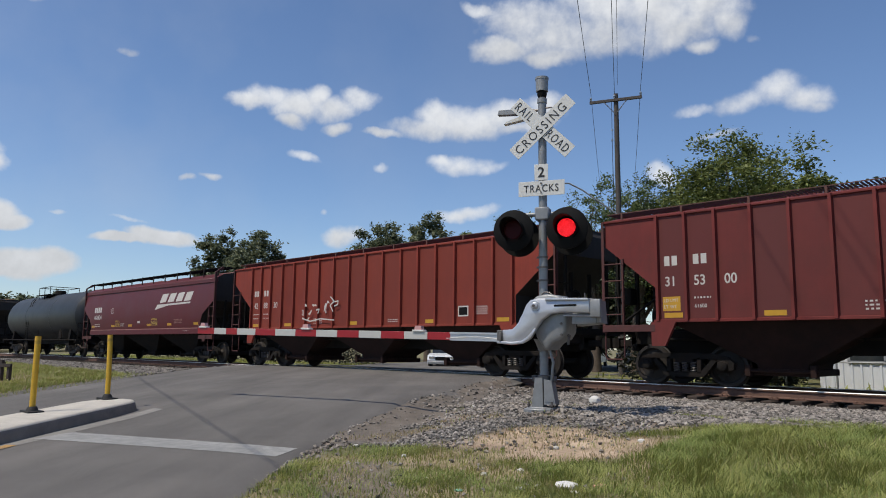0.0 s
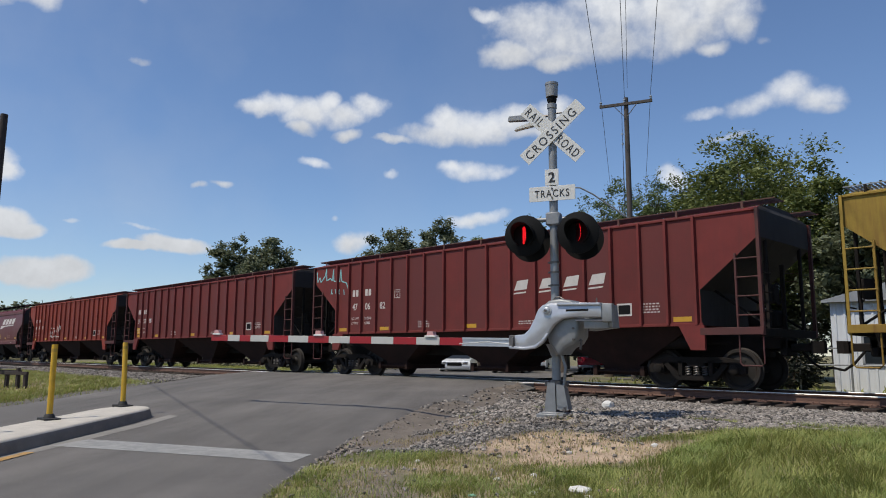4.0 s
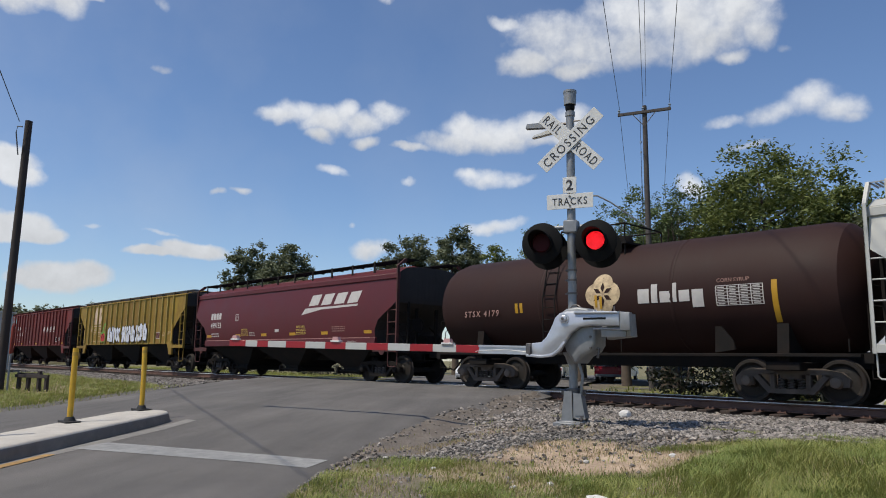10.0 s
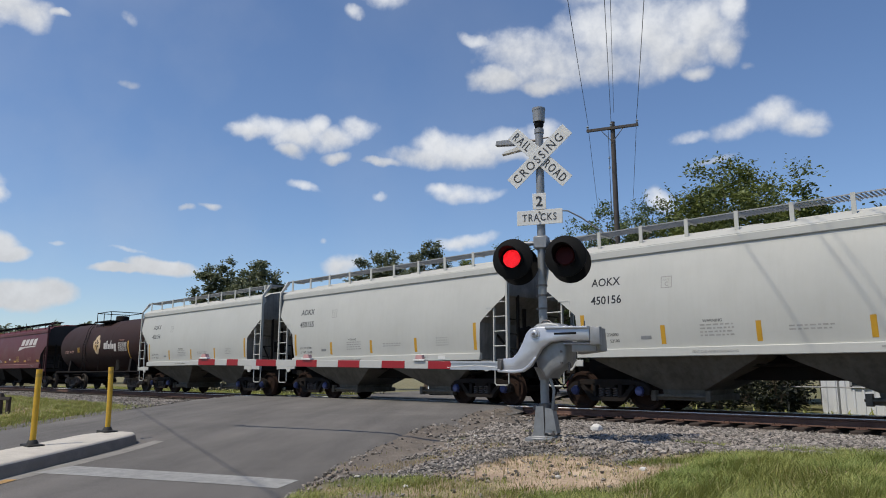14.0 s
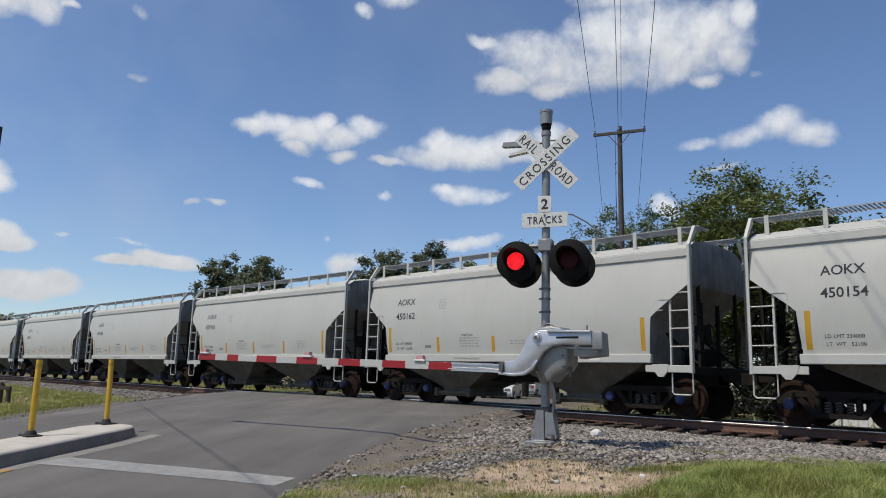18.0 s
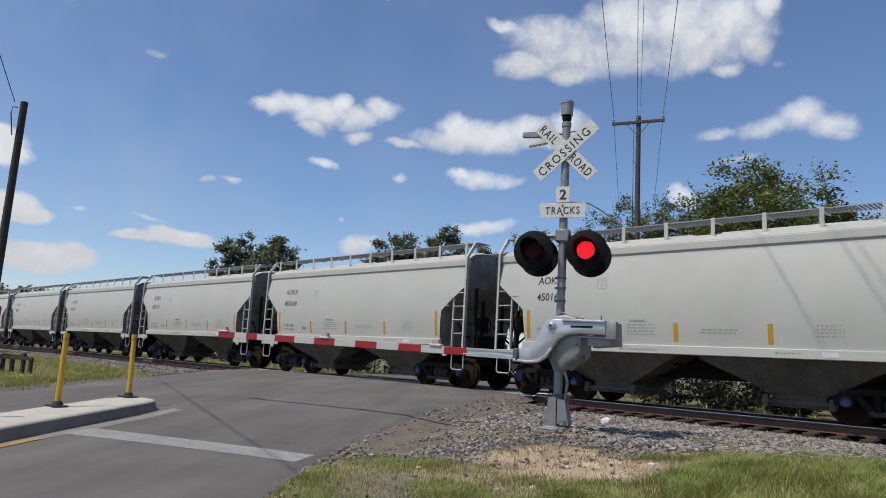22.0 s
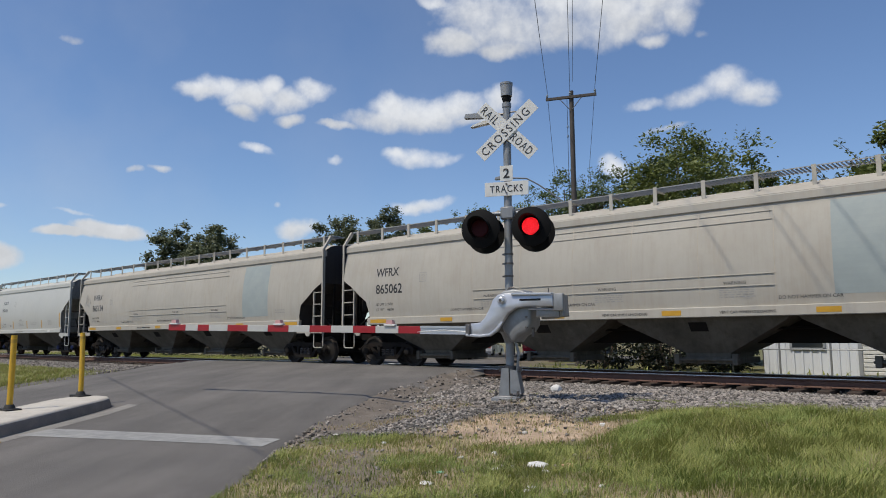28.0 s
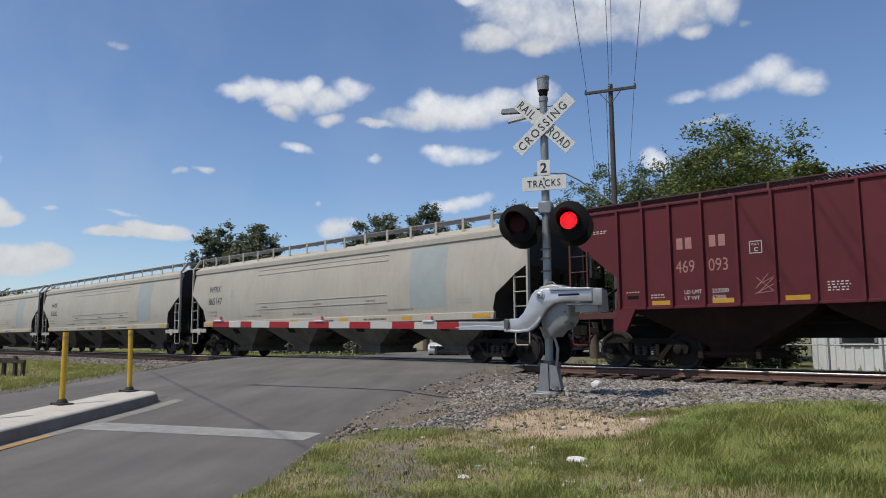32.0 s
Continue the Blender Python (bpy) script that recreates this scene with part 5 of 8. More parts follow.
def ribbed_hopper(label, u, paint, L=16.1, rib_paint=None, boards=GALV):
    car = thing("hopper_car", label, "hopper car", "cars of the freight train")
    key = ("ribbed", paint.name)

    def body():
        c0, c1 = 1.34, L - 1.34
        return sooty_shaded_ends(loft([(1.36, 1.50, c0, c1), (2.14, 1.50, c0, c1), (3.20, 1.50, .03, L - .03), (3.72, 1.50, .03, L - .03), (3.80, 1.50, .03, L - .03), (3.92, 1.1, .1, L - .1), (4.0, .5, .1, L - .1)]).mesh("body", paint, 20), END_GRIME_SHADE)
    piece("body", shared((*key, "body"), body), car)
    def rib():
        s = Shape()
        s.prism([(-.042, -1.5), (-.030, -1.585), (.030, -1.585), (.042, -1.5)], 1.375, 3.79, "xy")
        return s.mesh("rib", rib_paint or paint, 20)
    n = 18
    for i in range(n):
        x = rib_x(i)
        piece("rib", shared((*key, "rib"), rib), car, "", Matrix.Translation((x, 0, 0)))
        piece("rib", shared((*key, "rib"), rib), car, "", pose(x, 0, 0, 0, 0, 180))
    sheet = {"weathered_yellow_paint": YELLOW_PANEL, "oxide_red_paint": RED_PANEL, "faded_brown_red_paint": RED_B_PANEL, "dull_maroon_red_paint": RED_D_PANEL}.get(paint.name)
    if sheet:
        for i in range(n - 1):
            wide = round(rib_x(i + 1) - rib_x(i), 3)
            piece("side_panel", shared((*key, "panel", wide), lambda: Shape().box(.046, wide - .046, -1.5009, -1.49, 1.425, 3.745).mesh("side_panel", sheet, 0)), car, "", Matrix.Translation((rib_x(i), 0, 0)))
    piece("side_sill", shared((*key, "sill"), lambda: Shape().box(1.3, L - 1.3, -1.535, -1.49, 1.345, 1.412, .008).box(1.3, L - 1.3, 1.49, 1.535, 1.345, 1.412, .008).mesh("side_sill", paint)), car)
    piece("roof_edge", shared((*key, "eave"), lambda: Shape().box(.0, L, -1.54, -1.47, 3.755, 3.81, .010).box(.0, L, 1.47, 1.54, 3.755, 3.81, .010).mesh("roof_edge", paint)), car)
    # bays coloured far darker than the sides, standing in for shade below the sill
    for a, b in ((1.7, 5.9), (5.95, 10.15), (10.2, 14.4)):
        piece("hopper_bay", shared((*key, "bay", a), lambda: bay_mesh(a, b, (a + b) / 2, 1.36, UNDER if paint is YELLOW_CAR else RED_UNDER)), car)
    for flip in (False, True):
        k = -1 if flip else 1
        piece("jacking_pad", shared((*key, "pad", flip), lambda: Shape().prism([(k * 1.25, 1.36), (k * 1.25, .82), (k * 1.58, .82), (k * 1.85, 1.36)], -1.57, -1.49).mesh("jacking_pad", paint)), car, "", Matrix.Translation((L if flip else 0, 0, 0)))
    piece("running_board", shared((*key, "board"), lambda: running_board_mesh(boards, L + .3, 4.02, 1.30, .78, 3.85, 1.6, .07)), car)
    for i in range(11):
        for turn in (0, 180):
            piece("board_bracket", shared((*key, "bracket"), lambda: board_bracket_mesh(UNDER if boards is GALV else boards, 4.0, 1.28, 3.86, .05)), car, "", pose(.4 + (L - .8) * i / 10, 0, 0, 0, 0, turn))
    for i in range(6):
        piece("roof_hatch", shared((*key, "hatch"), lambda: hatch_mesh(paint, 3.98)), car, "", Matrix.Translation((1.6 + (L - 3.2) * i / 5, 0, 0)))
    common_ends(car, key, YELLOW_CAR if paint is YELLOW_CAR else DARK_RED, L, 1.25, 1.28, 3.80, .0, (1.55, 1.95, 2.35, 2.75), .52, UNDER, False, 1.75)
    return put_train(car, u)


ochre = ribbed_hopper("ochre-brown ribbed covered hopper car far down the track", -79.0, OCHRE_CAR)
red_a = ribbed_hopper("oxide-red ribbed covered hopper car with white graffiti", -27.0, RED, boards=RUST_BOARD)
red_b = ribbed_hopper("oxide-red ribbed covered hopper car with white stencilled numbers", -9.5, RED_B, boards=RUST_BOARD)
red_c = ribbed_hopper("brownish-red ribbed covered hopper car with pale blue chalk scrawl", 8.0, RED_B, boards=RUST_BOARD)
yellow = ribbed_hopper("weathered yellow ribbed covered hopper car with bubble graffiti", 25.7, YELLOW_CAR, rib_paint=YELLOW_RIB)
red_d = ribbed_hopper("dark red ribbed covered hopper car with faded lettering", 244.2, RED_D, boards=RUST_BOARD)


def bay_words(car, text, first, z, size, material, wide=.9, pad=.16, bold=.004):
    """Writing that is split between the ribs, two or three characters to a panel."""
    for i, t in enumerate(text):
        if t:
            words(t, size, material, car, on_side(rib_x(first + i) + pad, z, -1.502), wide, bold=bold)


def block_words(car, widths, first, z, h, material, pad=.16):
    """A road name drawn as plain blocks, one for each letter."""
    for i, n in enumerate(widths):
        for k in range(n):
            x = rib_x(first + i) + pad + k * h * .82
            plate(car, x, x + h * .58, z, z + h, material, -1.502, "name_block")


for car, nums, mt in ((red_a, ("42", "88", "30"), LETTER_W), (red_b, ("31", "53", "00"), LETTER_W), (red_c, ("47", "06", "82"), LETTER_W)):
    block_words(car, (2, 2), 0 if car is not red_c else 1, 2.62, .22, mt)
    bay_words(car, nums, 0 if car is not red_c else 1, 2.16, .31, mt)
    k = 0 if car is not red_c else 1
    for z in (1.86, 1.70) if car is red_a else ():
        bars(car, rib_x(k) + .14, z, .42, .09, 1, LETTER_W, -1.502)
        bars(car, rib_x(k + 1) + .14, z, .42, .09, 1, LETTER_W, -1.502)
    for x in (1.55, 3.75, 7.6, 11.3, 14.1):
        plate(car, x, x + .44, 1.45, 1.56, REFLECT_Y, -1.502)
    bars(car, 5.6, 1.48, .5, .22, 3, LETTER_W, -1.502)
    bars(car, 9.6, 1.48, .55, .12, 2, LETTER_W, -1.502)
    plate(car, 12.65, 13.05, 1.62, 1.92, LETTER_W, -1.502, "data_panel", "small white data panel")
    plate(car, 12.69, 13.01, 1.66, 1.88, BLACK_PLATE, -1.5035, "data_field")
    bars(car, 13.35, 1.64, .42, .26, 4, LETTER_W, -1.502)
# the last car carries larger faded marks two panels further on
block_words(red_d, (2, 2), 2, 2.70, .26, GREY_FADE, .14)
bay_words(red_d, ("469", "093"), 2, 2.16, .40, GREY_FADE, .78, .10, .0)
for z in (1.67, 1.53):
    words("LD LMT" if z > 1.6 else "LT WT", .125, LETTER_W, red_d, on_side(rib_x(2) + .28, z, -1.502), 1.0)
    words("222200" if z > 1.6 else "63800", .125, LETTER_W, red_d, on_side(rib_x(3) + .16, z, -1.502), 1.0)
for k in (1, 3, 5, 8, 11, 14):
    plate(red_d, rib_x(k) + .16, rib_x(k) + .64, 1.44, 1.54, REFLECT_Y, -1.502)
plate(red_d, .30, .80, 1.30, 1.42, REFLECT_Y, -1.58)
bars(red_d, .55, 3.25, .55, .10, 2, LETTER_W, -1.502)
bars(red_d, rib_x(0) + .18, 1.72, .36, .06, 1, LETTER_W, -1.502)
plate(red_d, rib_x(0) + .20, rib_x(0) + .50, 1.60, 1.68, BLACK_PLATE, -1.502, "route_card_board")
bars(red_d, rib_x(1) + .14, 1.57, .36, .12, 2, LETTER_W, -1.502)
bars(red_d, rib_x(6) + .20, 1.57, .42, .22, 4, LETTER_W, -1.502)
# second car: an amber load panel behind its weights
plate(red_b, rib_x(0) + .10, rib_x(0) + .52, 1.60, 1.92, REFLECT_Y, -1.5015, "load_panel", "amber load panel")
words("LD LMT", .105, LETTER_W, red_b, on_side(rib_x(0) + .12, 1.80, -1.504), 1.0)
words("LT WT", .105, LETTER_W, red_b, on_side(rib_x(0) + .12, 1.66, -1.504), 1.0)
words("61600", .115, LETTER_W, red_b, on_side(rib_x(1) + .16, 1.66, -1.502), 1.0)
bars(red_b, rib_x(1) + .16, 1.81, .38, .09, 1, LETTER_W, -1.502)
for i, (a, b) in enumerate((("LD LMT", "222200"), ("LT WT", "63800"))):
    words(a, .12, LETTER_W, red_c, on_side(rib_x(1) + .12, 1.83 - .16 * i, -1.502), 1.0)
    words(b, .12, LETTER_W, red_c, on_side(rib_x(2) + .14, 1.83 - .16 * i, -1.502), 1.0)
# plate box and plain-block road name further along
for car in (red_c, red_d):
    x = rib_x(4) + (.12 if car is red_c else .25)
    part("clearance_box", Shape().box(x, x + .27, -1.5035, -1.500, 2.47, 2.487).box(x, x + .27, -1.5035, -1.500, 2.723, 2.74).box(x, x + .017, -1.5035, -1.500, 2.47, 2.74).box(x + .253, x + .27, -1.5035, -1.500, 2.47, 2.74), LETTER_W, car, smooth=0)
    words("PLATE", .062, LETTER_W, car, on_side(x + .05, 2.645, -1.502), .95)
    words("C", .115, LETTER_W, car, on_side(x + .095, 2.515, -1.502), 1.1, bold=.002)
for i in range(4):
    x = rib_x(10 + i) + .1
    part("name_block", Shape().prism([(x, 2.42), (x + .44, 2.44), (x + .50, 2.70), (x + .12, 2.68)], -1.5025, -1.500).prism([(x - .02, 2.32), (x + .40, 2.34), (x + .42, 2.38), (x, 2.36)], -1.5025, -1.500), LETTER_W, red_c, smooth=0)


def scribble(car, material, name, strokes, r=.018, y=-1.59, label=""):
    """Spray or chalk lines: flat bent bars that follow the car side."""
    s = Shape()
    for pts in strokes:
        for (xa, za), (xb, zb) in zip(pts, pts[1:]):
            y -= .00012
            d = Vector((xb - xa, zb - za))
            if d.length < 1e-4:
                continue
            nrm = Vector((-d.y, d.x)).normalized() * r
            s.prism([(xa - nrm.x, za - nrm.y), (xb - nrm.x, zb - nrm.y), (xb + nrm.x, zb + nrm.y), (xa + nrm.x, za + nrm.y)], y - .002, y + .002)
    return tagged(part(name, s, material, car, smooth=0), label, kind="stuff")


CHALK = mat("pale_blue_chalk", (0.20, 0.46, 0.48), 0.9, vary=0.2, scale=9.0, bump=0)
scribble(red_c, CHALK, "chalk_scrawl", [[(.12, 3.62), (.16, 3.25), (.3, 3.42), (.36, 3.24), (.62, 3.45), (.7, 3.72), (.72, 3.28), (.95, 3.35), (1.05, 3.25), (1.12, 3.66), (1.15, 3.24), (1.5, 3.2), (1.55, 3.62), (1.62, 3.2), (1.9, 3.12), (2.02, 2.85)],
                                         [(1.05, 2.95), (1.02, 2.8), (1.1, 2.8)], [(1.25, 2.95), (1.27, 2.78)], [(1.5, 2.92), (1.44, 2.8), (1.52, 2.76)], [(1.75, 2.9), (1.78, 2.72)]], .02, -1.5035, "pale blue chalk strokes")
tag_rng = random.Random(77)
tag = []
for i in range(9):
    x, up = 4.95 + .23 * i + (.12 if i > 4 else 0), tag_rng.uniform(.28, .50)
    tag.append([(x + tag_rng.uniform(-.05, .22), 1.80 + up * tag_rng.uniform(-.15, 1.0) + .02 * i) for _ in range(4)])
tag += [[(5.0, 1.72), (5.5, 1.60), (6.1, 1.68), (6.9, 1.62)], [(5.3, 1.62), (5.45, 1.74)]]
scribble(red_a, LETTER_W, "spray_tag", tag, .022, -1.582, "white spray-paint tag")
scribble(red_d, GREY_FADE, "rubbed_mark", [[(4.68, 1.72), (4.95, 2.02), (4.75, 1.8), (5.12, 1.98), (4.72, 1.62), (5.15, 1.66)], [(4.7, 1.95), (5.05, 1.65)], [(4.66, 1.6), (5.18, 1.86)]], .007, -1.5035)

# ---- yellow car: old emblem block, cherry and bubble letters without words ----
part("faded_emblem", Shape().prism([(2.75, 3.02), (2.85, 3.35), (3.1, 3.65), (3.35, 3.62), (3.4, 3.1), (3.45, 3.1), (3.55, 3.62), (3.95, 3.6), (4.05, 3.4), (3.9, 3.25), (4.1, 2.95), (3.95, 2.62), (3.3, 2.6), (2.5, 2.6), (2.62, 2.86), (2.95, 2.98)], -1.5035, -1.503).box(2.45, 4.15, -1.5035, -1.503, 2.46, 2.52).box(2.45, 4.15, -1.5035, -1.503, 2.08, 2.12), CREAM_FADE, yellow, "faded cream block emblem", smooth=0)
block_words(yellow, (2,), 1, 2.18, .20, CREAM_FADE, .26)
bay_words(yellow, ("468", "179"), 2, 2.18, .28, CREAM_FADE, .8, .14)
for z in (1.92, 1.78):
    bars(yellow, 2.5, z, .5, .1, 1, CREAM_FADE, -1.502)
    bars(yellow, 3.75, z, .45, .1, 1, CREAM_FADE, -1.502)
plate(yellow, 2.45, 4.2, 1.56, 1.59, CREAM_FADE, -1.502, "ruled_line")
for x in (1.30, 10.35, 14.68):
    plate(yellow, x, x + .12, 1.46, 2.30 if x > 12 or x < 2 else 1.86, REFLECT_Y, -1.578)
plate(yellow, 12.62, 13.12, 1.62, 1.95, LETTER_W, -1.502, "data_panel", "small white data panel")
plate(yellow, 12.65, 12.87, 1.65, 1.92, MAROON, -1.5035, "data_field")
plate(yellow, 12.89, 13.09, 1.65, 1.92, MAROON, -1.5035, "data_field")
bars(yellow, 13.95, 1.8, .5, .18, 3, CREAM_FADE, -1.502)
bars(yellow, 13.45, 1.72, .35, .2, 3, CREAM_FADE, -1.502)
SPRAY_WHITE = mat("white_spray_fill", (0.60, 0.61, 0.66), 0.7, vary=0.1, scale=4.0, bump=0)
SPRAY_RED = mat("red_spray_fill", (0.48, 0.02, 0.02), 0.6, vary=0.15, scale=5.0, bump=0)
SPRAY_GREEN = mat("green_spray_fill", (0.12, 0.30, 0.03), 0.6, vary=0.15, scale=5.0, bump=0)


def blob(cx, cz, rx, rz, seed, n=26, rough=.13):
    rng = random.Random(seed)
    ph = [rng.uniform(0, 6.28) for _ in range(3)]
    return [(cx + rx * math.cos(a) * (1 + rough * math.sin(3 * a + ph[0]) + rough * .7 * math.sin(5 * a + ph[1])), cz + rz * math.sin(a) * (1 + rough * math.sin(2 * a + ph[2]))) for a in [2 * math.pi * k / n for k in range(n)]]


# chunky glyph strokes on a unit cell; none of them spells anything
GLYPHS = (
    (((.15, .1), (.1, .8)), ((.1, .8), (.45, .95)), ((.45, .95), (.5, .45)), ((.5, .45), (.9, .6)), ((.9, .6), (.85, .05)), ((.85, .05), (.15, .1))),
    (((.3, .0), (.2, .5)), ((.2, .5), (.7, .62)), ((.7, .62), (.55, .98))),
    (((.1, .6), (.3, .95)), ((.3, .95), (.75, .8)), ((.75, .8), (.9, .3)), ((.9, .3), (.45, .4)), ((.45, .4), (.3, .02))),
    (((.1, .1), (.5, .3)), ((.5, .3), (.95, .05)), ((.5, .3), (.45, .75)), ((.45, .75), (.1, .95)), ((.45, .75), (.9, .92))),
)


def bubble_letters(car, spans, z0, z1, picks, seed):
    """Fat sprayed glyphs: one outline, one fill and thin inner lines each."""
    rng = random.Random(seed)
    edge, fill, marks = Shape(), Shape(), Shape()
    for i, ((xa, xb), g) in enumerate(zip(spans, picks)):
        w, h = xb - xa, z1 - z0
        fat = .118 * h + .015
        dz = rng.uniform(-.05, .05)
        for k, ((a, b), (c, d)) in enumerate(GLYPHS[g]):
            p, q = Vector((xa + .12 * w + .76 * w * a, z0 + .13 * h + .74 * h * b + dz)), Vector((xa + .12 * w + .76 * w * c, z0 + .13 * h + .74 * h * d + dz))
            u = (q - p).normalized()
            n = Vector((-u.y, u.x))
            f = fat * rng.uniform(.88, 1.15)

            def pill(rad, y_front, y_back, shape):
                ring = [p + (n * math.cos(t) - u * math.sin(t)) * rad for t in [math.pi * m / 8 for m in range(9)]]
                ring += [q + (-n * math.cos(t) + u * math.sin(t)) * rad for t in [math.pi * m / 8 for m in range(9)]]
                shape.prism([(v.x, v.y) for v in ring], y_front, y_back)
            lift = .0018 * i + .00004 * k
            pill(f + .034, -1.5780 - lift, -1.576, edge)
            pill(f, -1.5789 - lift, -1.577, fill)
        cx, cz = xa + w * rng.uniform(.42, .58), z0 + h * rng.uniform(.45, .65)
        marks.box(cx - .012, cx + .012, -1.588, -1.584, cz - .13 * h, cz + .13 * h)
        if i % 2 == 0:
            marks.box(cx - .07, cx + .07, -1.588, -1.584, cz - .012, cz + .012)
        else:
            marks.prism([(cx + .10, cz - .20 * h), (cx + .14, cz - .22 * h), (cx + .16, cz + .02), (cx + .13, cz + .02)], -1.588, -1.584)
    tagged(part("graffiti_outline", edge, BLACK_PLATE, car, smooth=0), "black outline of bubble graffiti", kind="stuff")
    tagged(part("graffiti_fill", fill, SPRAY_WHITE, car, smooth=0), "white bubble graffiti shapes", kind="stuff")
    tagged(part("graffiti_marks", marks, BLACK_PLATE, car, smooth=0), kind="stuff")


bubble_letters(yellow, ((5.55, 6.25), (6.2, 6.5), (6.45, 7.05), (7.0, 7.6)), 1.48, 2.40, (0, 1, 2, 3), 11)
bubble_letters(yellow, ((7.85, 8.3), (8.3, 8.75), (8.75, 9.2), (9.25, 9.8)), 1.48, 2.46, (2, 3, 1, 0), 31)
bubble_letters(yellow, ((9.95, 10.52), (10.48, 10.98), (10.94, 11.5)), 1.48, 2.46, (3, 2, 0), 57)
part("graffiti_cherry_edge", Shape().prism(blob(4.60, 1.80, .30, .33, 3, rough=.05), -1.5805, -1.578).prism(blob(4.92, 1.82, .30, .35, 4, rough=.05), -1.5815, -1.578), SPRAY_GREEN, yellow, "green rim of a painted cherry", smooth=0)
part("graffiti_cherry", Shape().prism(blob(4.61, 1.77, .22, .24, 3, rough=.05), -1.584, -1.5815).prism(blob(4.90, 1.79, .22, .26, 4, rough=.05), -1.585, -1.5815), SPRAY_RED, yellow, "red painted cherry", smooth=0)
scribble(yellow, SPRAY_GREEN, "graffiti_stalk", [[(4.72, 2.1), (4.78, 2.35), (4.95, 2.55), (5.15, 2.6)]], .06, -1.583, "green painted stalk")
scribble(yellow, BLACK_PLATE, "graffiti_marks", [[(4.55, 1.78), (4.75, 2.0), (4.95, 1.78)], [(4.65, 1.66), (4.66, 1.9)], [(4.86, 1.66), (4.85, 1.9)]], .022, -1.587)


# ---- smooth-sided covered hoppers ----
def smooth_hopper(name, label, u, paint, L, key, cut, eave, sill, bays, cap, rusty, truck_x, board_z, rungs, board_paint, tabs, bay_paint, beam=1.12, rest=UNDER):
    """cut: how far the side is cut back at each height, from the sill upwards."""
    car = thing(name, label, "hopper car", "cars of the freight train")

    def body():
        lev = [(cut[0][0], side_w(cut[0][0]), cut[0][1], L - cut[0][1])]
        for (za, ca), (zb, cb) in zip(cut, cut[1:]):
            n = max(1, math.ceil((zb - za) / .13))
            for i in range(1, n + 1):
                z, c = za + (zb - za) * i / n, ca + (cb - ca) * i / n
                lev.append((z, side_w(z), c, L - c))
        top = cut[-1][0]
        for i in range(1, 6):
            z = top + (eave - top) * i / 5
            lev.append((z, side_w(z), .04, L - .04))
        lev += [(eave + .20, 1.46, .04, L - .04), (eave + .38, 1.15, .06, L - .06), (eave + .46, .6, .08, L - .08)]
        me = loft(lev).mesh("body", paint, 30)
        return sooty_shaded_ends(me, END_PALE if key == "white" else END_GRIME_SHADE)
    piece("body", shared((key, "body"), body), car)
    we = side_w(eave)
    piece("roof_edge", shared((key, "eave"), lambda: Shape().box(.0, L, -we - .045, -we + .05, eave, eave + .19, .02).box(.0, L, we - .05, we + .045, eave, eave + .19, .02).mesh("roof_edge", paint)), car)
    c = cut[0][1]
    piece("side_sill", shared((key, "sill"), lambda: Shape().box(c - .05, L - c + .05, -1.60, -1.48, sill[0], sill[1], .015).box(c - .05, L - c + .05, 1.48, 1.60, sill[0], sill[1], .015).mesh("side_sill", paint)), car)
    # bay_paint is darker than the body, with the underside's shade painted in
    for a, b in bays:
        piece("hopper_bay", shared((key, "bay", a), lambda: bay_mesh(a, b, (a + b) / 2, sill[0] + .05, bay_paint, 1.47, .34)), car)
    piece("running_board", shared((key, "board"), lambda: running_board_mesh(board_paint, L + .1, board_z, 1.22, .70, eave + .3, 1.1, .08)), car)
    for i in range(tabs):
        for turn in (0, 180):
            piece("board_bracket", shared((key, "bracket"), lambda: board_bracket_mesh(paint if board_paint is BOARD_GALV else board_paint, board_z, 1.24, eave + .32, .09)), car, "", pose(.35 + (L - .7) * i / (tabs - 1), 0, 0, 0, 0, turn))
    for i in range(2):
        piece("roof_hatch", shared((key, "hatch"), lambda: Shape().box(.0, L * .42, -.35, .35, eave + .44, eave + .58, .04).mesh("roof_hatch", paint)), car, "", Matrix.Translation((L * .05 + L * .48 * i, 0, 0)))
    common_ends(car, key, rest, L, c, beam, board_z, .0, rungs, .50, cap, rusty, truck_x, post_y=-1.54)
    for flip in (False, True):
        k = -1 if flip else 1
        piece("jacking_lug", shared((key, "lug", flip), lambda: Shape().prism([(k * .55, 1.16), (k * .58, 1.0), (k * .68, .88), (k * .80, .88), (k * .90, 1.0), (k * .95, 1.16)], -1.585, -1.545).lathe([(0, -1.590), (.06, -1.590), (.06, -1.584)], "y", (k * .74, 0, .98), 12).mesh("jacking_lug", rest)), car, "", Matrix.Translation((L if flip else 0, 0, 0)))
    return put_train(car, u)


def clearance_box(car, x, z, w, material):
    y = 0
    part("clearance_box", skin(Shape().box(x, x + w, y - .0005, y, z, z + .02).box(x, x + w, y - .0005, y, z + w - .02, z + w).box(x, x + .02, y - .0005, y, z, z + w).box(x + w - .02, x + w, y - .0005, y, z, z + w), .0025), material, car, smooth=0)
    side_words("PLATE", .065, material, car, x + .04, z + w * .62, .95)
    side_words("C", .13, material, car, x + w * .33, z + w * .18, 1.1, bold=.003)


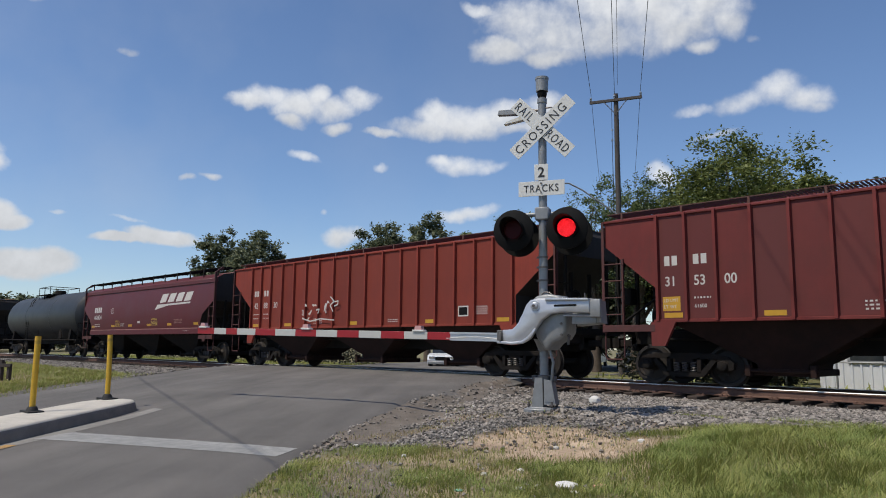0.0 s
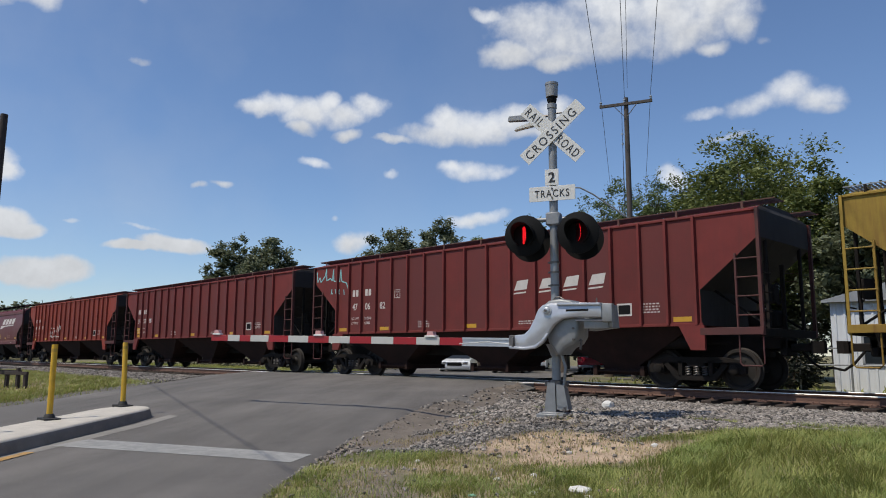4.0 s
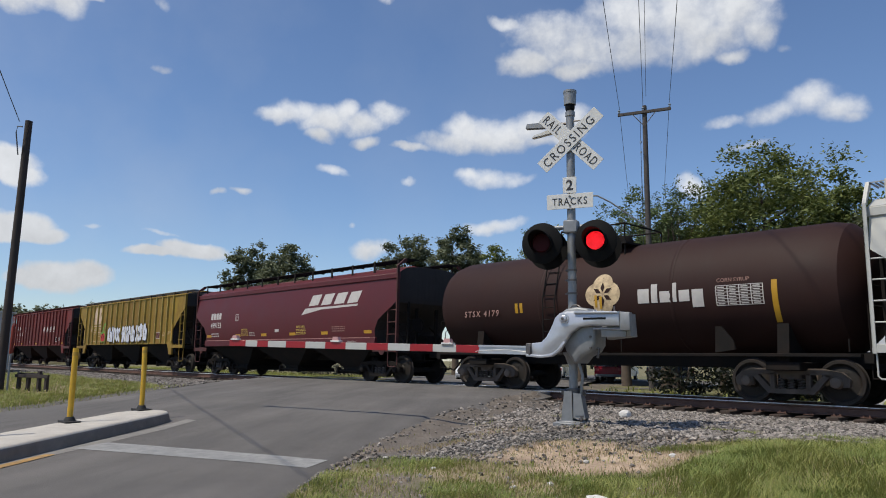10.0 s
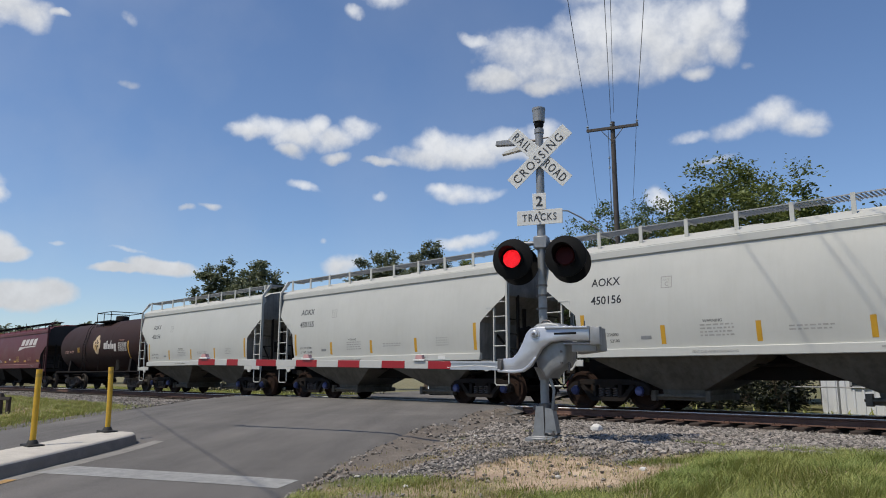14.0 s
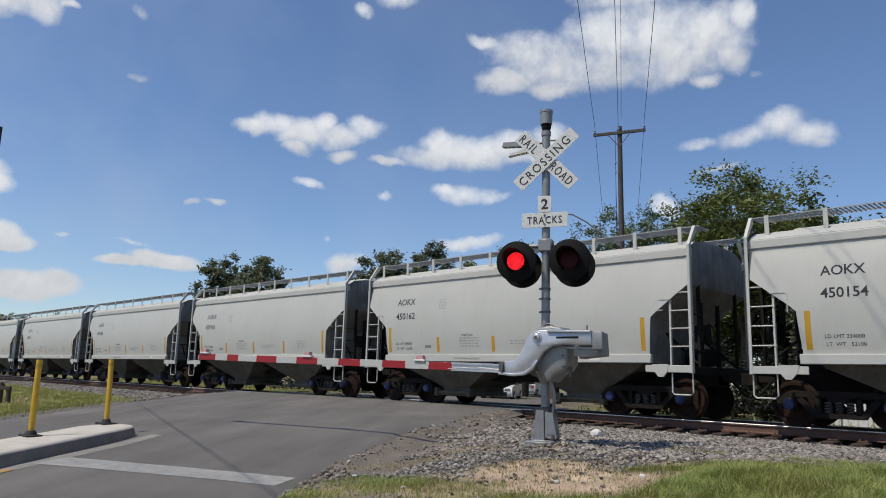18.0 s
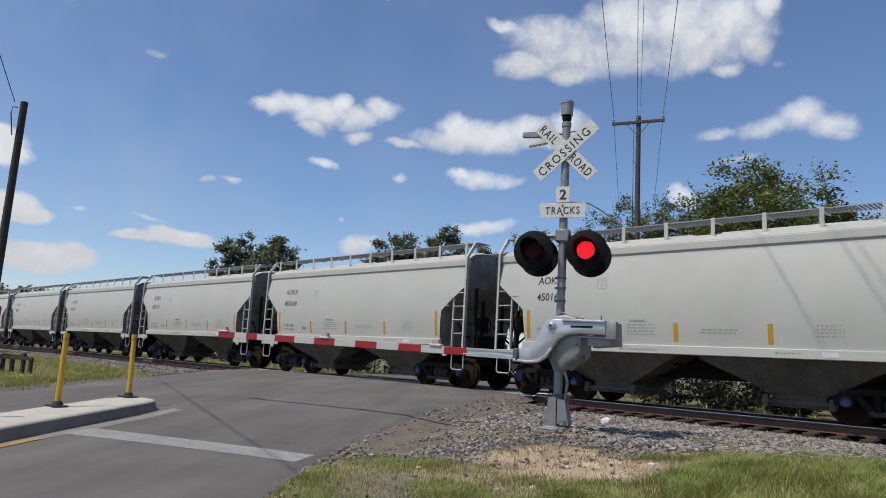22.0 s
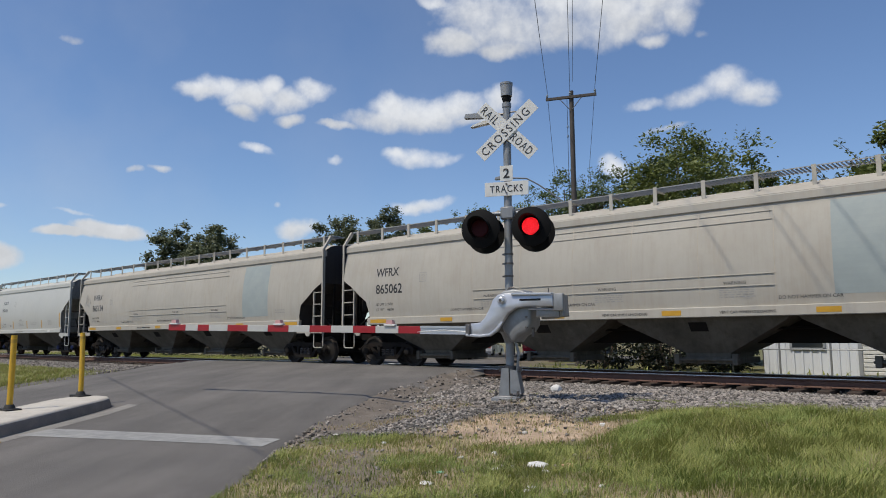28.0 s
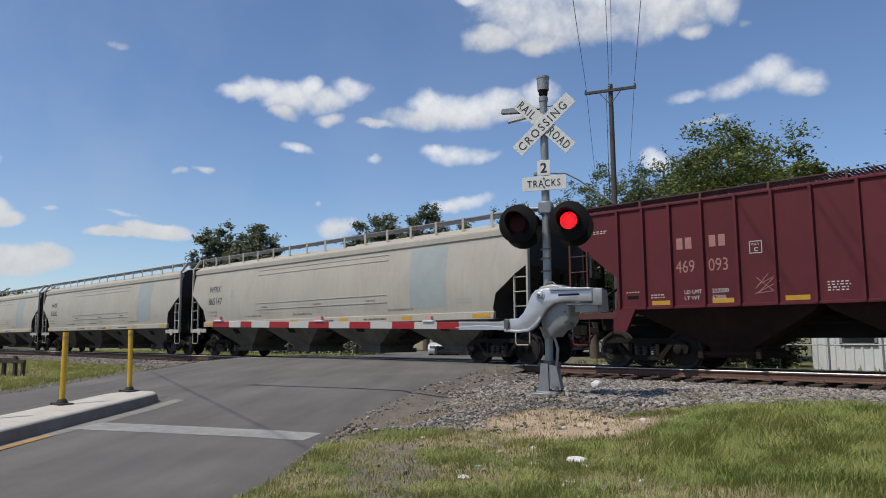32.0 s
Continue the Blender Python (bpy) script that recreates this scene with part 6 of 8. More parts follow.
# white two-bay cars
CAP_BLUE = mat("blue_bearing_cap", (0.018, 0.028, 0.10), 0.6, vary=0.3, scale=9.0)
WHITE_CUT = [(1.20, 1.02), (1.45, 1.02), (2.22, .95), (2.34, .82), (2.92, .06), (3.0, .04)]
NUMBERS = ("450159", "450155", "450156", "450161", "450162", "450154", "450164", "450165", "450166")
LIMITS = ("233900", "233900", "234000", "233800", "234000", "234000", "233900", "233900", "234000")
GREY_STENCIL = mat("grey_stencil", (0.31, 0.30, 0.28), 0.6, vary=0.2, scale=6.0, bump=0)
for n, (num, lim) in enumerate(zip(NUMBERS, LIMITS)):
    car = smooth_hopper("hopper_car", "clean light-grey two-bay covered hopper car with black stencils", 72.05 + 12.36 * n, WHITE_CAR, 11.1, "white", WHITE_CUT, 3.57, (1.18, 1.38),
                        ((1.25, 5.35), (5.75, 9.85)), CAP_BLUE, True, 1.45, 4.30, (1.55, 1.95, 2.35, 2.75), BOARD_GALV, 10, BAY_DUST_SHADE, rest=WHITE_CAR)
    side_words("AOKX", .275, LETTER_B, car, 1.43, 2.90, 1.0, bold=.004)
    side_words(num, .275, LETTER_B, car, 1.42, 2.46, 1.02, bold=.004)
    side_words("LD LMT " + lim, .105, LETTER_B, car, 1.44, 1.68, 1.0)
    side_words("LT  WT   52100", .105, LETTER_B, car, 1.46, 1.53, 1.0)
    for x, z in ((1.10, 2.22), (3.22, 1.88), (5.35, 1.88), (7.45, 1.88), (9.88, 2.22)):
        plate(car, x, x + .11, 1.46, z, REFLECT_Y, None)
    clearance_box(car, 3.28, 2.72, .27, GREY_STENCIL)
    bars(car, 4.15, 1.56, .75, .30, 4, GREY_STENCIL, None)
    side_words("WARNING", .09, LETTER_B, car, 4.22, 1.90, 1.0)
    bars(car, 6.0, 1.62, .85, .14, 2, GREY_STENCIL, None)
    bars(car, 8.4, 1.58, .5, .28, 4, GREY_STENCIL, None)
    plate(car, 2.72, 2.98, 1.58, 1.66, GALV, None, "route_card_board")
    words("VENT CAR WHEN UNLOADING", .075, GREY_STENCIL, car, on_side(3.95, 1.25, -1.604), .95)
    bars(car, 7.6, 1.25, .5, .06, 1, GREY_STENCIL, -1.606)
    plate(car, 8.5, 8.8, 1.23, 1.33, SIGN_W, -1.606, "white_patch")
    part("hinge_strap", Shape().box(.45, .75, -1.60, -1.56, 2.60, 2.62), WHITE_CAR, car)
    part("hinge_strap", Shape().box(.78, .80, -1.60, -1.56, 2.20, 2.60), WHITE_CAR, car)
    part("hinge_strap", Shape().box(10.35, 10.65, -1.60, -1.56, 2.60, 2.62), WHITE_CAR, car)
    part("hinge_strap", Shape().box(10.15, 10.45, -1.60, -1.56, 2.36, 2.38), WHITE_CAR, car)

# cream four-bay cars
CREAM_CUT = [(1.25, 1.25), (1.55, 1.25), (1.95, 1.12), (2.20, .75), (2.45, .42), (2.66, .05), (2.8, .04)]
SEAM_DIRT = mat("dusty_weld_seam", (0.42, 0.37, 0.30), 0.8, vary=0.2, scale=3.0, bump=0)
BLUE_PATCH = mat("pale_blue_grey_paint_patch", (0.29, 0.325, 0.318), 0.6, vary=0.08, scale=2.0, tint=(0.35, 0.36, 0.335), tint_amount=0.5, tint_scale=1.0, bump=0)
for n, (num, uu) in enumerate((("865134", 183.28), ("865062", 203.41), ("865147", 223.75))):
    car = smooth_hopper("hopper_car", "dusty cream four-bay covered hopper car with a pale blue patch", uu, CREAM_CAR, 19.1, "cream", CREAM_CUT, 3.57, (1.22, 1.44),
                        ((1.45, 5.45), (5.5, 9.5), (9.6, 13.6), (13.65, 17.65)), UNDER, False, 1.55, 4.30, (1.55, 1.95, 2.35), BOARD_GALV, 17, BAY_DUST_SHADE, rest=CREAM_CAR)
    side_words("WFRX", .36, LETTER_B, car, 1.58, 2.70, .95, bold=.006)
    side_words(num, .40, LETTER_B, car, 1.58, 2.17, .95, bold=.006)
    side_words("LD LMT 217700", .11, LETTER_B, car, 1.58, 1.80, 1.0)
    side_words("LT  WT    68300", .11, LETTER_B, car, 1.58, 1.64, 1.0)
    clearance_box(car, 3.42, 2.45, .28, GREY_STENCIL)
    for z in (3.42, 3.24):
        for i in range(5):
            piece("side_ridge", shared(("ridge", z), lambda: Shape().box(0, 1.54, -side_w(z) - .018, -side_w(z) + .02, z - .010, z + .010, .004).mesh("side_ridge", CREAM_CAR)), car, "", Matrix.Translation((5.45 + 1.59 * i, 0, 0)))
    for z in (2.10, 1.86):
        for i in range(5):
            piece("side_ridge", shared(("ridge", z), lambda: Shape().box(0, 1.54, -side_w(z) - .018, -side_w(z) + .02, z - .010, z + .010, .004).mesh("side_ridge", CREAM_CAR)), car, "", Matrix.Translation((5.45 + 1.59 * i, 0, 0)))
    for i in range(6):
        plate(car, 5.415 + 1.59 * i, 5.43 + 1.59 * i, 1.5, 3.5, SEAM_DIRT, None, "weld_seam")
    plate(car, 14.45, 16.05, 1.62, 3.50, BLUE_PATCH, None, "paint_patch", "pale blue-grey repainted patch")
    for x in (4.6, 8.0, 13.4):
        side_words("DO NOT HAMMER ON CAR", .10, LETTER_B, car, x, 1.56, .95)
    for x in (5.7, 9.2, 12.2):
        bars(car, x, 1.60, .75, .2, 4, GREY_STENCIL, None)
        side_words("WARNING", .10, LETTER_B, car, x + .1, 1.90, 1.0)
    bars(car, 16.5, 1.66, .55, .18, 2, GREY_STENCIL, None)
    for x in (1.35, 4.25, 7.9, 10.9, 14.1, 17.1):
        plate(car, x, x + (.45 if 2 < x < 17 else .7), 1.27, 1.38, REFLECT_Y, -1.606)
    for x in (6.3, 9.4, 12.2):
        words("VENT CAR WHEN UNLOADING", .085, LETTER_B, car, on_side(x, 1.29, -1.604), .95)
    for a in (3.45, 7.5, 11.6, 15.65):
        part("bay_plate", Shape().add([(a - .2, -1.207, .92), (a + .2, -1.207, .92), (a + .2, -1.367, 1.12), (a - .2, -1.367, 1.12)], [(0, 1, 2, 3)]).add([(a - .2, -1.19, .92), (a + .2, -1.19, .92), (a + .2, -1.35, 1.12), (a - .2, -1.35, 1.12)], [(3, 2, 1, 0)]), UNDER, car, smooth=0)
    part("hinge_strap", Shape().box(.95, 1.3, -1.60, -1.56, 2.20, 2.22), CREAM_CAR, car)
    part("hinge_strap", Shape().box(1.28, 1.30, -1.60, -1.56, 1.9, 2.22), CREAM_CAR, car)
    if num == "865134":
        scribble(car, GREY_STENCIL, "chalk_scrawl", [[(.7, 2.3), (.8, 2.9), (.95, 3.05), (.98, 2.7), (.75, 2.65), (1.1, 2.4), (1.05, 2.95), (1.25, 2.75), (1.2, 2.3)], [(.6, 2.55), (.95, 2.5), (1.3, 2.6)]], .012, -1.598, "dark chalk scrawl")

# maroon three-bay cars
MAROON_CUT = [(1.20, 1.15), (1.72, 1.15), (2.05, .95), (2.25, .62), (2.46, .26), (2.60, .06), (2.7, .04)]
for num, uu in (("466434", -43.5), ("499153", 43.18)):
    car = smooth_hopper("hopper_car", "maroon smooth-sided covered hopper car with a slanted white emblem", uu, MAROON, 14.95, "maroon", MAROON_CUT, 3.40, (1.20, 1.46),
                        ((1.4, 5.35), (5.4, 9.5), (9.55, 13.5)), UNDER, False, 1.5, 4.08, (1.55, 1.95, 2.35), UNDER, 12, UNDER, rest=DARK_RED)
    for k in range(4):
        plate(car, 1.62 + k * .26, 1.82 + k * .26, 2.40, 2.68, LETTER_W, None, "name_block")
    side_words(num, .34, LETTER_W, car, 1.62, 2.02, 1.0, bold=.006)
    bars(car, 1.7, 1.58, .75, .2, 2, LETTER_W, None)
    clearance_box(car, 3.95, 2.30, .28, LETTER_W)
    # emblem: four slanted plain blocks over a swept bar
    e = Shape()
    for k in range(4):
        x = 9.72 + k * .82
        e.prism([(x, 2.68), (x + .62, 2.70), (x + .72, 2.90), (x + .82, 3.10), (x + .2, 3.08), (x + .1, 2.88)], -.0005, 0)
    part("emblem_block", skin(e, .003), LETTER_W, car, "white slanted emblem blocks", smooth=0)
    part("emblem_bar", skin(Shape().prism([(9.25, 2.36), (9.5, 2.60), (12.85, 2.64), (12.8, 2.57), (10.6, 2.53)], -.0005, 0), .003), LETTER_W, car, "white swept emblem bar", smooth=0)
    plate(car, 1.3, 13.6, 1.44, 1.47, GREY_FADE, -1.604, "sill_line")
    for x in (.95, 4.0, 6.2, 8.4, 10.6, 13.2):
        plate(car, max(x, 1.25), max(x, 1.25) + .43, 1.60, 1.71, REFLECT_Y, None)
    side_words("WARNING", .115, LETTER_Y, car, 4.5, 1.86, 1.0)
    bars(car, 4.5, 1.60, .6, .22, 4, LETTER_Y, None)
    side_words("WARNING", .125, LETTER_Y, car, 8.9, 1.88, 1.0)
    bars(car, 8.88, 1.60, .68, .24, 4, LETTER_Y, None)
    bars(car, 5.2, 1.60, .5, .18, 3, LETTER_W, None)
    bars(car, 11.3, 1.66, .8, .22, 3, FADED_PINK, None)
    bars(car, 12.3, 1.30, .55, .05, 1, LETTER_W, -1.606)
    plate(car, 7.3, 7.6, 1.76, 1.86, LETTER_W, None, "route_card_board")


# ---- tank cars ----
def tank_car(label, u, paint, L, r, zc, rail_x, nose=0.0):
    car = thing("tank_car", label, "tank car", "cars of the freight train")
    prof = [(0.0, -nose), (r * .45, .06 - nose), (r * .78, .22 - nose), (r * .95, .48 - nose), (r, .80 - nose), (r, L - .80), (r * .95, L - .48), (r * .78, L - .22), (r * .45, L - .06), (0.0, L)]
    part("tank", Shape().lathe(prof, "x", (0, 0, zc), 56), paint, car, smooth=30)
    for x in (L * .33, L * .66):
        part("tank_seam", Shape().lathe([(r + .001, x - .05), (r + .008, x - .04), (r + .008, x + .04), (r + .001, x + .05)], "x", (0, 0, zc), 56), paint, car)
    part("centre_sill", Shape().box(-.1, L + .1, -.33, .33, .66, 1.0, .02).box(.1, L - .1, -1.50, -1.25, .90, .97, .01).box(.1, L - .1, 1.25, 1.50, .90, .97, .01), UNDER, car)
    for x in (1.6, L - 1.6):
        part("saddle", Shape().prism([(-1.35, .72), (-1.25, zc - r * .55), (-.6, zc - r * .9), (.6, zc - r * .9), (1.25, zc - r * .55), (1.35, .72)], x - .12, x + .12, "yz").box(x - .35, x + .35, -1.4, 1.4, .62, .80, .02), UNDER, car)
    rail = Shape()
    z = zc + r + .48
    x0, x1 = rail_x
    pts = [(x0, -.9), (x1, -.9), (x1, .9), (x0, .9)]
    for (xa, ya), (xb, yb) in zip(pts, pts[1:] + pts[:1]):
        rail.tube([(xa, ya, z), (xb, yb, z)], .022, 8)
        rail.tube([(xa, ya, z), (xa, ya, zc + r - .35)], .022, 8)
    for xm in (x0 + (x1 - x0) / 2,):
        rail.tube([(xm, -.9, z), (xm, -.9, zc + r - .35)], .022, 8)
    part("safety_rail", rail, UNDER, car, "dark pipe safety railing")
    part("platform", Shape().box(x0 - .1, x1 + .1, -1.0, 1.0, zc + r - .06, zc + r - .01), UNDER, car)
    part("manway", Shape().lathe([(0, zc + r + .30), (.30, zc + r + .30), (.34, zc + r + .22), (.34, zc + r - .1)], "z", ((x0 + x1) / 2 + .3, 0, 0), 20), UNDER, car)
    lad = Shape()
    for dx in (-.2, .2):
        lad.tube([(x0 + dx, -1.46, 1.0), (x0 + dx, -1.50, zc), (x0 + dx, -1.25, zc + r * .7), (x0 + dx, -.9, zc + r)], .018, 8)
    for k in range(8):
        zz = 1.2 + k * .32
        yy = -1.47 if zz < zc + .2 else -1.47 + (zz - zc - .2) * .42
        lad.tube([(x0 - .2, yy, zz), (x0 + .2, yy, zz)], .014, 6)
    part("ladder", lad, UNDER, car)
    for xa, xb in ((.3, x0 - .4), (x1 + .2, L - .3)):
        part("hand_rail", Shape().tube([(xa, -1.47, 1.0), (xa, -1.47, 1.55), (xa + .06, -1.47, 1.62)], .016, 6), UNDER, car)
        part("hand_rail", Shape().tube([(xb, -1.47, 1.0), (xb, -1.47, 1.25)], .016, 6), UNDER, car)
    part("bracket_plate", Shape().prism([(L - 3.0, .98), (L - 2.55, 1.05), (L - 2.6, 1.25), (L - 2.85, 1.55), (L - 2.98, 1.55)], -1.44, -1.38), UNDER, car)
    for flip in (False, True):
        at = Matrix.Translation((L if flip else 0, 0, 0))
        piece("coupler", shared("coupler", coupler_mesh), car, "", at @ (pose(0, 0, 0, 0, 0, 180) if flip else Matrix()))
        piece("end_railing", shared(("tank_end", flip), lambda: Shape().tube([(.05, -1.4, .95), (.05, -1.4, 1.9), (.05, 1.4, 1.9), (.05, 1.4, .95)], .02, 8).tube([(.05, -1.4, .90), (.05, -1.4, .5), (.45, -1.4, .5), (.45, -1.4, .90)], .018, 8).box(-.05, .12, -1.5, 1.5, .78, .97, .01).mesh("end_railing", UNDER)), car, "", at)
    for x in (1.6, L - 1.6):
        truck(car, x, RUSTCAP, False)
    return put_train(car, u)


RUSTCAP = mat("rusty_bearing_cap", (0.13, 0.10, 0.08), 0.85, vary=0.3, scale=9.0)
tank_car("grey-black tank car with a pipe railing on top", -59.3, TANK_BLACK, 14.4, 1.52, 2.42, (5.2, 7.4))
tank_b = tank_car("dirty brown tank car with a pale round emblem", 60.05, TANK_BROWN, 11.85, 1.42, 2.37, (4.3, 6.3), .45)


def wrap(shape, r, zc):
    """Bend a flat design, drawn on x and z at y = 0, round the tank's side."""
    out = []
    for x, y, z in shape.v:
        a = (z - zc) / r
        rr = r + .004 - y
        out.append((x, -rr * math.cos(a), zc + rr * math.sin(a)))
    shape.v = out
    return shape


def strips(x0, x1, z0, z1, n=8):
    s = Shape()
    for i in range(n):
        s.box(x0, x1, -.003, 0, z0 + (z1 - z0) * i / n, z0 + (z1 - z0) * (i + 1) / n)
    return s


EMBLEM = mat("worn_cream_decal", (0.58, 0.44, 0.26), 0.6, vary=0.2, scale=4.0, tint=(0.10, 0.05, 0.03), tint_amount=0.8, tint_scale=6.0, bump=0)
def disc(cx, cz, r0, r1, y=0.0):
    """A flat ring in thin strips, so that it can follow the tank."""
    return Shape().lathe([(r0, y - .002), (r1, y - .002), (r1, y), (r0, y)], "y", (cx, 0, cz), 24)


em = Shape()
for k in range(4):
    a = k * math.pi / 2
    lobe_disc = disc(5.95 + .22 * math.cos(a), 2.42 + .24 * math.sin(a), .0, .29, -.0004 * k)
    em.add(lobe_disc.v, lobe_disc.f)
part("round_emblem", wrap(em, 1.42, 2.37), EMBLEM, tank_b, "worn cream four-lobed emblem", smooth=0)
lf = Shape()
for k in range(6):
    a = math.pi / 2 + k * math.pi / 3
    c, d = math.cos(a), math.sin(a)
    lf.prism([(5.95 + .05 * c, 2.42 + .05 * d), (5.95 + .17 * c - .06 * d, 2.42 + .17 * d + .06 * c), (5.95 + .31 * c, 2.42 + .31 * d), (5.95 + .17 * c + .06 * d, 2.42 + .17 * d - .06 * c)], -.0075, -.0055)
part("emblem_leaf", wrap(lf, 1.42, 2.37), TANK_BROWN, tank_b, "dark leaf shapes on the emblem", smooth=0)
for x, z in ((5.72, 2.10), (5.86, 2.06)):
    gold = strips(x, x + .07, z, z + .31, 4)
    gold.v = [(a, b - .009, c) for a, b, c in gold.v]
    part("emblem_bar", wrap(gold, 1.42, 2.37), REFLECT_Y, tank_b, "worn gold bar on the emblem", smooth=0)
nm = Shape()
for k, (w, h) in enumerate(((.30, .34), (.16, .44), (.27, .26), (.10, .44), (.26, .26), (.27, .40))):
    x = 6.95 + sum(((.30, .16, .27, .10, .26, .27)[:k])) + .06 * k
    z = 2.14 if k < 5 else 2.0
    nm.add(*(lambda s: (s.v, s.f))(strips(x, x + w, z, z + h, 4)))
part("name_block", wrap(nm, 1.42, 2.37), LETTER_W, tank_b, "white name drawn as blocks", smooth=0)
tb = Shape()
for i in range(7):
    tb.add(*(lambda s: (s.v, s.f))(strips(8.9, 9.95, 2.0 + i * .072, 2.014 + i * .072, 1)))
for x in (8.9, 9.16, 9.42, 9.68, 9.93):
    tb.add(*(lambda s: (s.v, s.f))(strips(x, x + .02, 2.0, 2.446, 4)))
for i in range(6):
    for k in range(4):
        tb.add(*(lambda s: (s.v, s.f))(strips(8.95 + k * .26, 9.10 + k * .26, 2.03 + i * .072, 2.055 + i * .072, 1)))
tagged(part("data_table", wrap(tb, 1.42, 2.37), LETTER_W, tank_b, smooth=0), kind="stuff")
part("yellow_mark", wrap(strips(10.12, 10.24, 1.58, 2.50, 10), 1.42, 2.37), REFLECT_Y, tank_b, smooth=0)
for x in (3.05, 3.22):
    part("yellow_mark", wrap(strips(x, x + .10, 2.05, 2.32, 4), 1.42, 2.37), REFLECT_Y, tank_b, smooth=0)
words("STSX 4179", .24, FADED_PINK, tank_b, on_side(1.08, 2.0, -1.425) @ pose(0, 0, 0, -4), 1.0, bold=.003, spread=1.3)
words("CORN SYRUP", .12, FADED_PINK, tank_b, on_side(8.93, 2.52, -1.424) @ pose(0, 0, 0, -8), 1.0)

# ---- crossing signal with gate; built facing -y, then turned with the road ----
SIG = pose(-6.56, 8.93, .05, 0, 0, 23.3)
signal = thing("crossing_signal", "grey steel crossing signal mast with crossed sign and two red lamps", "crossing signal", at=SIG)
part("mast", Shape().lathe([(.064, .42), (.064, 4.70), (.075, 4.71), (.075, 4.78), (.03, 4.80)], "z", seg=20), GALV, signal)
part("bell_gap", Shape().lathe([(.06, 4.80), (.075, 4.84), (.075, 4.90)], "z", seg=20), BLACK_PLATE, signal)
part("bell", Shape().lathe([(.03, 4.78), (.045, 4.80), (.03, 4.89), (.092, 4.895), (.098, 5.08), (.104, 5.085), (.104, 5.12), (.0, 5.14)], "z", seg=24), GALV, signal, "grey bell housing on the mast top")
ped = Shape()
ped.prism([(-.16, .10), (.01, .10), (.0, .52), (-.11, .52)], -.12, .12)
part("pedestal", ped, GALV, signal, "cast grey pedestal")
part("junction_box", Shape().prism([(.03, .14), (.20, .14), (.14, .48), (.03, .50)], -.15, .10).box(.05, .17, -.158, -.15, .18, .21), GALV, signal, "grey tapered junction box")
part("collar", Shape().lathe([(.065, .46), (.10, .47), (.10, .55), (.065, .56)], "z", seg=16).box(-.17, -.11, -.05, .05, .46, .54, .01).box(.12, .18, -.05, .05, .46, .54, .01), STEEL, signal)
part("foot_plate", Shape().box(-.22, .18, -.20, .20, .06, .10, .01).box(-.25, .16, -.25, -.16, .0, .08, .01).box(-.20, .22, .14, .23, .0, .08, .01), GALV, signal)
for x in (-.19, .15):
    for y in (-.18, .18):
        part("anchor_bolt", Shape().tube([(x, y, .09), (x, y, .18)], .016, 8).lathe([(.0, .145), (.03, .145), (.03, .12), (.0, .12)], "z", (x, y, 0), 6), STEEL, signal)
part("conduit", Shape().tube([(.04, -.07, 1.10), (.10, -.10, .95), (.16, -.10, .75), (.14, -.08, .58), (.12, -.06, .47)], .022, 10), GALV, signal)
for z in (.98, 1.95, 2.15, 2.3):
    part("clamp", Shape().lathe([(.066, z - .015), (.076, z - .015), (.076, z + .015), (.066, z + .015)], "z", seg=16).box(-.10, -.065, -.02, .02, z - .012, z + .012), STEEL, signal)

# crossed blades; the second lies over the first
BLADE = (1.20, .222)


def blade(a, y, name):
    L, w = BLADE
    s = Shape().box(-L / 2, L / 2, -.004, .004, -w / 2, w / 2, .002)
    return piece(name, s.mesh(name, SIGN_W), signal, "white sign blade with black letters", Matrix.Translation((.02, y, 4.30)) @ pose(0, 0, 0, 0, -a, 0))


b1 = blade(-45, -.085, "sign_blade")
b2 = blade(42, -.100, "sign_blade")
for txt, ob, x, wide in (("RAIL", b1, -.56, .72), ("ROAD", b1, .12, .68), ("CROSSING", b2, -.545, .90)):
    words(txt, .195, LETTER_B, ob, Matrix.Translation((x, -.0055, -.070)) @ pose(0, 0, 0, 90), wide, bold=.0, spread=1.28)
part("sign_bracket", Shape().box(-.05, .09, -.08, .06, 4.22, 4.38, .01), STEEL, signal)
s2 = part("number_sign", Shape().box(-.105, .105, -.094, -.086, 3.47, 3.72, .003), SIGN_W, signal, "small white sign with the figure two")
words("2", .22, LETTER_B, s2, Matrix.Translation((-.055, -.096, 3.52)) @ pose(0, 0, 0, 90), 1.0, bold=.004)
s3 = part("tracks_sign", Shape().box(-.355, .355, -.094, -.086, 3.23, 3.46, .003), SIGN_W, signal, "white sign reading tracks")
words("TRACKS", .16, LETTER_B, s3, Matrix.Translation((-.27, -.096, 3.29)) @ pose(0, 0, 0, 90), .80, bold=.001, spread=1.2)
for z in (3.28, 3.42, 3.66):
    part("sign_bolt", Shape().lathe([(0, -.106), (.016, -.106), (.016, -.092)], "y", (0, 0, z), 8), STEEL, signal)
# small slanted boards on a side arm near the top
part("side_arm", Shape().tube([(-.05, .0, 4.60), (-.30, .02, 4.62)], .022, 8).tube([(.05, -.02, 4.62), (.16, -.02, 4.62)], .012, 6), STEEL, signal)
part("side_lamp", Shape().prism([(-.72, 4.60), (-.70, 4.67), (-.22, 4.66), (-.10, 4.62), (-.22, 4.57)], .00, .10), GALV, signal, "slim grey arm-mounted fitting")
part("side_lamp", Shape().prism([(-.62, 4.44), (-.58, 4.48), (-.36, 4.54), (-.20, 4.55), (-.28, 4.49)], .02, .12), SIGN_W, signal, "slim pale arm-mounted fitting")

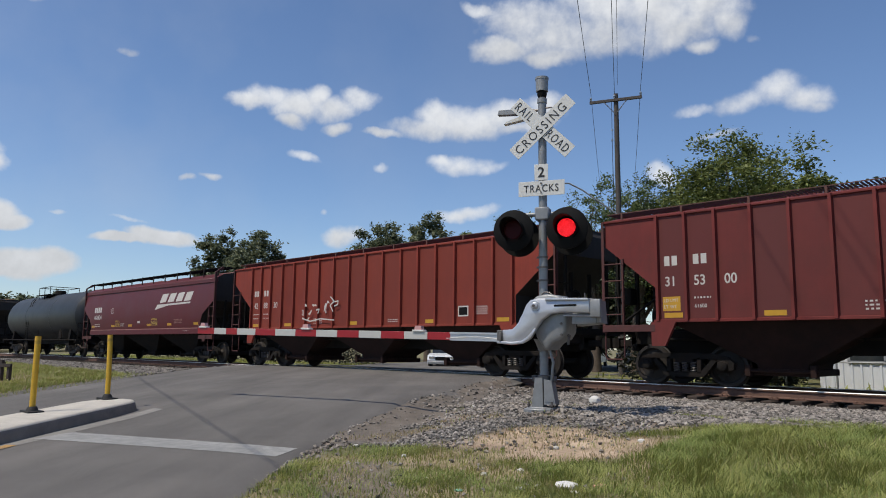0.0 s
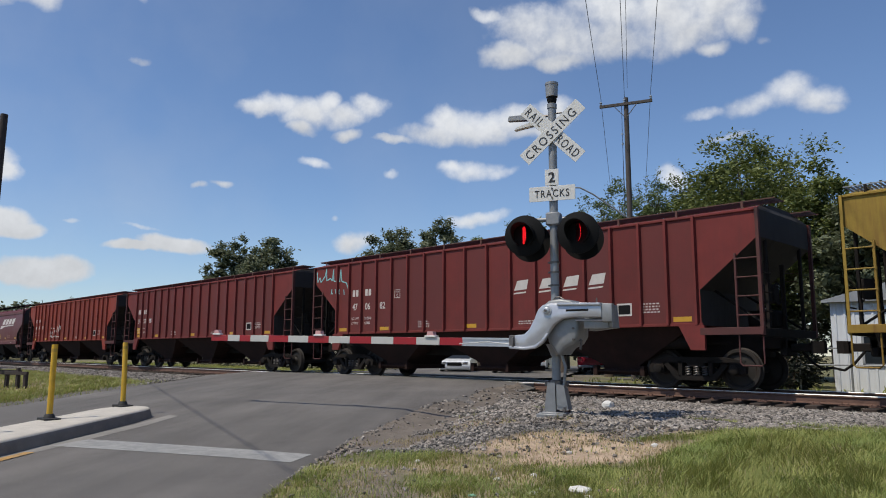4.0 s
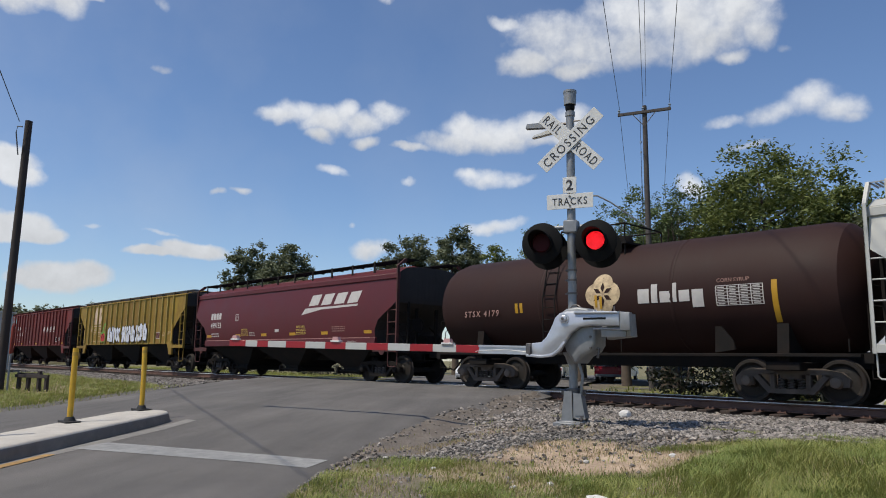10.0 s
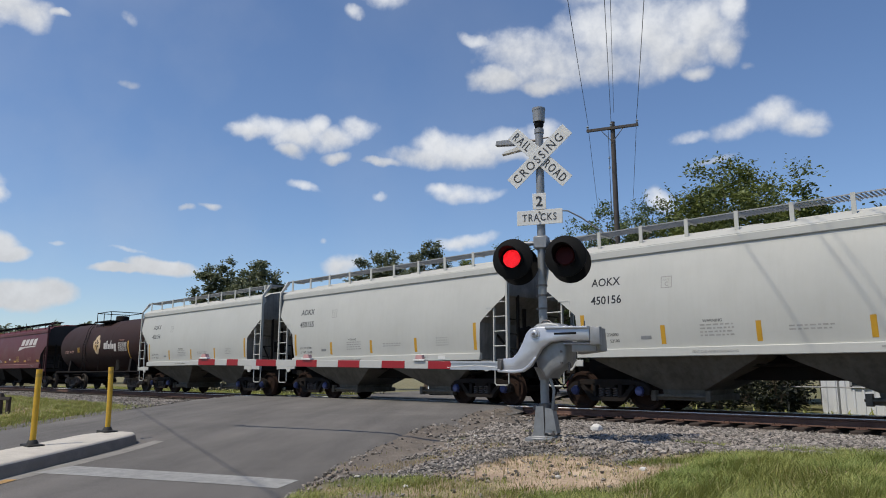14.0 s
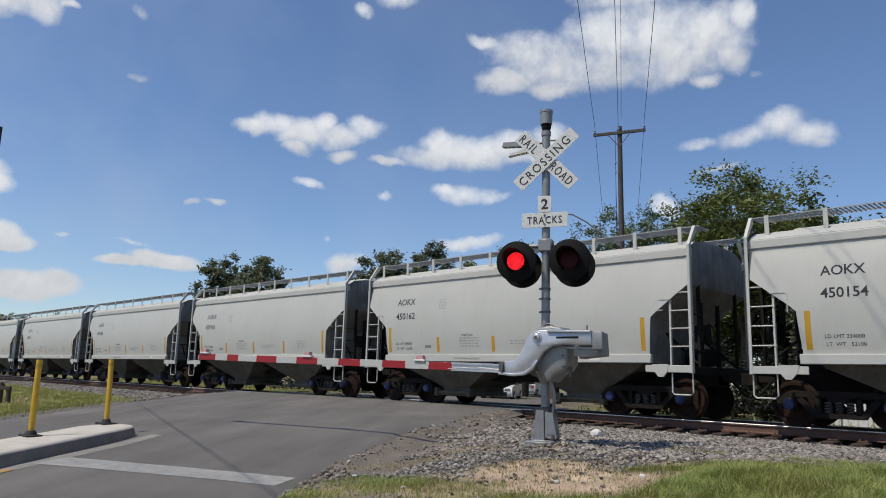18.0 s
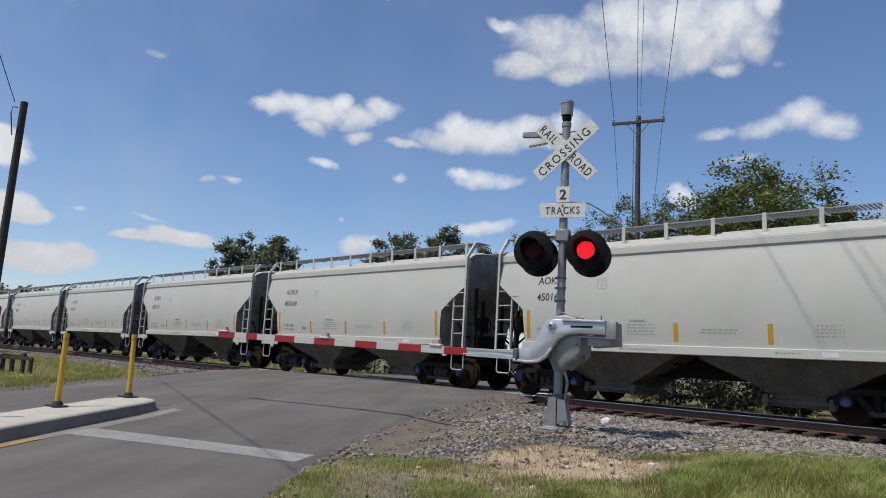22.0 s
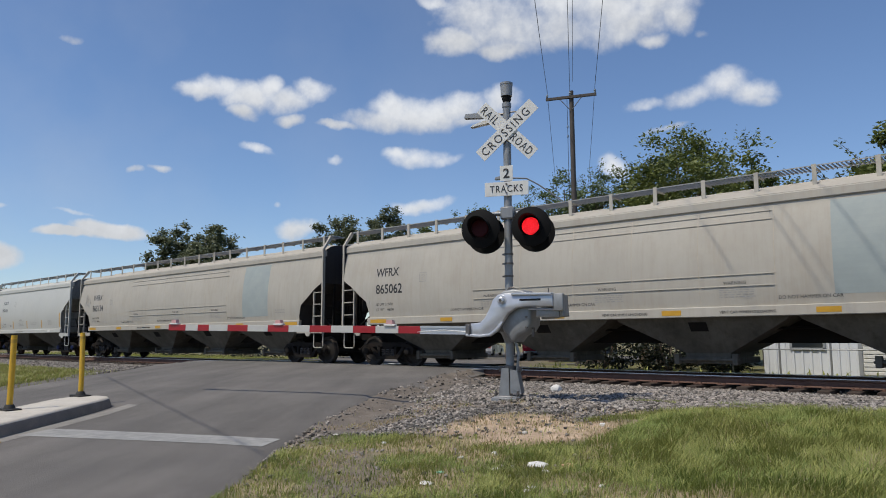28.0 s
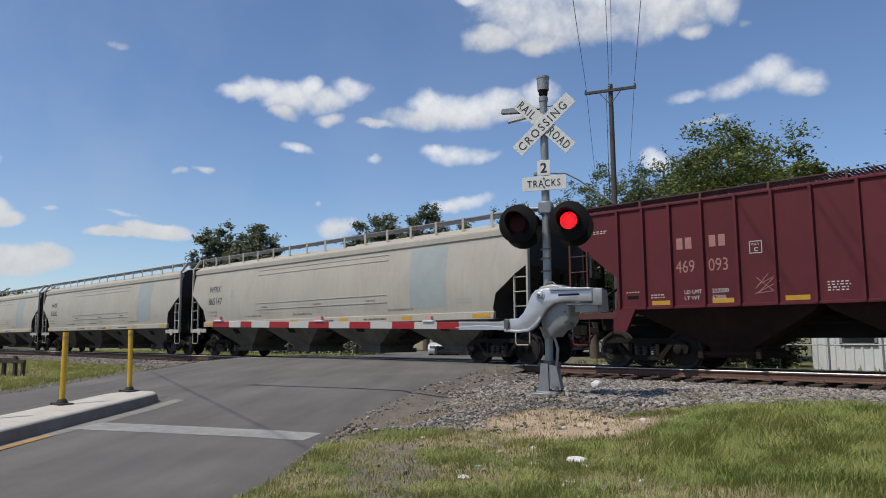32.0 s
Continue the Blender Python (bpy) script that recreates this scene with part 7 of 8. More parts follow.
# lamps: plate, hood and lens for each; the same pair faces the other way behind
part("lamp_arm", Shape().tube([(-.42, .0, 2.96), (.42, .0, 2.96)], .035, 12).box(-.11, .11, -.09, .09, 2.86, 3.06, .02), GALV, signal)
LENSES = []


def lamp(x, y, z, front):
    k = -1 if front else 1
    head = Shape()
    head.lathe([(.0, y + k * .06), (.30, y + k * .06), (.312, y + k * .05), (.312, y + k * .035), (.0, y + k * .03)], "y", (x, 0, z), 40)
    plate_ob = part("lamp_plate", head, BLACK_PLATE, signal, "round black lamp plate")
    part("lamp_housing", Shape().lathe([(.0, y - k * .10), (.13, y - k * .09), (.17, y - k * .02), (.18, y + k * .03)], "y", (x, 0, z), 20).tube([(x, y, z + .15), (x, 0, z + .25)], .025, 8), BLACK_PLATE, plate_ob)
    # hood: a tube cut away below
    hood = Shape()
    rows = []
    for i in range(25):
        a = radians(-60 + 300 * i / 24)
        c, s = math.cos(a), math.sin(a)
        reach = .10 + .20 * max(0, s) ** .6
        rows.append([(x + .172 * c, y + k * .06, z + .172 * s), (x + .172 * c, y + k * (.06 + reach), z + .172 * s - .03 * reach), (x + .166 * c, y + k * (.06 + reach), z + .166 * s - .03 * reach), (x + .166 * c, y + k * .06, z + .166 * s)])
    hood.grid(rows)
    part("lamp_hood", hood, BLACK_PLATE, plate_ob)
    return plate_ob


def lens_mesh():
    """A shallow disc of small bead lenses: one face lit, the other unlit."""
    s = Shape().lathe([(.0, -.012), (.130, -.008), (.135, .0), (.130, .008), (.0, .012)], "y", (0, 0, 0), 32)
    me = s.mesh("lens", LED_RED, 30)
    me.materials.append(DARK_LENS)
    for p in me.polygons:
        if p.center.y > 0:
            p.material_index = 1
    return me


LENS = lens_mesh()
for x in (-.405, .405):
    pl = lamp(x, -.16, 2.70, True)
    ln = piece("lens", LENS, signal, "round red signal lens", Matrix.Translation((x, -.245, 2.70)))
    LENSES.append((ln, x))
    lamp(x + .015, .05, 2.645, False)

# gate drive: cast arm bracket, gearbox, counterweight
def cast(outline, y0, y1, c=.018):
    """A flat casting whose front and back edges are rounded off."""
    n = len(outline)
    area = sum(outline[i][0] * outline[(i + 1) % n][1] - outline[(i + 1) % n][0] * outline[i][1] for i in range(n))
    k = 1 if area > 0 else -1

    def inset(d):
        out = []
        for i in range(n):
            p, a, b = Vector(outline[i]), Vector(outline[i - 1]), Vector(outline[(i + 1) % n])
            e = ((p - a).normalized() + (b - p).normalized()).normalized()
            out.append(p + Vector((-e.y, e.x)) * d * k)
        return out
    rings = [(y0, c), (y0 + c * .35, c * .35), (y0 + c, 0), (y1 - c, 0), (y1, c)]
    vs = [(p.x, y, p.y) for y, d in rings for p in inset(d)]
    fs = [tuple(range(n)), tuple((len(rings) - 1) * n + i for i in range(n - 1, -1, -1))]
    fs += [(r * n + i, (r + 1) * n + i, (r + 1) * n + (i + 1) % n, r * n + (i + 1) % n) for r in range(len(rings) - 1) for i in range(n)]
    return Shape().add(vs, fs)


part("arm_bracket", cast([(-.56, 1.03), (-.56, 1.20), (-.33, 1.22), (-.25, 1.30), (-.17, 1.45), (-.12, 1.57), (-.05, 1.64), (.06, 1.665), (.40, 1.66), (.80, 1.645), (.80, 1.44), (.40, 1.45), (.24, 1.43), (.12, 1.35), (.03, 1.22), (-.05, 1.09), (-.16, 1.02), (-.30, 1.0)], -.35, -.26, .022), ALU, signal, "bright cast-aluminium gate arm bracket")
part("bracket_rib", cast([(.18, 1.625), (.79, 1.61), (.79, 1.645), (.18, 1.665)], -.38, -.24, .008), ALU, signal)
part("bracket_rib", cast([(-.55, 1.01), (-.32, .99), (-.15, 1.01), (-.03, 1.09), (.05, 1.22), (.02, 1.23), (-.07, 1.12), (-.17, 1.05), (-.32, 1.03), (-.55, 1.05)], -.38, -.34, .008), ALU, signal)
part("bracket_slot", Shape().box(.30, .62, -.353, -.346, 1.535, 1.565, .003), BLACK_PLATE, signal)
part("pivot_hub", Shape().lathe([(.0, -.395), (.035, -.395), (.05, -.385), (.055, -.36), (.075, -.36), (.08, -.345), (.08, .1)], "y", (.02, 0, 1.555), 24), ALU, signal)
part("hub_bolt", Shape().lathe([(.0, -.41), (.022, -.41), (.022, -.39)], "y", (.02, 0, 1.555), 6), STEEL, signal)
part("gearbox", cast([(-.02, 1.10), (.04, 1.02), (.10, .92), (.16, .92), (.24, 1.02), (.36, 1.08), (.42, 1.18), (.43, 1.40), (.36, 1.60), (.15, 1.69), (-.06, 1.67), (-.10, 1.5)], -.24, .20, .05), GALV, signal, "grey rounded gate gearbox")
part("gearbox_lid", cast([(-.08, 1.66), (-.02, 1.71), (.14, 1.735), (.30, 1.71), (.36, 1.64)], -.20, .18, .03), GALV, signal)
part("lid_handle", Shape().tube([(.0, -.1, 1.71), (.05, -.1, 1.765), (.12, -.1, 1.765), (.18, -.1, 1.72)], .01, 6), STEEL, signal)
part("lid_rod", Shape().tube([(.72, -.30, 1.64), (.72, -.30, 1.72)], .01, 6), STEEL, signal)
for z in (1.14, 1.30, 1.46):
    part("gearbox_bolt", Shape().lathe([(0, -.262), (.018, -.262), (.018, -.235)], "y", (.36, 0, z), 6), STEEL, signal)
part("counterweight", cast([(.58, 1.26), (.58, 1.60), (.90, 1.62), (.92, 1.30)], -.24, .02, .02), GALV, signal, "grey stacked counterweight")
part("counterweight", cast([(.52, 1.29), (.52, 1.43), (.86, 1.43), (.86, 1.29)], -.27, -.235, .01), GALV, signal, "grey stacked counterweight")
part("counterweight", cast([(.80, 1.38), (.80, 1.64), (.94, 1.63), (.94, 1.38)], -.34, -.245, .012), GALV, signal, "grey stacked counterweight")
part("counter_arm", Shape().box(.30, .85, .05, .12, 1.40, 1.58, .01).tube([(.42, -.30, 1.41), (.85, -.30, 1.40)], .012, 6), ALU, signal)
part("gearbox_neck", Shape().lathe([(.075, .90), (.11, 1.0), (.15, 1.08)], "z", seg=20), GALV, signal)
part("drive_rod", Shape().tube([(.2, -.1, 1.3), (.42, -.1, 1.12), (.4, -.1, 1.0)], .02, 8), STEEL, signal)

# the gate swings square to the track, the lamps face along the road
ARM = pose(-6.56, 8.93, .05, 0, 0, 12.1)
for ob in list(signal.children):
    if ob.name.split(".")[0] in ("arm_bracket", "bracket_rib", "bracket_slot", "pivot_hub", "hub_bolt", "gearbox", "gearbox_lid", "lid_handle", "lid_rod", "gearbox_bolt", "counterweight", "counter_arm", "drive_rod"):
        ob.data.transform(pose(0, 0, 0, 0, 0, -11.2) @ Matrix.Diagonal((1.066, 1, 1, 1)))
gate = thing("gate_arm", "lowered red and white striped crossing gate arm", "crossing gate", at=ARM @ pose(0, 0, -.074, 0, .99, 0))
part("channel", Shape().box(-1.45, -.48, -.33, -.27, 1.10, 1.23, .006).box(-1.45, -.48, -.345, -.33, 1.20, 1.23).box(-1.45, -.48, -.345, -.33, 1.10, 1.125), ALU, gate, "bare aluminium channel")
part("clamp", Shape().box(-.62, -.52, -.36, -.25, 1.07, 1.27, .01).box(-.56, -.53, -.39, -.36, 1.10, 1.24, .005), STEEL, gate)
edges = [1.435, 1.88, 2.335, 2.80, 3.27, 3.745, 4.23, 4.725, 5.225, 5.74, 6.235, 6.54, 6.88, 7.365]
for i in range(len(edges) - 1):
    a, b = edges[i], edges[i + 1]
    part("stripe", Shape().box(-b, -a, -.325, -.285, 1.105, 1.225, .004), GATE_RED if i % 2 == 0 else GATE_WHITE, gate)
part("lamp_cable", Shape().tube([(-.6, -.35, 1.14), (-1.0, -.35, 1.17), (-1.5, -.35, 1.13)], .006, 6), SIGN_W, gate)
for x in (2.05, 4.47, 7.20):
    part("marker_base", Shape().box(-x - .11, -x + .11, -.35, -.26, 1.225, 1.255, .005), SIGN_W, gate)
    part("marker_lamp", Shape().prism([(-x - .07, 1.255), (-x + .07, 1.255), (-x + .055, 1.32), (-x - .055, 1.32)], -.345, -.265), MARKER_CLEAR, gate, "small pale red marker lamp")

# ---- poles and wires ----
def wire(s, a, b, sag, r=.011, n=14):
    a, b = Vector(a), Vector(b)
    s.tube([a.lerp(b, k / n) - Vector((0, 0, 4 * sag * (k / n) * (1 - k / n))) for k in range(n + 1)], r, 5, cap=False)
    return s


def power_pole(x, y, h, label, lamp_too):
    p = thing("utility_pole", label, "utility pole", "power poles", pose(x, y, ground_z(x, y) - .1, 0, 0, 21))
    part("pole", Shape().tube([(0, 0, 0), (.02, 0, h * .5), (0, 0, h)], .16, 14, .11), POLE_WOOD, p)
    part("crossarm", Shape().box(-1.26, 1.26, -.19, -.08, h - .42, h - .28, .01), POLE_WOOD, p)
    for e in (-1, 1):
        part("brace", Shape().tube([(e * .55, -.20, h - .42), (e * .06, -.16, h - 1.0)], .02, 6), STEEL, p)
    for dx in (-1.2, -.05, 1.2):
        z = h - .28 if dx else h
        part("insulator", Shape().lathe([(.02, z), (.06, z + .05), (.035, z + .09), (.07, z + .13), (.03, z + .2), (.0, z + .21)], "z", (dx, -.13, 0), 12), INSULATOR, p)
    for z in (h - 1.9, h - 2.4, h - 4.3):
        part("insulator", Shape().lathe([(.0, z), (.05, z + .02), (.05, z + .1), (.0, z + .12)], "z", (-.20, -.1, 0), 8), INSULATOR, p)
    part("ground_wire", Shape().tube([(-.20, -.1, h - .3), (-.20, -.1, 2.5)], .012, 5), WIRE, p)
    if lamp_too:
        part("street_lamp_arm", Shape().tube([(-.05, -.1, 7.75), (-1.6, -.55, 8.95), (-2.2, -.7, 9.3), (-3.1, -.9, 9.35)], .04, 8), GALV, p, "thin bent street lamp arm")
        part("street_lamp_head", Shape().prism([(-3.75, 9.29), (-3.72, 9.41), (-3.5, 9.45), (-3.1, 9.41), (-3.1, 9.31)], -1.02, -.80), GALV, p)
    return p


power_pole(-17.95, 30.3, 13.75, "tall weathered wooden utility pole with a crossarm", True)
power_pole(-44.0, 74.0, 13.5, "distant wooden utility pole with a crossarm", False)
lines = Shape()
ax = Vector((.934, .357, 0))
top = Vector((-17.95, 30.3, 13.52))
back_top = Vector((11.5, -19.5, 13.3))
far_top = Vector((-44.0, 74.0, 13.3))
for d, dz in ((-1.2, 0.0), (-.05, .30), (1.2, 0.0)):
    o = ax * d + Vector((0, 0, dz)) + Vector((.05, -.12, 0))
    wire(lines, top + o, back_top + o, .9, .012)
    wire(lines, top + o, far_top + o, 1.0, .012)
wire(lines, top + Vector((.1, 0, .35)), back_top + ax * .25 + Vector((0, 0, .3)), .9, .009)
wire(lines, top + Vector((-.2, -.1, -2.4)), far_top + Vector((-.2, 0, -2.4)), 1.0, .01)
wire(lines, top + Vector((-.2, -.1, -4.3)), far_top + Vector((-.2, 0, -4.3)), 1.0, .01)
tagged(new("power_lines", lines.mesh("power_lines", WIRE)), "thin dark overhead power lines", "power line", kind="stuff")

lp = thing("utility_pole", "dark leaning wooden pole beside the road", "utility pole", "power poles", pose(-25.42, 5.62, ground_z(-25.42, 5.62) - .1))
part("pole", Shape().tube([(0, 0, 0), (.0, .03, 4), (-.04, .06, 8.65)], .135, 14, .11), DARK_WOOD, lp)
part("hook", Shape().tube([(.05, -.12, 8.4), (.0, -.25, 8.4), (-.02, -.27, 8.2), (-.05, -.15, 7.5)], .02, 6), STEEL, lp)
lw = Shape()
wire(lw, (-25.4, 5.4, 8.3), (12.0, -7.2, 9.3), .35, .013, 24)
tagged(new("service_cable", lw.mesh("service_cable", WIRE)), "black service cable from the wooden pole", "cable")
mk = thing("marker_post", "thin red and white marker post beside the pole", "post", at=pose(-25.0, 5.75, ground_z(-25.0, 5.75) - .05))
part("shaft", Shape().box(-.025, .025, -.025, .025, 0, 1.25, .005), GALV, mk)
part("top", Shape().lathe([(.04, 1.2), (.05, 1.25), (.05, 2.0), (.035, 2.05), (0, 2.06)], "z", seg=12), RED, mk, "red plastic marker top")

# weathered timber frame in the far verge
fr = thing("timber_frame", "low broken dark timber frame in the grass", "timber frame", at=pose(-24.6, 6.35, ground_z(-24.6, 6.35), 0, 0, 20))
for x in (-.7, -.25, .25, .6):
    part("upright", Shape().box(x - .05, x + .05, -.05, .05, -.05, .55 + .07 * math.sin(x * 9), .008), DARK_WOOD, fr)
part("rail", Shape().box(-.8, .75, -.09, -.05, .40, .50, .008), DARK_WOOD, fr)
part("rail", Shape().box(-.75, .3, .05, .09, .46, .54, .008), DARK_WOOD, fr)

# signal equipment cabin far left
cb = thing("equipment_cabin", "pale grey metal railway equipment cabin", "cabin", at=pose(-46.6, 8.2, ground_z(-46.6, 8.2) - .02, 0, 0, 12))
part("wall", Shape().box(-2.0, 2.0, -1.6, 1.6, .2, 3.25, .02), CABINET, cb)
part("roof", Shape().prism([(-2.1, 3.22), (2.1, 3.22), (2.1, 3.30), (0, 3.42), (-2.1, 3.30)], -1.7, 1.7), CABINET, cb)
part("door", Shape().box(.3, 1.25, -1.63, -1.60, .3, 2.4, .01), CABINET, cb)
part("vent", Shape().box(-.9, -.2, -1.64, -1.60, 1.9, 2.5, .01), GALV, cb)
part("skid", Shape().box(-2.0, 2.0, -1.5, 1.5, 0, .2), CONCRETE, cb)
for x in (-1.98, 1.98):
    part("corner_trim", Shape().box(x - .04, x + .04, -1.63, -1.55, .2, 3.25), GALV, cb)

# ---- litter and single stones ----
def rumpled(name, label, category, x, y, r, material, seed, flat=.6):
    rng = random.Random(seed)
    bm = bmesh.new()
    bmesh.ops.create_icosphere(bm, subdivisions=2, radius=1.0)
    for v in bm.verts:
        k = 1 + .35 * noise.noise(v.co * 2.2 + Vector((seed, 0, 0)))
        v.co = Vector((v.co.x * r * k, v.co.y * r * .8 * k, v.co.z * r * flat * k))
    me = bpy.data.meshes.new(name)
    bm.to_mesh(me)
    bm.free()
    me.materials.append(material)
    ob = new(name, me)
    ob.matrix_basis = pose(x, y, ground_z(x, y) + r * flat * .6, 0, 0, rng.uniform(0, 360))
    return tagged(ob, label, category)


WHITE_ROCK = mat("chalky_rock", (0.52, 0.49, 0.45), 0.9, vary=0.12, scale=8.0, bump=0.5, bump_scale=30)
PEACH = mat("faded_orange_wrapper", (0.60, 0.34, 0.22), 0.6, vary=0.15, scale=9.0)
rumpled("rock", "chalky white rock on the ballast", "rock", -7.35, 11.5, .12, LITTER, 3, .8)
rumpled("litter", "crumpled white paper in the grass", "litter", -3.75, 5.45, .10, LITTER, 5, .35)
GREEN_SCRAP = mat("faded_green_wrapper", (0.20, 0.42, 0.28), 0.6, vary=0.15, scale=9.0)
for i, (x, y, r, m, what) in enumerate(((-4.02, 5.15, .06, LITTER, "torn white paper scrap in the grass"), (-3.35, 4.75, .05, LITTER, "torn white paper scrap in the grass"), (-4.35, 4.75, .045, GREEN_SCRAP, "faded green wrapper in the grass"), (-4.15, 4.35, .075, LITTER, "crumpled white paper in the grass"), (-4.9, 4.9, .05, LITTER, "torn white paper scrap in the grass"), (-3.6, 5.35, .05, LITTER, "torn white paper scrap in the grass"))):
    rumpled("litter", what, "litter", x, y, r, m, 60 + i, .22)
rumpled("litter", "faded orange wrapper in the grass", "litter", -3.52, 5.62, .085, PEACH, 6, .25)
for i, (x, y, r) in enumerate(((-4.45, 5.7, .055), (-4.6, 5.35, .05), (-3.95, 5.3, .04), (-5.9, 5.55, .05), (-3.3, 4.6, .045), (-4.9, 6.9, .06), (-4.25, 7.6, .07), (-6.0, 3.75, .075), (-6.9, 5.7, .05), (-8.3, 9.3, .06), (-2.9, 5.1, .04))):
    rumpled("rock", "small pale rock on the verge", "rock", x, y, r * .7, WHITE_ROCK if i % 3 else LITTER, 20 + i, .55)

# ---- trees ----
def tree(x, y, h, r, leaf, seed, low=.32, dense=1.0, size=.34, label="", name="tree", lean=0.0, shoots=12):
    """Tapered trunk, forking limbs and a crown of many small leaf sprays in uneven clumps."""
    rng = random.Random(seed)
    z0 = ground_z(x, y)
    ob = thing(name, label, "tree", "trees behind the railway", pose(x, y, z0 - .1))
    wood, leaves_v, leaves_f = Shape(), [], []
    th = h * low
    tr = .022 * h + .05
    wood.tube([(0, 0, 0), (rng.uniform(-.1, .1), 0, th * .5), (lean * .3, 0, th)], tr, 10, tr * .7)
    cz0 = th + (h - th) * .42
    up, down = h - cz0, (cz0 - th) * 1.05

    def shell(depth):
        """A place in the crown: depth 1 on its uneven skin, 0 at its heart."""
        while True:
            p = Vector((rng.uniform(-1, 1), rng.uniform(-1, 1), rng.uniform(-1, 1)))
            if .2 < p.length < 1:
                break
        p.normalize()
        k = depth * (1 + .22 * noise.noise(p * 1.9 + Vector((seed * 3.1, 0, 0))))
        return Vector((p.x * r * k + lean * max(0, p.z), p.y * r * k, cz0 + p.z * k * (up if p.z > 0 else down)))

    def leaf_at(c, s):
        d1 = Vector((rng.uniform(-1, 1), rng.uniform(-1, 1), rng.uniform(-.5, .6))).normalized()
        d2 = d1.cross(Vector((rng.uniform(-1, 1), rng.uniform(-1, 1), 1))).normalized()
        n = len(leaves_v)
        leaves_v.extend([c - d1 * s * .5, c + d2 * s * .24, c + d1 * s * .5, c - d2 * s * .24])
        leaves_f.append((n, n + 1, n + 2, n + 3))
    root = Vector((lean * .3, 0, th * .95))
    for i in range(8):
        end = shell(.82)
        mid = root.lerp(end, .5) + Vector((0, 0, .06 * h))
        wood.tube([root, mid, end], tr * .5, 7, .03)
        for k in range(3):
            wood.tube([mid, mid.lerp(shell(.9), .8)], tr * .22, 5, .015)
    clumps = [shell(rng.uniform(.45, 1.0)) for _ in range(int(120 * dense))]
    for c in clumps:
        cr = rng.uniform(.13, .24) * r + .18
        c.z = min(c.z, h - cr * .3)
        for _ in range(int(rng.uniform(95, 150) * dense ** .5)):
            p = Vector((rng.gauss(0, .37), rng.gauss(0, .37), rng.gauss(.05, .28))) * cr
            leaf_at(c + p, size * rng.uniform(.4, 1.0))
    # leafy shoots that break the outline
    for i in range(int(shoots * dense)):
        b = shell(.88)
        if b.z < cz0 - .2 * h:
            continue
        d = Vector((b.x * .5, b.y * .5, rng.uniform(.5, 1.2) * r * .6)).normalized() * rng.uniform(.10, .22) * r * 1.5
        wood.tube([tuple(b - d * .6), tuple(b + d)], .018, 4, .005)
        for _ in range(34):
            leaf_at(b + d * rng.uniform(-.3, 1.02) + Vector((rng.gauss(0, .12), rng.gauss(0, .12), rng.gauss(0, .10))), size * rng.uniform(.35, .85))
    part("trunk", wood, BARK, ob)
    me = bpy.data.meshes.new("crown")
    me.from_pydata([tuple(v) for v in leaves_v], [], leaves_f)
    me.materials.append(leaf)
    piece("crown", me, ob)
    return ob


OAK = "dark green broad-crowned tree behind the railway"
ELM = "leafy mid-green tree with an uneven crown"
THIN = "thin feathery pale green tree beside the pole"
tree(-14.3, 35.5, 11.9, 4.3, LEAF_ELM, 1, label=ELM, size=.30, dense=1.9, shoots=9)
tree(-17.4, 36.2, 10.8, 2.5, LEAF_ELM, 2, label=ELM, size=.30, dense=1.0)
tree(-10.9, 36.0, 10.7, 2.3, LEAF_ELM, 43, label=ELM, size=.30, dense=.9, shoots=20)
tree(-20.0, 36.0, 9.8, 2.6, LEAF_OAK, 3, label=OAK, size=.34)
tree(-19.6, 34.5, 11.0, 1.9, LEAF_PALE, 41, label=THIN, size=.24, dense=.6, lean=.6, shoots=60)
tree(-22.3, 35.0, 11.0, 2.4, LEAF_PALE, 4, label=THIN, size=.26, dense=.8, lean=.5, shoots=60)
tree(-25.4, 35.0, 9.2, 2.3, LEAF_PALE, 5, label=THIN, size=.26, dense=.8, lean=-.4, shoots=60)
tree(-29.8, 38.0, 10.2, 2.8, LEAF_ELM, 6, label=ELM, size=.34)
tree(-34.2, 41.0, 11.3, 2.4, LEAF_PALE, 7, label=THIN, size=.30, dense=.5, lean=.8, shoots=60)
tree(-38.5, 42.0, 10.8, 2.2, LEAF_ELM, 8, label=ELM, size=.36, dense=.7)
tree(-46.0, 45.0, 13.4, 2.6, LEAF_OAK, 9, label=OAK, size=.42, dense=1.2)
tree(-52.3, 45.0, 13.9, 3.1, LEAF_OAK, 10, label=OAK, size=.48, dense=1.2)
tree(-63.2, 38.0, 12.5, 3.3, LEAF_OAK, 11, label=OAK, size=.5, dense=1.2)
tree(-70.6, 38.0, 13.7, 2.9, LEAF_OAK, 12, label=OAK, size=.5, dense=1.2)
tree(-4.4, 31.0, 9.6, 2.6, LEAF_ELM, 13, label=ELM, size=.34)
tree(-1.0, 31.0, 10.4, 3.2, LEAF_ELM, 14, label=ELM, size=.34)
tree(3.5, 32.0, 10.0, 3.4, LEAF_OAK, 15, label=OAK, size=.36)
for i, (x, h) in enumerate(((-7.6, 6.4), (-5.0, 7.0), (-2.6, 7.4), (.2, 7.2), (3.2, 7.4))):
    tree(x * 1.2, 34.5, h + 2.0, 2.6, LEAF_OAK, 70 + i, .2, 1.0, .34, "dense dark green tree behind the shed")
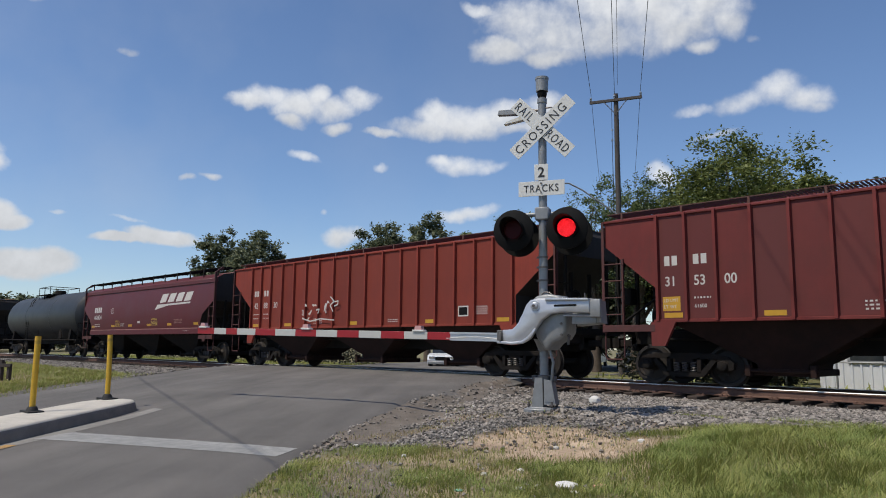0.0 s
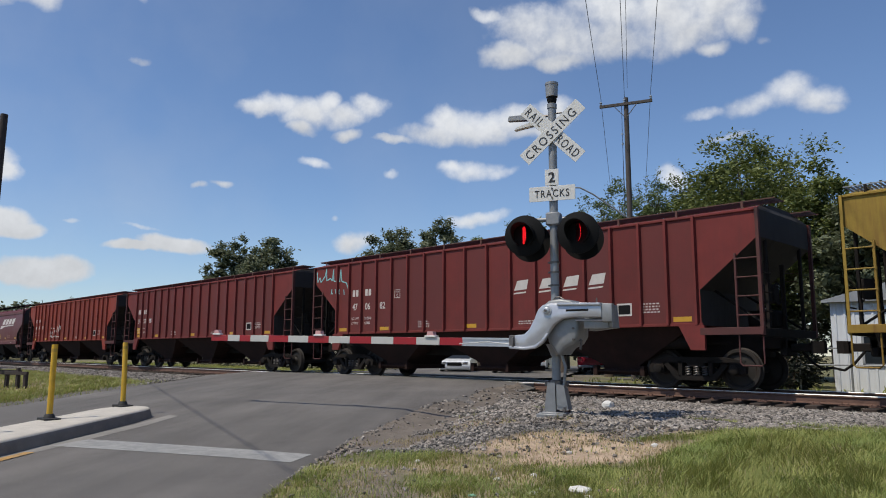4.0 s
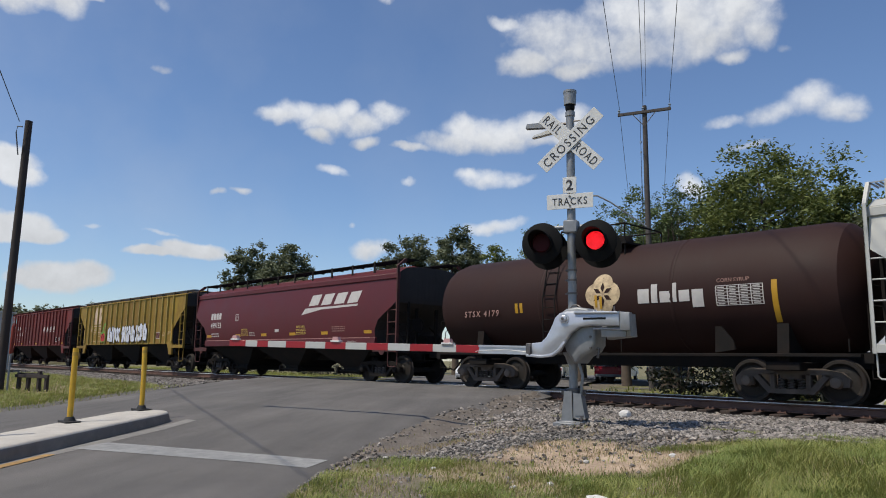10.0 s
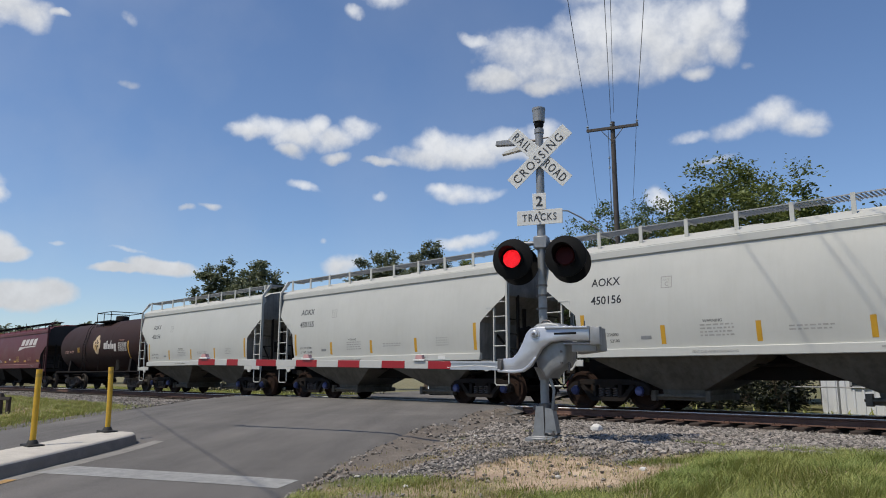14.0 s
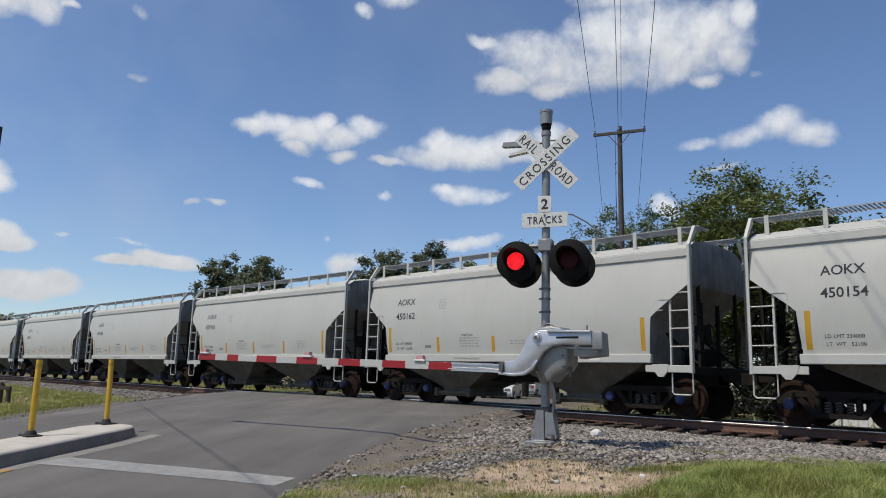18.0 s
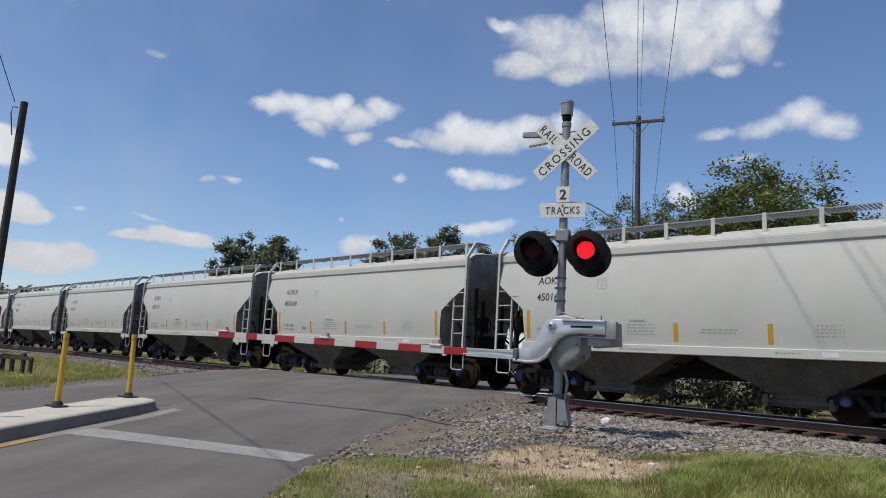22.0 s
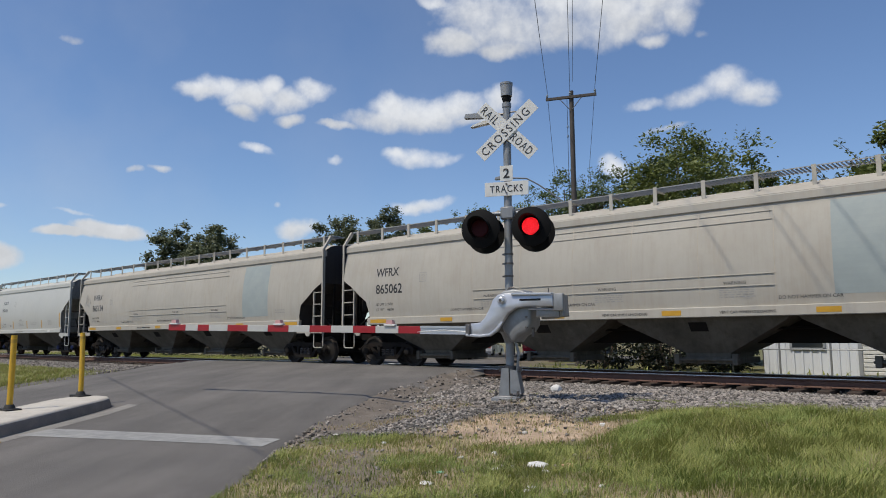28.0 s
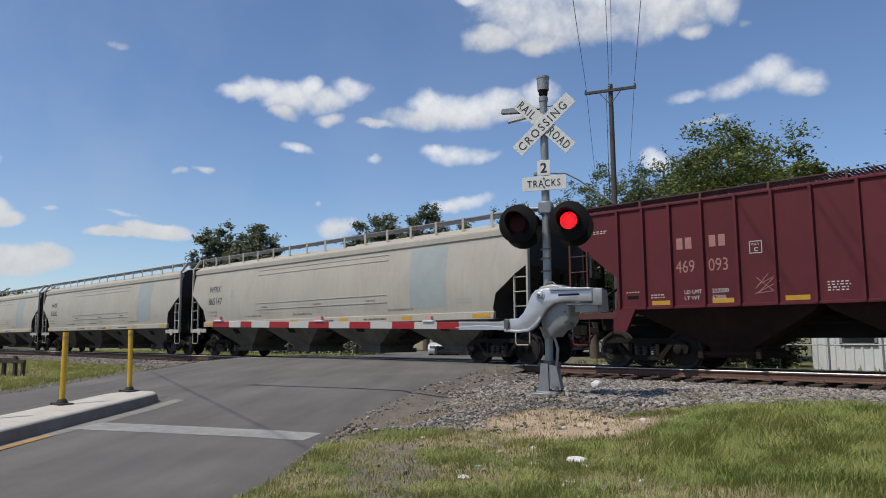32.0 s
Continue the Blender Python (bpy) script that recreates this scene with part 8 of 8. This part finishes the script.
for i, (x, y, h) in enumerate(((-8.6, 35.0, 8.0), (-24.0, 37.5, 7.0), (-28.0, 42.0, 7.5), (-33.0, 46.0, 8.0), (-11.0, 39.5, 8.5), (-18.5, 40.5, 8.5), (-14.5, 41.0, 9.0))):
    tree(x, y, h, 2.9, LEAF_OAK, 30 + i, .18, 1.1, .42, "dense dark green tree behind the railway")
for i in range(11):
    a = radians(-80 + i * 1.25)
    d = 135 + 15 * math.sin(i * 2.3)
    tree(math.sin(a) * d, max(math.cos(a) * d, 25), 8.2 + 1.4 * math.sin(i * 1.7), 5.0, LEAF_OAK, 60 + i, .15, .8, 1.0, "distant dark green tree line")


def shrub(x, y, h, r, seed):
    rng = random.Random(seed)
    ob = thing("shrub", "dense dark green shrub behind the railway", "shrub", "shrubs behind the railway", pose(x, y, ground_z(x, y) - .05))
    st = Shape()
    for k in range(5):
        a = k * 1.26 + seed
        st.tube([(0, 0, 0), (math.cos(a) * r * .3, math.sin(a) * r * .3, h * .5), (math.cos(a) * r * .6, math.sin(a) * r * .6, h * .8)], .04, 5, .012)
    part("stem", st, BARK, ob)
    vs, fs = [], []
    for _ in range(1500):
        a, t = rng.uniform(0, 6.283), rng.random()
        rr = r * math.sin(math.pi * (.15 + .75 * t)) ** .6 * rng.uniform(.5, 1.1)
        c = Vector((math.cos(a) * rr, math.sin(a) * rr, .1 + h * t * rng.uniform(.85, 1.05)))
        d1 = Vector((rng.uniform(-1, 1), rng.uniform(-1, 1), rng.uniform(-.5, .6))).normalized()
        d2 = d1.cross(Vector((rng.uniform(-1, 1), rng.uniform(-1, 1), 1))).normalized()
        s = rng.uniform(.12, .28)
        n = len(vs)
        vs += [c - d1 * s * .5, c + d2 * s * .25, c + d1 * s * .5, c - d2 * s * .25]
        fs.append((n, n + 1, n + 2, n + 3))
    me = bpy.data.meshes.new("foliage")
    me.from_pydata([tuple(v) for v in vs], [], fs)
    # darkened leaf colour stands in for the shade the shrubs lie in
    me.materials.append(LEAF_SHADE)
    piece("foliage", me, ob)


for i, (x, y, h, r) in enumerate(((-10.6, 29.5, 2.6, 1.3), (-13.2, 29.0, 3.0, 1.8), (-11.8, 26.6, 2.2, 1.3), (-14.6, 26.9, 2.3, 1.3), (-9.6, 26.4, 2.0, .9), (-35.5, 29.0, 2.6, 1.9), (-39.0, 29.5, 3.0, 2.0), (-43.0, 29.0, 2.8, 2.2), (-47.5, 30.0, 3.0, 2.3), (-52.0, 29.0, 3.0, 2.4), (-57.0, 30.0, 3.0, 2.4), (-62.0, 29.0, 3.0, 2.4), (-1.2, 27.0, 2.4, 1.2), (1.5, 27.5, 2.8, 1.5), (4.5, 28.0, 2.8, 1.7))):
    shrub(x, y, h, r, 80 + i)

# ---- car park, shed and vehicles behind the railway ----
lot = Shape().grid([[(x, y, ground_z(x, y) + .03) for x in (-42, -36, -30, -24, -19)] for y in (31.0, 34.0, 38.0, 44.0, 52.0)])
tagged(new("car_park", lot.mesh("car_park", ASPHALT, 30)), "sunlit grey asphalt car park behind the railway", "car park", kind="structure")

shed = thing("shed", "white metal-sided shed behind the railway", "shed", at=pose(-4.9, 27.4, ground_z(-4.9, 27.4) - .05))
part("wall", Shape().box(-3.6, 3.4, 0, 5.0, .0, 3.1), SHED, shed)
rib_mesh = Shape().prism([(-.05, 0), (-.03, -.03), (.03, -.03), (.05, 0)], .05, 3.05, "xy").mesh("siding_rib", SHED)
for i in range(24):
    piece("siding_rib", rib_mesh, shed, "", Matrix.Translation((-3.45 + i * .29, 0, 0)))
part("roof", Shape().prism([(-3.8, 3.08), (3.6, 3.08), (3.6, 3.16), (-.1, 4.1), (-3.8, 3.16)], -.25, 5.2), SHED_TRIM, shed)
dr = part("roller_door", Shape().box(-.4, 2.2, -.05, -.02, .05, 2.3), SIGN_W, shed, "white roller door")
slat = Shape().box(-.38, 2.18, -.075, -.05, -.06, .06, .015).mesh("slat", SIGN_W)
for i in range(16):
    piece("slat", slat, dr, "", Matrix.Translation((0, 0, .15 + i * .14)))
for x in (-.52, 2.2):
    part("door_post", Shape().box(x, x + .12, -.09, .0, .0, 2.4), SHED_TRIM, shed)
part("window", Shape().box(-2.6, -1.6, -.05, -.01, 1.0, 1.9), GLASS_DARK, shed)
part("window_frame", Shape().box(-2.68, -1.52, -.07, -.02, .93, 1.0).box(-2.68, -1.52, -.07, -.02, 1.9, 1.97).box(-2.68, -2.6, -.07, -.02, .93, 1.97).box(-1.6, -1.52, -.07, -.02, .93, 1.97), SHED_TRIM, shed)
pp = thing("pipe_post", "grey steel pipe fence behind the railway", "fence", at=pose(-7.0, 26.2, ground_z(-7.0, 26.2)))
for i in range(4):
    part("post", Shape().tube([(-2.2 + i * 1.6, 0, -.1), (-2.2 + i * 1.6, 0, 1.5)], .035, 8), GALV, pp)
part("rail", Shape().tube([(-2.3, 0, 1.45), (2.7, 0, 1.45)], .025, 8).tube([(-2.3, 0, .9), (2.7, 0, .9)], .025, 8), GALV, pp)


def vehicle(x, y, turn, paint, label, kind, tall=1.45, long=4.6):
    v = thing("car" if kind == "car" else "pickup_truck", label, kind, "parked vehicles", pose(x, y, ground_z(x, y) + .03, 0, 0, turn))
    L, w, b = long, .88, .35
    side = [(-L / 2, .45), (-L / 2, .95), (-L / 2 + .15, 1.0), (L / 2 - 1.1, .98), (L / 2 - .15, .85), (L / 2, .6), (L / 2 - .05, .35), (-L / 2 + .1, .35)]
    part("body", Shape().prism(side, -w, w), paint, v, smooth=25)
    if kind == "car":
        cab = [(-L / 2 + .25, .98), (-L / 2 + .7, tall), (L / 2 - 1.9, tall), (L / 2 - 1.05, .97)]
    else:
        cab = [(-.35, .98), (-.2, tall), (.75, tall), (1.35, .97)]
    part("cabin", Shape().prism(cab, -w * .86, w * .86), GLASS_DARK, v, smooth=25)
    top = [p for p in cab if p[1] == tall]
    part("roof", Shape().box(top[0][0] - .02, top[1][0] + .02, -w * .84, w * .84, tall - .02, tall + .04, .02), paint, v)
    for e in (-1, 1):
        for xx in (-L / 2 + .85, L / 2 - .85):
            wh = piece("wheel", shared("vehicle_wheel", lambda: Shape().lathe([(0, -.11), (.2, -.11), (.22, -.10), (.33, -.10), (.34, -.08), (.34, .08), (.33, .10), (0, .10)], "y", seg=20).mesh("wheel", RUBBER)), v, "", Matrix.Translation((xx, e * .80, .34)))
            piece("rim", shared("vehicle_rim", lambda: Shape().lathe([(0, -.125), (.19, -.12), (.20, -.10)], "y", seg=16).mesh("rim", CHROME)), wh, "", pose(0, 0, 0, 0, 0, 0 if e < 0 else 180))
        part("headlight", Shape().box(L / 2 - .10, L / 2 + .01, e * .62 - .16, e * .62 + .16, .66, .80, .02), CHROME, v)
        part("tail_light", Shape().box(-L / 2 - .01, -L / 2 + .06, e * .70 - .12, e * .70 + .12, .72, .92, .02), RED_LAMP, v)
    for xx in (L / 2 + .02, -L / 2 - .02):
        part("bumper", Shape().box(xx - .04, xx + .04, -w * .95, w * .95, .36, .52, .03), SHED_TRIM, v)
    part("grille", Shape().box(L / 2 - .02, L / 2 + .02, -.42, .42, .58, .78, .01), BLACK_PLATE, v)
    return v


def car_paint(name, c):
    return mat(name, c, .25, vary=.04, scale=2.0, bump=0)


PAINT_WHITE = car_paint("white_car_paint", (.72, .73, .74))
PAINT_RED = car_paint("red_car_paint", (.30, .012, .03))
PAINT_SILVER = car_paint("silver_car_paint", (.36, .38, .40))
PAINT_DARK = car_paint("dark_blue_car_paint", (.03, .035, .05))
vehicle(-27.2, 32.6, -58, PAINT_WHITE, "white four-wheel-drive car parked nose to the railway", "car", 1.75, 4.7)
vehicle(-31.2, 32.3, -52, PAINT_WHITE, "white pickup truck parked behind the railway", "pickup truck", 1.75, 5.4)
vehicle(-27.2, 41.0, 118, PAINT_RED, "dark red car parked tail to the railway", "car", 1.45, 4.5)
vehicle(-25.2, 44.0, 115, PAINT_SILVER, "silver car parked in the car park", "car", 1.5, 4.5)
vehicle(-29.5, 45.5, 112, PAINT_SILVER, "silver car parked further back", "car", 1.7, 4.6)
vehicle(-23.0, 42.0, 118, PAINT_DARK, "dark blue car parked in the car park", "car", 1.5, 4.5)
vehicle(-34.0, 44.0, 115, PAINT_WHITE, "white car parked in the car park", "car", 1.5, 4.5)



def motions():
    """The whole train rolls to the left; each wheel turns with the way it rolls while its car is near."""
    for car, u in TRAIN:
        walk(car, [(t, pose(u - s, TRACK_Y, CAR_Z)) for t, s in ROLLED])
    times = np.array([r[0] for r in ROLLED])
    ways = np.array([r[1] for r in ROLLED])
    start = {car: u for car, u in TRAIN}
    for w, dx, car in SPIN:
        near = [s for s in np.arange(0.0, ways[-1], 0.55) if -34 < start[car] + 8 - s < 6]
        rows = [(float(np.interp(s, ways, times)), s) for s in near]
        if len(rows) < 2:
            rows = [(0.0, 0.0), (32.0, 0.4)]
        if rows[0][0] > 0.1:
            rows.insert(0, (0.0, rows[0][1] - 0.4))
        if rows[-1][0] < 31.9:
            rows.append((32.0, rows[-1][1] + 0.4))
        walk(w, [(t, Matrix.Translation((dx, 0, 0.457)) @ Euler((0, -s / 0.46, 0)).to_matrix().to_4x4()) for t, s in rows])
    # the two lamps flash by turns: each lens turns its lit or its unlit face forward, half a turn a beat
    for ln, x in LENSES:
        lit = x > 0
        angle = 0.0 if lit else 180.0
        rows = [(0.0, angle)]
        for k in range(-2, 50):
            t = 1.5 + 0.6143 * k + {17: 0.04, 35: 0.09, 45: 0.04, 48: -0.09}.get(k, 0.0)
            if 0.1 < t < 31.95:
                f = round(t * FPS)
                rows += [((f - 1) / FPS, angle), (f / FPS, angle + 60), ((f + 1) / FPS, angle + 120), ((f + 2) / FPS, angle + 180)]
                angle += 180
        rows.append((32.0, angle))
        walk(ln, [(t, Matrix.Translation((x, -0.245, 2.70)) @ pose(0, 0, 0, 0, 0, a)) for t, a in rows])


motions()
